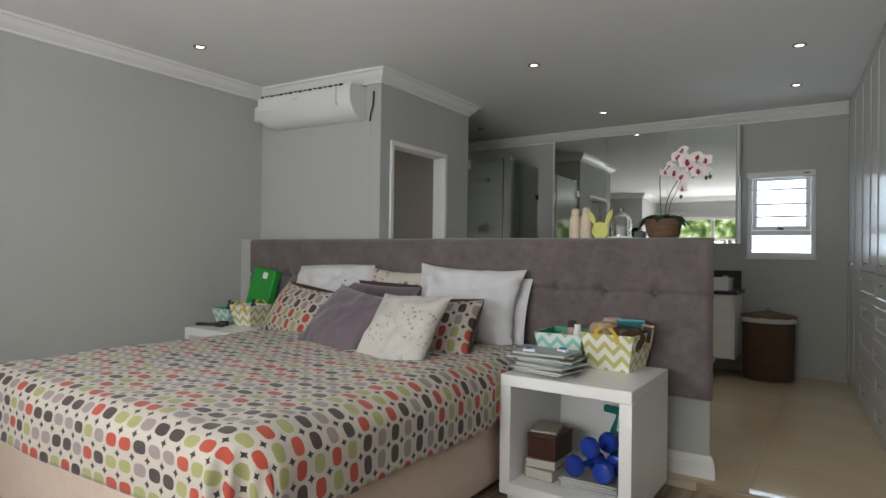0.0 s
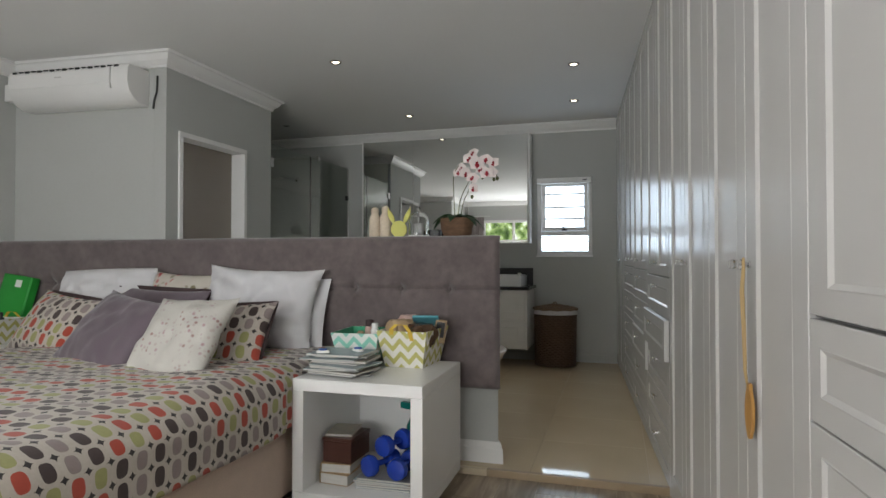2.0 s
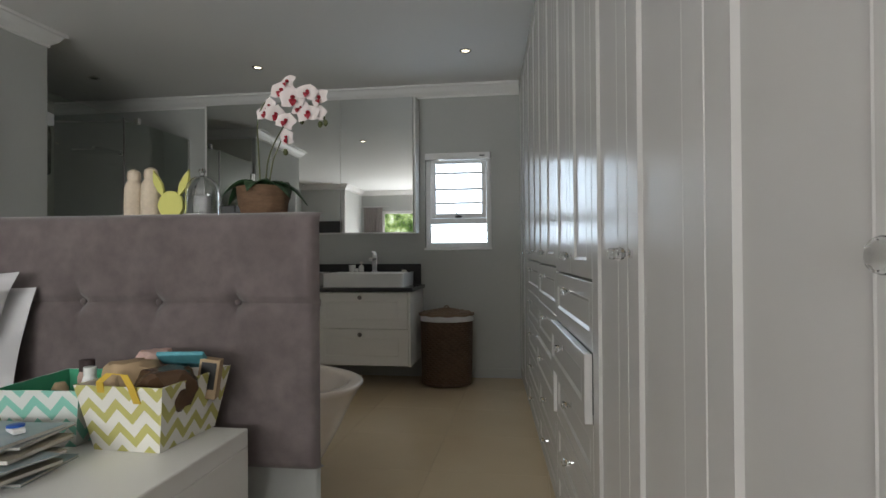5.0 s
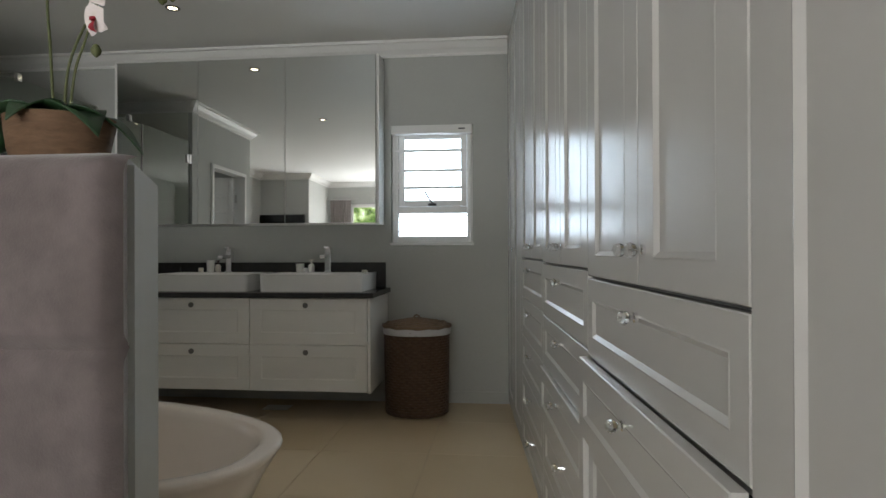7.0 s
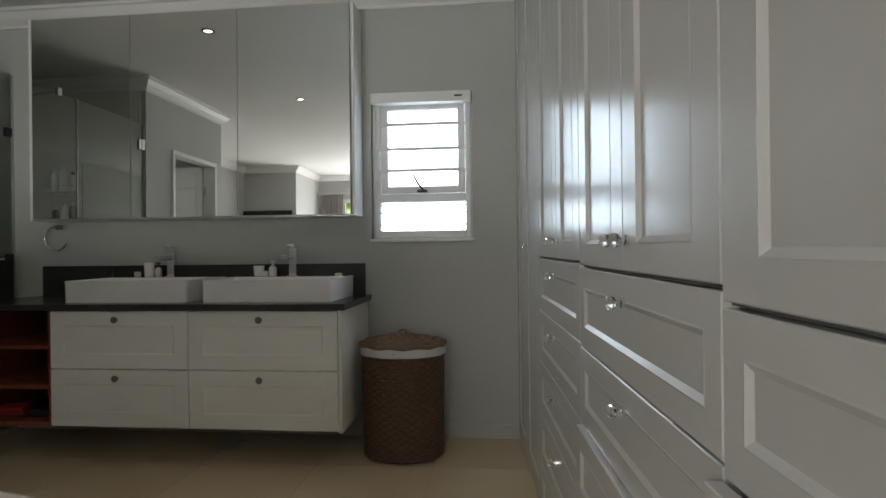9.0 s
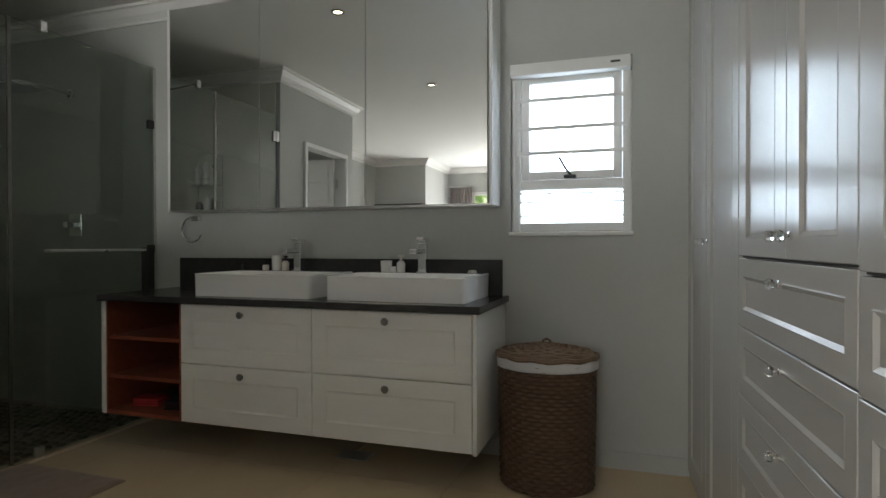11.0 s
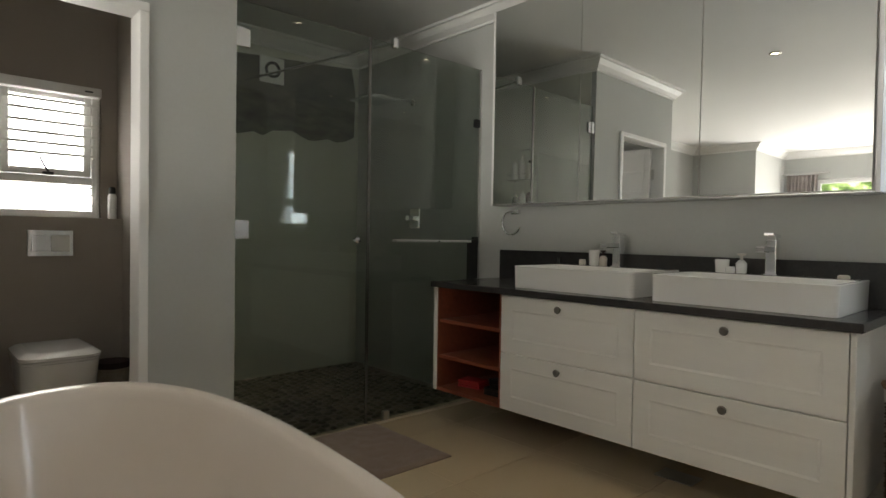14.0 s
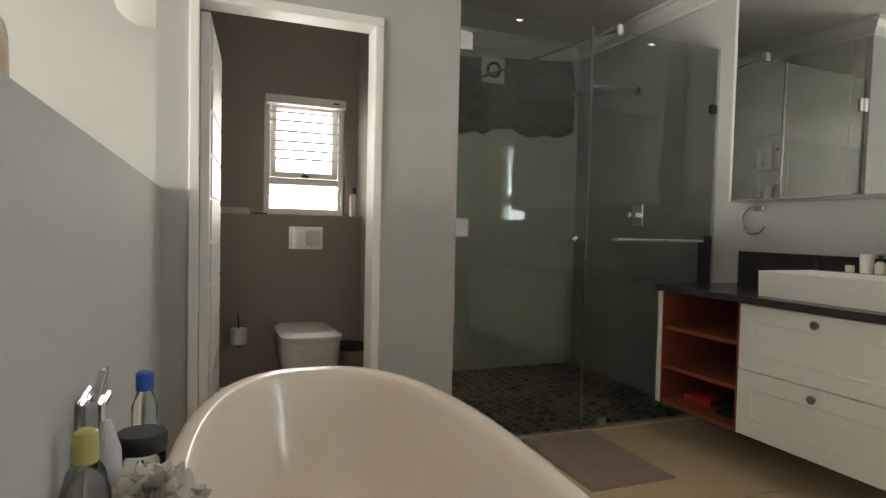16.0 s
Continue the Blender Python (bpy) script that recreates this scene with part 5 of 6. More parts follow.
def duvet():
    d = thing("duvet", "cream duvet printed with red, brown, olive and taupe ovals", "duvet", Matrix.Translation((-0.515, 0, 0)))
    bm = bmesh.new()
    uvl = bm.loops.layers.uv.new("UVMap")
    hw, rx, rz = 0.968, 0.16, 0.13        # half width; reach and depth of the rounded shoulder
    ny0, ny1 = 1.455, 3.62
    drop = 0.278
    arc = 0.5 * math.pi * math.sqrt((rx * rx + rz * rz) / 2)

    def shoulder(q, end):
        """How far out and down the cloth lies, q metres past the flat top; end: 0 at the sides, 1 at the foot, where the edge is crisper."""
        p = 0.5 * math.pi * min(1.0, q / arc)
        out, down = rx * math.sin(p), rz * (1 - math.cos(p))
        if q >= arc:
            out, down = rx + 0.04 * (q - arc), rz + (q - arc)
        if end > 0:
            r2 = 0.11
            flat_part = rx - r2
            if q < flat_part:
                o2, d2 = q, 0.0
            elif q < flat_part + r2 * 1.5708:
                b = (q - flat_part) / r2
                o2, d2 = flat_part + r2 * math.sin(b), r2 * (1 - math.cos(b))
            else:
                o2, d2 = rx + 0.04 * (q - flat_part - r2 * 1.5708), r2 + (q - flat_part - r2 * 1.5708)
            out, down = out + (o2 - out) * end, down + (d2 - down) * end
        return out, down
    flat = hw - rx
    full = arc + drop - rz
    umax = flat + full
    ylen = ny1 - (ny0 + rx)
    vmax = ylen + full
    NU, NV = 160, 160
    pts = []
    for i in range(NU + 1):
        u = -umax + 2 * umax * i / NU
        col = []
        for k in range(NV + 1):
            v = vmax * k / NV
            ex, ey = max(0.0, abs(u) - flat), max(0.0, v - ylen)
            q = math.hypot(ex, ey)
            corner = 2 * min(ex, ey) / (ex + ey) if q > 0 else 0.0
            reach, dz = shoulder(min(q, full * (1 - 0.14 * corner)), (ey / q) ** 2 if q > 0 else 0.0)
            x, y = min(abs(u), flat), ny1 - min(v, ylen)
            if q > 0:
                x += reach * ex / q
                y -= reach * ey / q
            side = min(1, dz / 0.12)
            x -= 0.03 * corner * side
            y += 0.03 * corner * side
            x = math.copysign(x, u)
            ang = math.atan2(ey, ex + 1e-9)
            ripple = noise.noise((u * 2.6 + 4, v * 2.6, 3.0)) * 0.024 + 0.012 * math.sin(16 * ang) * (1 if ex > 0.05 and ey > 0.05 else 0)
            if q > 0:
                x += math.copysign(ripple * side * ex / q, u)
                y -= ripple * side * ey / q
            if y > 2.9:
                x = max(-0.953, min(0.953, x))
            z = DUV_TOP - dz - noise.noise((u * 2.2, v * 2.2, 3.0)) * 0.016 * side
            top_w = 1 - 0.7 * side
            z += top_w * (0.016 * noise.noise((u * 2.1, v * 2.1, 0.0)) + 0.008 * noise.noise((u * 5, v * 5, 1.0)) + 0.003 * noise.noise((u * 13, v * 13, 2.0)))
            col.append((bm.verts.new((x, y, z)), (u + 3, v + 3)))
        pts.append(col)
    for i in range(NU):
        for k in range(NV):
            q = (pts[i][k], pts[i + 1][k], pts[i + 1][k + 1], pts[i][k + 1])
            f = bm.faces.new([p[0] for p in q])
            for lp, p in zip(f.loops, q):
                lp[uvl].uv = p[1]
    ob = part("cover", bm, OVALS, d, soft=True)
    smooth(ob.data, 180)
    sm = ob.modifiers.new("thick", "SOLIDIFY")
    sm.thickness, sm.offset = 0.012, -1
    return d


duvet()


def pillow_mesh(w, h, t, seed, flange=0.0, pinch=0.10, uv0=(0, 0), wrinkle=0.008, turn=True):
    bm = bmesh.new()
    uvl = bm.loops.layers.uv.new("UVMap")
    N = 34
    sides = []
    for s in (-1, 1):
        g = []
        for i in range(N + 1):
            row = []
            for k in range(N + 1):
                a, b = 2 * i / N - 1, 2 * k / N - 1
                # edges pulled in between the corners
                x = a * w / 2 * (1 - pinch * (1 - b * b) * abs(a) ** 3)
                z = b * h / 2 * (1 - pinch * (1 - a * a) * abs(b) ** 3)
                puff = (max(0, 1 - abs(a) ** 2.6) ** 0.6) * (max(0, 1 - abs(b) ** 2.6) ** 0.6)
                y = s * t / 2 * puff
                y += s * puff ** 0.5 * 0.45 * wrinkle * noise.noise((a * 7 + seed, b * 2.5, s * 1.3)) + s * puff ** 0.5 * wrinkle * noise.noise((a * 3 + seed, b * 3, s * 2.0 + seed)) + s * puff * 1.6 * wrinkle * noise.noise((a * 1.3, b * 1.3 + seed, s))
                row.append((bm.verts.new((x, y, z)), (x + 5 + uv0[0], z + 5 + uv0[1]) if not turn else (z + 5, x + 5)))
            g.append(row)
        for i in range(N):
            for k in range(N):
                q = [g[i][k], g[i + 1][k], g[i + 1][k + 1], g[i][k + 1]]
                f = bm.faces.new([p[0] for p in q])
                for lp, p in zip(f.loops, q):
                    lp[uvl].uv = p[1]
        sides.append(g)
    bmesh.ops.remove_doubles(bm, verts=bm.verts[:], dist=0.0008)
    return bm


def pillow(name, label, x, y, z, w, h, t, material, lean, roll=0, yaw=0, seed=1, edge=None, category="pillow", wrinkle=0.008, uv0=(0, 0), pinch=0.10):
    """x, y, z: middle of the lower edge. lean: degrees that the top tips back."""
    p = thing(name, label, category, pose(x, y, z, 0, 0, yaw) @ pose(0, 0, 0, -lean, 0, 0) @ pose(0, 0, h / 2, 0, roll, 0))
    ob = part("cover", pillow_mesh(w, h, t, seed, pinch=pinch, wrinkle=wrinkle, uv0=uv0), material, p, soft=True)
    smooth(ob.data, 75)
    if edge:
        part("flange", boxed(-w / 2 + 0.02, w / 2 - 0.012, t * 0.10, t * 0.10 + 0.012, -h / 2 + 0.02, h / 2 + 0.014, 0.005, 2), edge, p, "dark brown flange border")
    return p


BT = 0.655
pillow("pillow", "plump white pillow leaning on the headboard", -0.135, 3.49, BT - 0.06, 0.78, 0.50, 0.20, LINEN, 16, roll=2, seed=2, wrinkle=0.05, pinch=0.11)
pillow("pillow", "white pillow standing behind another one", -0.085, 3.575, BT - 0.08, 0.72, 0.45, 0.12, LINEN, 13, roll=1, seed=3, wrinkle=0.02, pinch=0.05)
pillow("pillow", "white pillow slumped against the headboard", -1.27, 3.50, BT - 0.005, 0.74, 0.42, 0.23, LINEN, 16, roll=-2, seed=5, wrinkle=0.05, pinch=-0.03)
pillow("pillow", "faded floral pillow behind the cushions", -0.68, 3.52, BT - 0.02, 0.56, 0.42, 0.14, FLORAL, 15, roll=2, seed=6)
pillow("pillow", "oval-print pillow with dark brown border", -1.33, 3.15, BT - 0.10, 0.60, 0.42, 0.16, OVALS, 34, roll=6, yaw=-6, seed=7, edge=BROWNF)
pillow("pillow", "dull mauve pillow behind the satin cushion", -0.76, 3.36, BT - 0.06, 0.68, 0.38, 0.13, MAUVE, 22, roll=2, seed=8, edge=BROWNF)
pillow("pillow", "oval-print pillow with dark brown border", -0.06, 3.06, BT - 0.10, 0.48, 0.40, 0.14, OVALS, 34, roll=-4, seed=9, edge=BROWNF, uv0=(0.05, 0.03))
pillow("cushion", "square mauve satin cushion lying against the pillows", -0.585, 2.79, BT - 0.085, 0.60, 0.47, 0.17, MAUVE, 41, roll=8, yaw=-10, seed=10, category="cushion", wrinkle=0.014)
pillow("cushion", "cream lace cushion with small floral print", -0.095, 2.72, BT - 0.085, 0.47, 0.46, 0.15, LACE, 38, roll=-2, yaw=-4, seed=11, category="cushion", wrinkle=0.02)

# ---- things on the nightstands ----
def chevron(name, c1, c2, period=0.084, amp=0.45):
    m = bpy.data.materials.new(name)
    m.use_nodes = True
    n, l = m.node_tree.nodes, m.node_tree.links
    b = n["Principled BSDF"]
    uv = n.new("ShaderNodeUVMap")
    sep = n.new("ShaderNodeSeparateXYZ")
    l.new(uv.outputs[0], sep.inputs[0])
    tri = n.new("ShaderNodeMath")
    tri.operation = "PINGPONG"
    tri.inputs[1].default_value = period / 2
    l.new(sep.outputs[0], tri.inputs[0])
    ad = n.new("ShaderNodeMath")
    ad.operation = "MULTIPLY_ADD"
    ad.inputs[1].default_value = 1.05
    l.new(tri.outputs[0], ad.inputs[0])
    l.new(sep.outputs[1], ad.inputs[2])
    dv = n.new("ShaderNodeMath")
    dv.operation = "DIVIDE"
    dv.inputs[1].default_value = 0.066
    l.new(ad.outputs[0], dv.inputs[0])
    fr_ = n.new("ShaderNodeMath")
    fr_.operation = "FRACT"
    l.new(dv.outputs[0], fr_.inputs[0])
    lt = n.new("ShaderNodeMath")
    lt.operation = "LESS_THAN"
    lt.inputs[1].default_value = amp
    l.new(fr_.outputs[0], lt.inputs[0])
    mx = n.new("ShaderNodeMix")
    mx.data_type = "RGBA"
    mx.inputs[6].default_value, mx.inputs[7].default_value = (*c1, 1), (*c2, 1)
    l.new(lt.outputs[0], mx.inputs[0])
    l.new(mx.outputs[2], b.inputs["Base Color"])
    b.inputs["Roughness"].default_value = 0.85
    return m


CHEV_Y = chevron("yellow_chevron_cloth", (0.74, 0.72, 0.66), (0.48, 0.45, 0.15))
CHEV_T = chevron("teal_chevron_cloth", (0.70, 0.72, 0.68), (0.24, 0.56, 0.45))
YELLOW = mat("yellow_webbing", (0.60, 0.40, 0.05), 0.8, vary=0.1)
TEALIN = mat("green_lining", (0.06, 0.36, 0.20), 0.85, vary=0.1)


def storage_basket(label, m, w, d, h, cloth, lining, handles=None, flare=0.035):
    t = thing("storage_basket", label, "basket", m, "chevron storage baskets")
    bm = bmesh.new()
    uvl = bm.loops.layers.uv.new("UVMap")

    def ring(e, z):
        return [(-w / 2 - e, -d / 2 - e, z), (w / 2 + e, -d / 2 - e, z), (w / 2 + e, d / 2 + e, z), (-w / 2 - e, d / 2 + e, z)]
    lo_, hi_, hin, lin = ring(0, 0), ring(flare, h), ring(flare - 0.006, h), ring(-0.006, 0.008)
    V = [[bm.verts.new(p) for p in r] for r in (lo_, hi_, hin, lin)]
    run = [0, w, w + d, 2 * w + d, 2 * w + 2 * d]
    for a, b, mi in ((0, 1, 0), (1, 2, 0), (2, 3, 1)):
        for i in range(4):
            j = (i + 1) % 4
            f = bm.faces.new((V[a][i], V[a][j], V[b][j], V[b][i]))
            f.material_index = mi
            z0, z1 = (0, h) if a == 0 else (h, h)
            ln = run[i + 1] - run[i]
            for lp, (uu, vv) in zip(f.loops, ((run[i], z0), (run[i + 1], z0), (run[i + 1] + (flare if a == 0 else 0), z1), (run[i] - (flare if a == 0 else 0), z1))):
                lp[uvl].uv = (uu + 1, vv + 1)
    bm.faces.new(V[0][::-1])
    f = bm.faces.new(V[3])
    f.material_index = 1
    ob = part("body", bm, [cloth, lining], t)
    if handles:
        for s in (-1, 1):
            bm = bmesh.new()
            pts = [(-0.055, s * (d / 2 + flare * 0.8), h - 0.03), (-0.05, s * (d / 2 + flare + 0.006), h + 0.012), (-0.025, s * (d / 2 + flare - 0.002), h + 0.035), (0.02, s * (d / 2 + flare - 0.004), h + 0.032),
                   (0.05, s * (d / 2 + flare + 0.006), h + 0.0), (0.056, s * (d / 2 + flare * 0.75), h - 0.045)]
            for p, q in zip(pts, pts[1:]):
                v4 = [bm.verts.new((p[0] - 0.011, p[1] - s * 0.0, p[2])), bm.verts.new((p[0] + 0.011, p[1], p[2])), bm.verts.new((q[0] + 0.011, q[1], q[2])), bm.verts.new((q[0] - 0.011, q[1], q[2]))]
                bm.faces.new(v4)
            bmesh.ops.remove_doubles(bm, verts=bm.verts[:], dist=0.0005)
            hd = part("handle", bm, handles, t)
            sm = hd.modifiers.new("thick", "SOLIDIFY")
            sm.thickness = 0.003
    return t


NT = 0.5755
storage_basket("yellow chevron cloth basket with yellow handles, full of odds and ends", pose(0.845, 3.50, NT, 0, 0, -3), 0.205, 0.26, 0.185, CHEV_Y, NSWHITE, YELLOW)
storage_basket("teal chevron cloth basket lined in green, holding small bottles", pose(0.565, 3.50, NT, 0, 0, 4), 0.19, 0.24, 0.165, CHEV_T, TEALIN)
storage_basket("yellow chevron cloth basket beside the bed", pose(-2.00, 3.42, NT, 0, 0, 6), 0.15, 0.15, 0.16, CHEV_Y, NSWHITE, YELLOW)
storage_basket("teal chevron cloth basket by the wall", pose(-2.235, 3.42, NT, 0, 0, 0), 0.15, 0.15, 0.12, CHEV_T, TEALIN)


def lump(name, label, category, m, w, d, h, material, seed):
    """A soft crumpled packet."""
    bm = bmesh.new()
    bmesh.ops.create_icosphere(bm, subdivisions=3, radius=0.5)
    for v in bm.verts:
        c = v.co.copy()
        k = 1 + 0.35 * noise.noise(c * 3 + Vector((seed, 0, 0))) + 0.28 * noise.noise(c * 9 + Vector((0, seed, 0)))
        v.co = Vector((c.x * w * k, c.y * d * k, max(-0.5, min(0.42, c.z * k * 1.2)) * h))
    return solo(name, bm, material, label, category, m=m, soft=True)


TAN = mat("tan_paper", (0.42, 0.30, 0.18), 0.7, vary=0.3, scale=20)
BROWNPL = mat("brown_film", (0.10, 0.055, 0.03), 0.25, vary=0.4, scale=20)
BLUEPK = mat("blue_packet", (0.10, 0.36, 0.42), 0.4, vary=0.4, scale=25)
PINKP = mat("pink_paper", (0.55, 0.38, 0.33), 0.7, vary=0.2)
lump("paper_bag", "crumpled tan paper bag in the basket", "paper bag", pose(0.79, 3.45, NT + 0.165, 0, 0, 20), 0.16, 0.13, 0.16, TAN, 1)
lump("sweet_bag", "shiny brown film bag in the basket", "bag", pose(0.90, 3.45, NT + 0.155, 0, 0, -10), 0.16, 0.17, 0.14, BROWNPL, 4)
lump("wrapping_paper", "crumpled pinkish paper in the basket", "paper", pose(0.80, 3.56, NT + 0.18, 0, 0, 40), 0.12, 0.09, 0.16, PINKP, 7)
pk = thing("packet", "blue and white flat packet lying on the basket", "packet", pose(0.90, 3.545, NT + 0.215, -35, 0, 10))
part("sleeve", boxed(-0.07, 0.07, -0.045, 0.045, 0, 0.014, 0.006, 2), BLUEPK, pk)
part("print_panel", boxed(-0.045, 0.045, -0.025, 0.025, 0.0142, 0.0152), NSWHITE, pk)
bx = thing("carton", "small printed carton standing in the basket", "carton", pose(0.965, 3.56, NT + 0.105, 0, 8, 12))
part("box", boxed(-0.03, 0.03, -0.02, 0.02, 0, 0.12, 0.002), TAN, bx)
part("print_panel", boxed(-0.022, 0.022, -0.0215, -0.0202, 0.03, 0.11), BLACKM, bx)
turned("cream_bottle", "small white bottle in the teal basket", "bottle", (0.63, 3.49, NT + 0.01), [(0.022, 0), (0.022, 0.155), (0.016, 0.17)], NSWHITE, cap=([(0.018, 0.171), (0.018, 0.195)], CERAMIC))
turned("cream_bottle", "pinkish bottle with black cap in the teal basket", "bottle", (0.575, 3.545, NT + 0.01), [(0.026, 0), (0.026, 0.155), (0.02, 0.17)], PINKP, cap=([(0.022, 0.171), (0.022, 0.205)], BROWNF))
turned("cream_bottle", "tan bottle in the teal basket", "bottle", (0.565, 3.45, NT + 0.01), [(0.022, 0), (0.022, 0.14), (0.014, 0.155)], TAN)

MAGS = [mat("magazine_" + nm, c, 0.35, vary=0.5, scale=14, color2=c2) for nm, c, c2 in (("blue", (0.10, 0.22, 0.30), (0.5, 0.5, 0.46)), ("grey", (0.42, 0.42, 0.41), (0.15, 0.15, 0.16)), ("ochre", (0.42, 0.36, 0.24), (0.2, 0.2, 0.2)))]
PAGES = mat("page_edges", (0.58, 0.56, 0.52), 0.9, vary=0.25, scale=8, stretch=(1, 1, 60))


def magazine(m, w, d, t, cover, label="glossy magazine in a stack"):
    g = thing("magazine", label, "magazine", m, "stack of magazines")
    part("page_block", boxed(0.002, w - 0.002, 0.002, d - 0.002, 0.0008, t - 0.0008), PAGES, g)
    part("cover", boxed(0, w, 0, d, t - 0.0007, t), cover, g)
    part("back_cover", boxed(0, w, 0, d, 0, 0.0007), cover, g)
    return g


rng = random.Random(11)
z = NT + 0.0005
for i in range(12):
    t = rng.choice((0.005, 0.007, 0.010))
    magazine(pose(0.452 + rng.uniform(-0.015, 0.045), 3.035 + rng.uniform(0, 0.05), z, 0, 0, rng.uniform(-14, 12)), 0.275 - 0.02 * (i % 3 == 1), 0.21, t, MAGS[i % 3] if i < 11 else MAGS[0])
    z += t + 0.0006
ERW = NSWHITE
for x, y, r in ((0.53, 3.10, 20), (0.67, 3.19, -30)):
    e = thing("correction_roller", "small blue and white correction roller on the magazines", "stationery", pose(x, y, z + 0.001, 0, 0, r))
    part("body", boxed(-0.03, 0.03, -0.014, 0.014, 0, 0.014, 0.005, 2), ERW, e, soft=True)
    bm = bmesh.new()
    lathe(bm, [(0.02, 0.0145), (0.02, 0.019), (0.012, 0.021)], 18)
    part("wheel", bm, BLUEP, e, "blue wheel", soft=True)

# inside the near nightstand
BB = FLOOR_B + 0.0955
WOODBX = mat("dark_red_wood_box", (0.075, 0.028, 0.02), 0.35, vary=0.3, scale=6, stretch=(1, 6, 6))
BKTAN = mat("book_tan", (0.40, 0.27, 0.14), 0.6, vary=0.2)


def book(m, w, d, t, cover, label):
    g = thing("book", label, "book", m, "books in the nightstand")
    part("page_block", boxed(0.003, w - 0.003, 0.003, d - 0.003, 0.002, t - 0.002), PAGES, g)
    part("cover", boxed(0, w, 0, d, t - 0.002, t), cover, g)
    part("back_cover", boxed(0, w, 0, d, 0, 0.002), cover, g)
    part("spine", boxed(-0.002, 0.0, 0, d, 0, t), cover, g)
    return g


book(pose(0.515, 3.10, BB + 0.0005, 0, 0, -4), 0.15, 0.22, 0.05, BKTAN, "thick tan book lying flat")
book(pose(0.52, 3.10, BB + 0.0515, 0, 0, 5), 0.15, 0.22, 0.042, BKTAN, "tan book with red cover lying flat")
jb = thing("wooden_box", "dark reddish wooden box standing on books", "box", pose(0.52, 3.12, BB + 0.0945, 0, 0, -2))
part("body", boxed(0, 0.15, 0, 0.20, 0, 0.10, 0.003), WOODBX, jb)
part("lid", boxed(-0.003, 0.153, -0.003, 0.203, 0.1005, 0.118, 0.003), WOODBX, jb)
book(pose(0.53, 3.13, BB + 0.2135, 0, 0, 9), 0.13, 0.18, 0.012, MAGS[2], "thin grey booklet on the box")
BLUEW = mat("blue_vinyl", (0.015, 0.05, 0.36), 0.22, vary=0.15, coat=0.3)


def dumbbell(m):
    d = thing("dumbbell", "blue vinyl-coated dumbbell lying in the nightstand", "dumbbell", m, "blue dumbbells")
    bm = bmesh.new()
    lathe(bm, [(0.014, -0.05), (0.014, 0.05)], 14)
    for v in bm.verts:
        v.co = (v.co.z, v.co.x, v.co.y)
    part("bar", bm, BLUEW, d, soft=True)
    for s in (-1, 1):
        bm = bmesh.new()
        lathe(bm, [(0.02, 0.04), (0.045, 0.048), (0.052, 0.068), (0.045, 0.088), (0.02, 0.096)], 18)
        for v in bm.verts:
            v.co = (s * v.co.z, v.co.x, v.co.y)
        part("weight_head", bm, BLUEW, d, soft=True)
    return d


dz = BB + 0.0485
rng = random.Random(5)
for i in range(5):
    magazine(pose(0.70 + rng.uniform(-0.01, 0.01), 3.09, BB + 0.0005 + i * 0.0095, 0, 0, rng.uniform(-4, 4)), 0.265, 0.21, 0.009, MAGS[i % 3], "white magazine under the dumbbells")
dumbbell(pose(0.80, 3.17, dz + 0.053, 0, 0, 62))
dumbbell(pose(0.915, 3.17, dz + 0.053, 0, 0, 84))
dumbbell(pose(0.855, 3.20, dz + 0.143, 0, 0, 70))
TEALG = mat("teal_glass_toy", (0.01, 0.16, 0.14), 0.25)
tl = thing("teal_spray_bottle", "teal plastic spray bottle at the back of the nightstand", "bottle", pose(0.87, 3.46, BB, 0, 0, -20))
bm = bmesh.new()
lathe(bm, [(0.045, 0), (0.048, 0.02), (0.046, 0.20), (0.02, 0.26), (0.016, 0.28)], 20)
part("body", bm, TEALG, tl, soft=True)
part("trigger_head", boxed(-0.09, 0.03, -0.016, 0.016, 0.2805, 0.315, 0.006, 2), TEALG, tl)

# on the far nightstand
GREENB = mat("green_gift_bag", (0.02, 0.30, 0.04), 0.5, vary=0.15, scale=5)
gb = thing("gift_bag", "bright green paper gift bag leaning at the headboard", "gift bag", pose(-2.16, 3.585, NT + 0.0, -12, 6, -4))
part("bag", boxed(-0.14, 0.14, -0.03, 0.03, 0, 0.44, 0.004), GREENB, gb)
part("gusset", boxed(0.1405, 0.148, -0.025, 0.025, 0.0, 0.435), GREENB, gb)
part("tag", boxed(0.0, 0.06, -0.032, -0.0305, 0.36, 0.41), NSWHITE, gb)
rm = thing("remote_control", "black remote control on the nightstand", "remote control", pose(-2.22, 3.20, NT + 0.001, 0, 0, 25))
part("case", boxed(-0.09, 0.09, -0.022, 0.022, 0, 0.02, 0.006, 2), BLACKM, rm)
for i in range(4):
    part("key", boxed(-0.06 + 0.03 * i, -0.045 + 0.03 * i, -0.01, 0.01, 0.0202, 0.023), STEEL, rm)
for x, y, s in ((-2.08, 3.20, 0.03), (-2.13, 3.27, 0.035)):
    lump("sunglasses_case", "small black case beside the remote", "case", pose(x, y, NT + s * 0.55, 0, 0, 30), 0.09, 0.05, s * 1.1, BLACKM, x)
for x, y, h_ in ((-2.26, 3.42, 0.17), (-2.20, 3.41, 0.16), (-1.98, 3.43, 0.19)):
    turned("cream_bottle", "small dark bottle in the basket", "bottle", (x, y, NT + 0.01), [(0.02, 0), (0.02, h_ - 0.04), (0.012, h_ - 0.03), (0.012, h_)], BLACKM if x < -1.8 else NSWHITE)

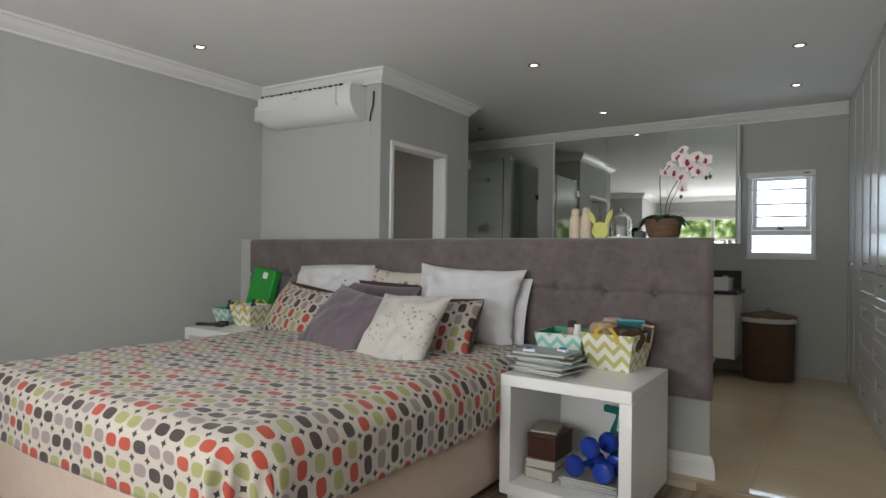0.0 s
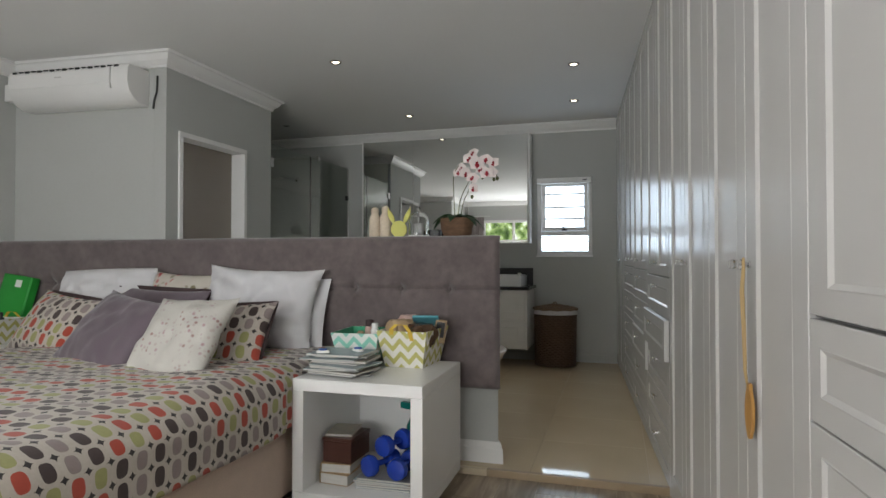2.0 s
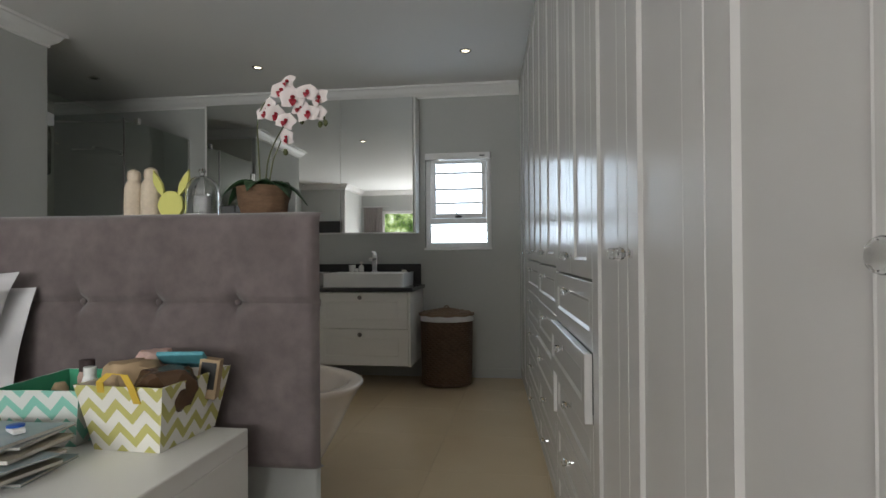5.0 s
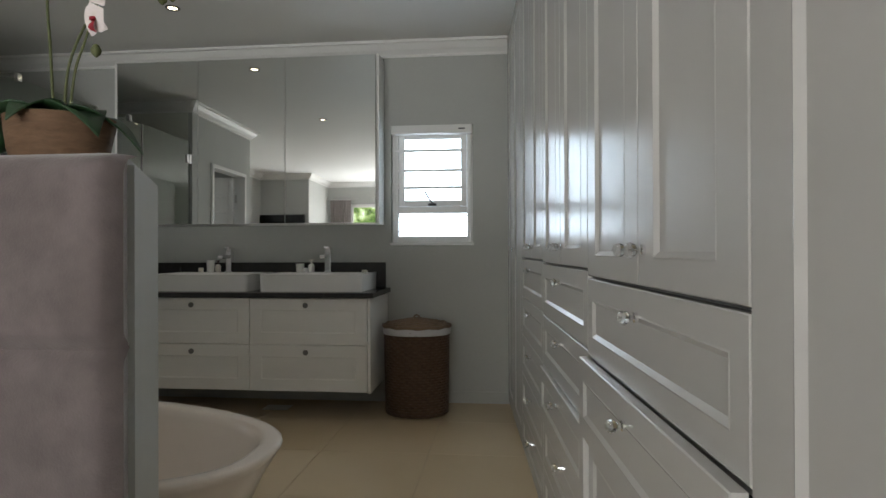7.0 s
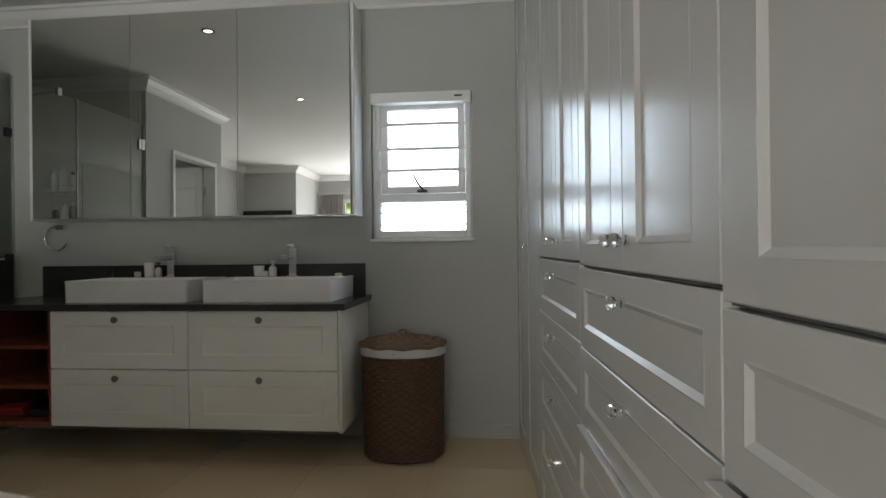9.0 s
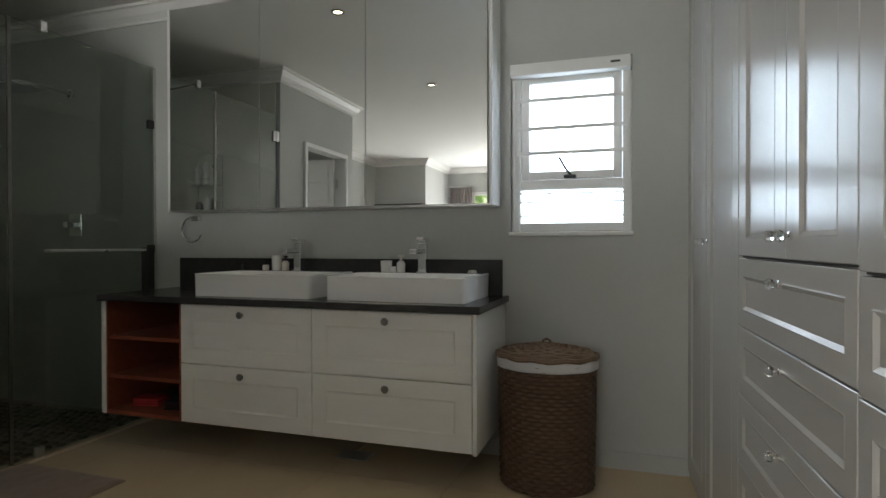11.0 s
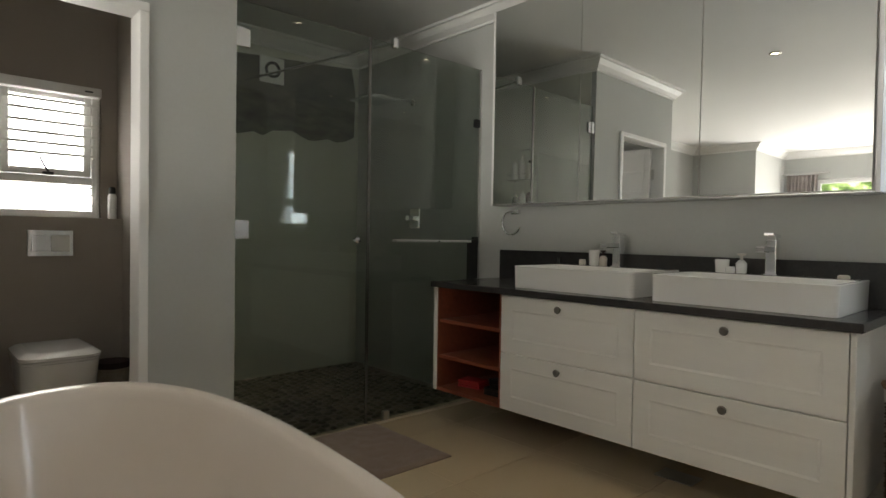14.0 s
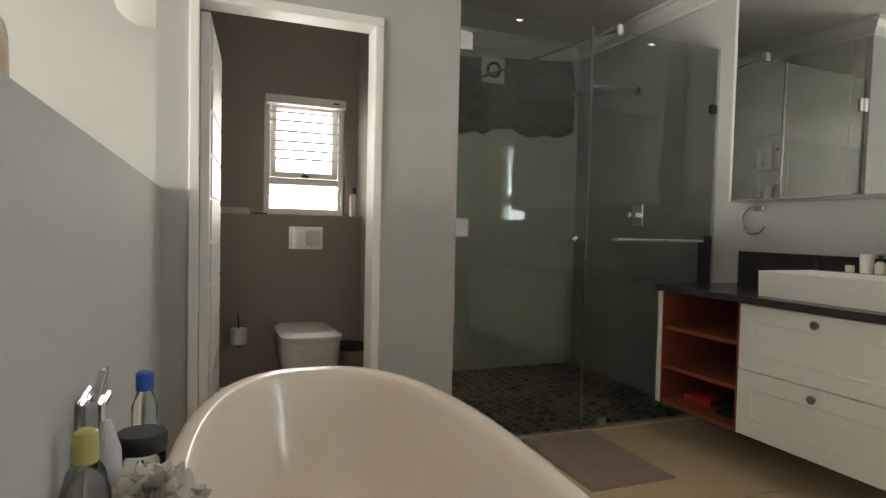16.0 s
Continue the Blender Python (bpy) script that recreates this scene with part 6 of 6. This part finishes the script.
# ---- on the ledge ----
LZ = 1.2555
DOLL = mat("cream_cloth_figure", (0.62, 0.52, 0.40), 0.9, vary=0.15, scale=12, fine=0.15, fine_scale=60, bump=0.3)
for x, s in ((0.418, 1.0), (0.490, 1.03)):
    bm = bmesh.new()
    lathe(bm, [(0.033, 0), (0.036, 0.01), (0.036, 0.06), (0.035, 0.115), (0.031, 0.135), (0.024, 0.145), (0.022, 0.150), (0.026, 0.165), (0.022, 0.183), (0.010, 0.192)], 22)
    for v in bm.verts:
        v.co *= 1.0 if v.co.z < 0 else s
    solo("figurine", bm, DOLL, "plain cream ornament with round top on the half wall", "ornament", m=Matrix.Translation((x, 3.985, LZ)), soft=True)
YELB = mat("yellow_felt", (0.62, 0.60, 0.18), 0.85, vary=0.08)
bm = bmesh.new()
prism(bm, [(0.05 * math.cos(radians(a)) * (1.0 if a < 180 else 1.05), 0.052 + 0.052 * math.sin(radians(a))) for a in range(0, 360, 15)], -0.008, 0.008)
for s in (-1, 1):
    prism(bm, [(s * (0.032 + 0.042 * k) + 0.017 * math.sin(math.pi * min(1, k * 1.05)) * 1, 0.08 + 0.105 * k) for k in (0, 0.25, 0.5, 0.75, 0.95, 1.0)] +
          [(s * (0.032 + 0.042 * k) - 0.017 * math.sin(math.pi * min(1, k * 1.05)), 0.08 + 0.105 * k) for k in (0.95, 0.75, 0.5, 0.25)], -0.0065, 0.0065)
for v in bm.verts:
    v.co = (v.co.x, v.co.z, v.co.y)
solo("rabbit_ornament", bm, YELB, "flat yellow ornament with two tall ears", "ornament", m=Matrix.Translation((0.585, 3.97, LZ)))
cl = thing("glass_cloche", "glass cloche with white ornament under it", "cloche", Matrix.Translation((0.712, 3.97, LZ)))
bm = bmesh.new()
lathe(bm, [(0.058, 0.012), (0.058, 0.10), (0.052, 0.125), (0.035, 0.145), (0.012, 0.155), (0.012, 0.158), (0.036, 0.149), (0.055, 0.127), (0.061, 0.10), (0.061, 0.012)], 28, closed_bottom=False, closed_top=False)
part("dome", bm, GLASS, cl, soft=True)
bm = bmesh.new()
lathe(bm, [(0.009, 0.156), (0.008, 0.165), (0.014, 0.175), (0.010, 0.186)], 16)
part("dome_knob", bm, GLASS, cl, soft=True)
bm = bmesh.new()
lathe(bm, [(0.068, 0), (0.07, 0.006), (0.066, 0.0115)], 28)
part("plate", bm, NSWHITE, cl, soft=True)
ob = part("ornament", boxed(-0.03, 0.03, -0.02, 0.02, 0.0118, 0.085, 0.015, 3), LINEN, cl, soft=True)
solo("black_box", boxed(-0.03, 0.03, -0.03, 0.03, 0, 0.045, 0.004), BLACKM, "small black box on the half wall", "box", m=Matrix.Translation((0.815, 4.0, LZ)))

# orchid
BASKET = mat("rough_bark_bowl", (0.16, 0.09, 0.05), 0.8, vary=0.5, scale=14, fine=0.3, fine_scale=40, bump=0.8, bump_scale=40, stretch=(1, 1, 3))
LEAF = mat("orchid_leaf", (0.02, 0.055, 0.02), 0.4, vary=0.3, scale=10)
STEMG = mat("orchid_stem", (0.10, 0.11, 0.04), 0.6, vary=0.3)
PETAL = mat("white_petal", (0.78, 0.70, 0.68), 0.6, vary=0.1, scale=30)
PETALC = mat("crimson_lip", (0.33, 0.015, 0.03), 0.5, vary=0.2)
orc = thing("orchid", "white and crimson orchid in a rough bark bowl", "orchid", Matrix.Translation((0.952, 3.985, LZ)))
bm = bmesh.new()
lathe(bm, [(0.07, 0), (0.084, 0.015), (0.095, 0.05), (0.101, 0.085), (0.103, 0.112), (0.093, 0.114), (0.084, 0.09)], 28, sx=1.0, sy=0.85)
for v in bm.verts:
    v.co += Vector((noise.noise(v.co * 25), noise.noise(v.co * 25 + Vector((9, 0, 0))), 0)) * 0.006
part("bowl", bm, BASKET, orc, soft=True)
SOIL = mat("bark_chips", (0.05, 0.03, 0.02), 0.95, vary=0.5, scale=40, bump=1)
bm = bmesh.new()
lathe(bm, [(0.082, 0.094), (0.05, 0.106), (0.01, 0.11)], 20, sx=1, sy=0.85)
part("bark", bm, SOIL, orc, soft=True)


def leaf(ang, length, width, droop):
    bm = bmesh.new()
    n = 10
    L_, R_, M_ = [], [], []
    for i in range(n + 1):
        t = i / n
        w = width * math.sin(math.pi * min(1, 0.08 + 0.92 * t) ** 0.8) * (1 if t < 1 else 0)
        z = 0.02 + 0.05 * math.sin(t * 2.2) - droop * t * t
        x = length * t
        M_.append(bm.verts.new((x, 0, z - 0.012 * math.sin(math.pi * t))))
        L_.append(bm.verts.new((x, w, z)))
        R_.append(bm.verts.new((x, -w, z)))
    for i in range(n):
        bm.faces.new((M_[i], M_[i + 1], L_[i + 1], L_[i]))
        bm.faces.new((R_[i], R_[i + 1], M_[i + 1], M_[i]))
    ob = part("leaf", bm, LEAF, orc, soft=True, at=pose(0, 0, 0.088, 0, 0, ang))
    sm = ob.modifiers.new("thick", "SOLIDIFY")
    sm.thickness = 0.003


for a, le, wi, dr_ in ((8, 0.165, 0.036, 0.085), (-28, 0.155, 0.034, 0.07), (172, 0.16, 0.034, 0.085), (205, 0.15, 0.033, 0.06), (80, 0.11, 0.03, 0.04), (265, 0.12, 0.03, 0.05)):
    leaf(a, le * 1.0, wi * 1.6, dr_ * 1.25)


def spike(points, r=0.0032):
    bm = bmesh.new()
    P_ = [Vector(p) for p in points]
    out = []
    for i in range(len(P_) - 1):
        p0, p1, p2, p3 = P_[max(i - 1, 0)], P_[i], P_[i + 1], P_[min(i + 2, len(P_) - 1)]
        for k in range(6):
            t = k / 6
            out.append(0.5 * ((2 * p1) + (p2 - p0) * t + (2 * p0 - 5 * p1 + 4 * p2 - p3) * t * t + (3 * p1 - p0 - 3 * p2 + p3) * t ** 3))
    out.append(P_[-1])
    tube(bm, out, r, 7, r * 0.55)
    part("stem", bm, STEMG, orc, soft=True)


spike([(-0.01, 0, 0.07), (-0.02, 0.0, 0.25), (-0.015, -0.01, 0.38), (0.05, -0.02, 0.46), (0.12, -0.02, 0.475), (0.18, -0.02, 0.43)])
spike([(0.0, 0.01, 0.07), (0.02, 0.0, 0.22), (0.08, 0.0, 0.34), (0.14, -0.01, 0.40), (0.21, -0.02, 0.37)])
spike([(0.015, 0.0, 0.07), (0.04, -0.01, 0.2), (0.07, -0.02, 0.26), (0.10, -0.03, 0.33)])


def petal_mesh(bm, ang, ln, wd, cup):
    n = 7
    rot = Matrix.Rotation(ang, 3, "Y")
    prev = None
    for i in range(n + 1):
        t = i / n
        w = wd * math.sin(math.pi * (0.06 + 0.94 * t) ** 0.75) if t < 1 else 0.002
        row = [bm.verts.new(rot @ Vector((s * w, -cup * t * (1 - t) * 2 - 0.004 * abs(s), ln * t))) for s in (-1, -0.5, 0, 0.5, 1)]
        if prev:
            for k in range(4):
                bm.faces.new((prev[k], prev[k + 1], row[k + 1], row[k]))
        prev = row


def blossom(at, size, yaw, pitch, roll=0):
    bm = bmesh.new()
    for ang in (0, 125, -125):
        petal_mesh(bm, radians(ang), 0.95, 0.40, 0.18)
    for ang in (68, -68):
        petal_mesh(bm, radians(ang), 0.96, 0.66, 0.22)
    fl = part("blossom", bm, PETAL, orc, "white orchid blossom", soft=True, at=pose(*at, pitch, roll, yaw) @ Matrix.Diagonal((1.22 * size, 1.22 * size, 1.22 * size, 1)))
    bm = bmesh.new()
    petal_mesh(bm, radians(180), 0.55, 0.26, 0.4)
    lathe(bm, [(0.06, 0), (0.17, 0.08), (0.13, 0.20), (0.05, 0.22)], 10)
    for v in bm.verts:
        v.co.y -= 0.14
    part("lip", bm, PETALC, fl, "crimson lip", soft=True)


rng = random.Random(21)
for x, y, z, s in ((0.005, -0.02, 0.425, 0.032), (0.055, -0.03, 0.475, 0.040), (0.10, -0.035, 0.445, 0.044), (0.075, -0.02, 0.51, 0.034), (0.155, -0.03, 0.465, 0.038), (0.20, -0.02, 0.445, 0.036),
                   (0.03, -0.03, 0.39, 0.036), (0.16, -0.035, 0.385, 0.04), (0.075, -0.04, 0.36, 0.036), (0.19, -0.02, 0.39, 0.034), (0.085, -0.05, 0.30, 0.032), (-0.02, -0.01, 0.40, 0.03), (0.125, -0.02, 0.41, 0.036)):
    blossom((x + 0.03, y, z - 0.015), s, rng.uniform(-35, 35), rng.uniform(-25, 20), rng.uniform(-20, 20))
for x, y, z in ((0.24, -0.02, 0.36), (0.25, -0.02, 0.34), (0.23, -0.02, 0.335), (0.10, -0.03, 0.235), (0.16, -0.02, 0.35)):
    bm = bmesh.new()
    lathe(bm, [(0.002, -0.012), (0.008, -0.006), (0.010, 0.002), (0.005, 0.012)], 10, at=(x, y, z))
    part("bud", bm, STEMG, orc, soft=True)

# wooden paddle hanging from a wardrobe knob
PADW = mat("honey_wood", (0.42, 0.22, 0.06), 0.45, vary=0.2, scale=10, stretch=(3, 3, 0.6))
CORD = mat("tan_cord", (0.42, 0.29, 0.13), 0.8, vary=0.2)
hp = thing("hanging_ornament", "leaf-shaped wooden ornament hanging on cords from a knob", "ornament", Matrix.Translation((0.004, -0.036, 0)) @ WARD @ Matrix.Translation((4.900, -0.03, 0.012)))
bm = bmesh.new()
for s in (-1, 1):
    tube(bm, [(0.004 * s, 0.0, 1.088), (0.009 * s, -0.004, 1.03), (0.008 * s, 0.0, 0.93), (0.004 * s, 0.002, 0.83), (0.0, 0.006, 0.80)], 0.0032)
tube(bm, [(-0.004, 0.0, 1.088), (0.0, 0.0, 1.113), (0.004, 0.0, 1.088)], 0.0032)
part("cord", bm, CORD, hp)
bm = bmesh.new()
prof = [(0.010, 0.80), (0.013, 0.785), (0.024, 0.765), (0.031, 0.74), (0.031, 0.715), (0.024, 0.69), (0.012, 0.67), (0.004, 0.662)]
prism(bm, [(w, z) for w, z in prof] + [(-w, z) for w, z in prof[::-1]], -0.004, 0.004)
for v in bm.verts:
    v.co = (v.co.x, v.co.z + 0.012, v.co.y)
part("leaf", bm, PADW, hp)

# ---- floors: laminate boards in the bedroom, glossy cream tiles in the bathroom ----
THR = 3.695
bm = bmesh.new()
box(bm, -3.0, 3.2, BACK_Y - T, THR - 0.03, -0.12, FLOOR_B - 0.004)
box(bm, -3.1, 3.2, THR - 0.03, FAR_Y + T, -0.12, -0.004)
floor = solo("floor", bm, GROUT, "floor slab under boards and tiles", "floor", "structure")


def piece_mat(name, build):
    m = bpy.data.materials.new(name)
    m.use_nodes = True
    n, l = m.node_tree.nodes, m.node_tree.links
    build(n, l, n["Principled BSDF"], n.new("ShaderNodeTexCoord"), n.new("ShaderNodeObjectInfo"))
    return m


def wood_nodes(n, l, b, tc, oi):
    add = n.new("ShaderNodeVectorMath")
    add.operation = "MULTIPLY_ADD"
    add.inputs[1].default_value = (9, 1.1, 9)
    cmb = n.new("ShaderNodeCombineXYZ")
    mul = n.new("ShaderNodeMath")
    mul.operation = "MULTIPLY"
    mul.inputs[1].default_value = 40
    l.new(oi.outputs["Random"], mul.inputs[0])
    l.new(mul.outputs[0], cmb.inputs[0])
    l.new(mul.outputs[0], cmb.inputs[1])
    l.new(tc.outputs["Object"], add.inputs[0])
    l.new(cmb.outputs[0], add.inputs[2])
    wv = n.new("ShaderNodeTexNoise")
    wv.inputs["Scale"].default_value, wv.inputs["Detail"].default_value, wv.inputs["Distortion"].default_value = 2.2, 6, 1.2
    l.new(add.outputs[0], wv.inputs["Vector"])
    cr = n.new("ShaderNodeValToRGB")
    cr.color_ramp.elements[0].position, cr.color_ramp.elements[0].color = 0.34, (0.17, 0.125, 0.085, 1)
    cr.color_ramp.elements[1].position, cr.color_ramp.elements[1].color = 0.66, (0.36, 0.28, 0.20, 1)
    l.new(wv.outputs["Fac"], cr.inputs["Fac"])
    hs = n.new("ShaderNodeHueSaturation")
    mr = n.new("ShaderNodeMapRange")
    mr.inputs["To Min"].default_value, mr.inputs["To Max"].default_value = 0.82, 1.15
    l.new(oi.outputs["Random"], mr.inputs["Value"])
    l.new(mr.outputs[0], hs.inputs["Value"])
    l.new(cr.outputs["Color"], hs.inputs["Color"])
    l.new(hs.outputs[0], b.inputs["Base Color"])
    b.inputs["Roughness"].default_value = 0.28
    bp = n.new("ShaderNodeBump")
    bp.inputs["Strength"].default_value, bp.inputs["Distance"].default_value = 0.15, 0.002
    l.new(wv.outputs["Fac"], bp.inputs["Height"])
    l.new(bp.outputs[0], b.inputs["Normal"])


def tile_nodes(n, l, b, tc, oi):
    no = n.new("ShaderNodeTexNoise")
    no.inputs["Scale"].default_value, no.inputs["Detail"].default_value = 2.5, 5
    l.new(tc.outputs["Object"], no.inputs["Vector"])
    mx = n.new("ShaderNodeMix")
    mx.data_type = "RGBA"
    mx.inputs[6].default_value, mx.inputs[7].default_value = (0.65, 0.53, 0.365, 1), (0.56, 0.45, 0.305, 1)
    l.new(no.outputs["Fac"], mx.inputs[0])
    hs = n.new("ShaderNodeHueSaturation")
    mr = n.new("ShaderNodeMapRange")
    mr.inputs["To Min"].default_value, mr.inputs["To Max"].default_value = 0.965, 1.03
    l.new(oi.outputs["Random"], mr.inputs["Value"])
    l.new(mr.outputs[0], hs.inputs["Value"])
    l.new(mx.outputs[2], hs.inputs["Color"])
    l.new(hs.outputs[0], b.inputs["Base Color"])
    b.inputs["Roughness"].default_value = 0.045
    b.inputs["Specular IOR Level"].default_value = 0.5
    f = n.new("ShaderNodeTexNoise")
    f.inputs["Scale"].default_value = 5
    l.new(tc.outputs["Object"], f.inputs["Vector"])
    bp = n.new("ShaderNodeBump")
    bp.inputs["Strength"].default_value, bp.inputs["Distance"].default_value = 0.02, 0.002
    l.new(f.outputs["Fac"], bp.inputs["Height"])
    l.new(bp.outputs[0], b.inputs["Normal"])


WOOD = piece_mat("laminate_board", wood_nodes)
TILE = piece_mat("glossy_cream_tile", tile_nodes)


def slab_mesh(name, w, d, h, material, bev):
    bm = boxed(0, w, 0, d, -h, 0)
    bmesh.ops.bevel(bm, geom=[e for e in bm.edges if all(v.co.z > -1e-6 for v in e.verts)], offset=bev, segments=1, affect="EDGES")
    bmesh.ops.recalc_face_normals(bm, faces=bm.faces[:])
    me = bpy.data.meshes.new(name)
    bm.to_mesh(me)
    bm.free()
    me.materials.append(material)
    return me


def lay(name, me, x, y, z, parent):
    ob = new(name, me)
    ob.parent = parent
    ob.matrix_basis = Matrix.Translation((x, y, z))


PW, PL = 0.192, 1.285
boards = {}
rng = random.Random(7)
i = 0
x = -2.74
while x < 2.7:
    y = BACK_Y - rng.uniform(0.0, 1.2)
    while y < THR - 0.03:
        y0, y1 = max(y, BACK_Y), min(y + PL, THR - 0.032)
        if y1 - y0 > 0.03:
            key = round(y1 - y0, 3)
            if key not in boards:
                boards[key] = slab_mesh("board", PW - 0.0015, key - 0.0015, 0.0035, WOOD, 0.0012)
            lay("board", boards[key], x, y0, FLOOR_B, floor)
        y += PL
    x += PW
tiles = {}
TS = 0.6
xs = [1.43 + TS * k for k in range(-7, 2)]
ys = [4.86 + TS * k for k in range(-2, 5)]
for xa in xs:
    for ya in ys:
        x0, x1, y0, y1 = max(xa, -1.27), min(xa + TS, 2.6), max(ya, THR), min(ya + TS, FAR_Y)
        if x1 - x0 < 0.02 or y1 - y0 < 0.02:
            continue
        key = (round(x1 - x0, 3), round(y1 - y0, 3))
        if key not in tiles:
            tiles[key] = slab_mesh("tile", key[0] - 0.002, key[1] - 0.002, 0.0035, TILE, 0.0008)
        lay("tile", tiles[key], x0, y0, 0.0, floor)
EDGEM = mat("threshold_wood", (0.34, 0.25, 0.16), 0.4, vary=0.3, scale=8, stretch=(1, 8, 1))
solo("trim_threshold", boxed(1.20, 2.3, THR - 0.032, THR - 0.001, FLOOR_B - 0.003, 0.002, 0.004, 2), EDGEM, "narrow wooden threshold strip between boards and tiles", "threshold", "structure")
solo("floor_shower", boxed(-2.75, -1.29, 5.425, FAR_Y, -0.003, 0.003), PEBBLE, "dark pebble shower floor", "shower floor", "structure")
solo("floor_toilet", boxed(-2.93, -1.272, AC_Y + 0.11, 5.32, -0.0035, -0.0005), TILE, "cream tiled toilet floor", "floor", "structure")

# rounded stones set in the shower floor
STONES = piece_mat("shower_pebbles", lambda n, l, b, tc, oi: None)
sn, sl = STONES.node_tree.nodes, STONES.node_tree.links
geo, ramp_ = sn.new("ShaderNodeNewGeometry"), sn.new("ShaderNodeValToRGB")
ramp_.color_ramp.elements[0].color, ramp_.color_ramp.elements[1].color = (0.06, 0.052, 0.043, 1), (0.24, 0.215, 0.18, 1)
sl.new(geo.outputs["Random Per Island"], ramp_.inputs["Fac"])
sl.new(ramp_.outputs["Color"], sn["Principled BSDF"].inputs["Base Color"])
sn["Principled BSDF"].inputs["Roughness"].default_value = 0.4
verts, faces = [], []
rng = random.Random(31)
for i in range(22):
    for k in range(26):
        cx, cy = -2.70 + 0.0625 * (i + 0.5 * (k % 2)) + rng.uniform(-0.008, 0.008), 5.475 + 0.0625 * k + rng.uniform(-0.008, 0.008)
        if cx > -1.335:
            continue
        a0, rx_, ry_ = rng.uniform(0, math.pi), rng.uniform(0.026, 0.034), rng.uniform(0.020, 0.028)
        base = len(verts)
        for f_, z_ in ((1.0, 0.003), (0.86, 0.010), (0.45, 0.014)):
            for q in range(9):
                a = 2 * math.pi * q / 9
                u_, v_ = rx_ * f_ * math.cos(a), ry_ * f_ * math.sin(a)
                verts.append((cx + u_ * math.cos(a0) - v_ * math.sin(a0), cy + u_ * math.sin(a0) + v_ * math.cos(a0), z_))
        for r_ in range(2):
            for q in range(9):
                p = base + 9 * r_ + q
                w_ = base + 9 * r_ + (q + 1) % 9
                faces.append((p, w_, w_ + 9, p + 9))
        faces.append(tuple(base + 18 + q for q in range(9)))
me = bpy.data.meshes.new("pebbles")
me.from_pydata(verts, [], faces)
me.materials.append(STONES)
smooth(me, 50)
tagged(new("pebbles", me), "mixed dark and pale pebbles set in the shower floor", "pebbles", kind="stuff")
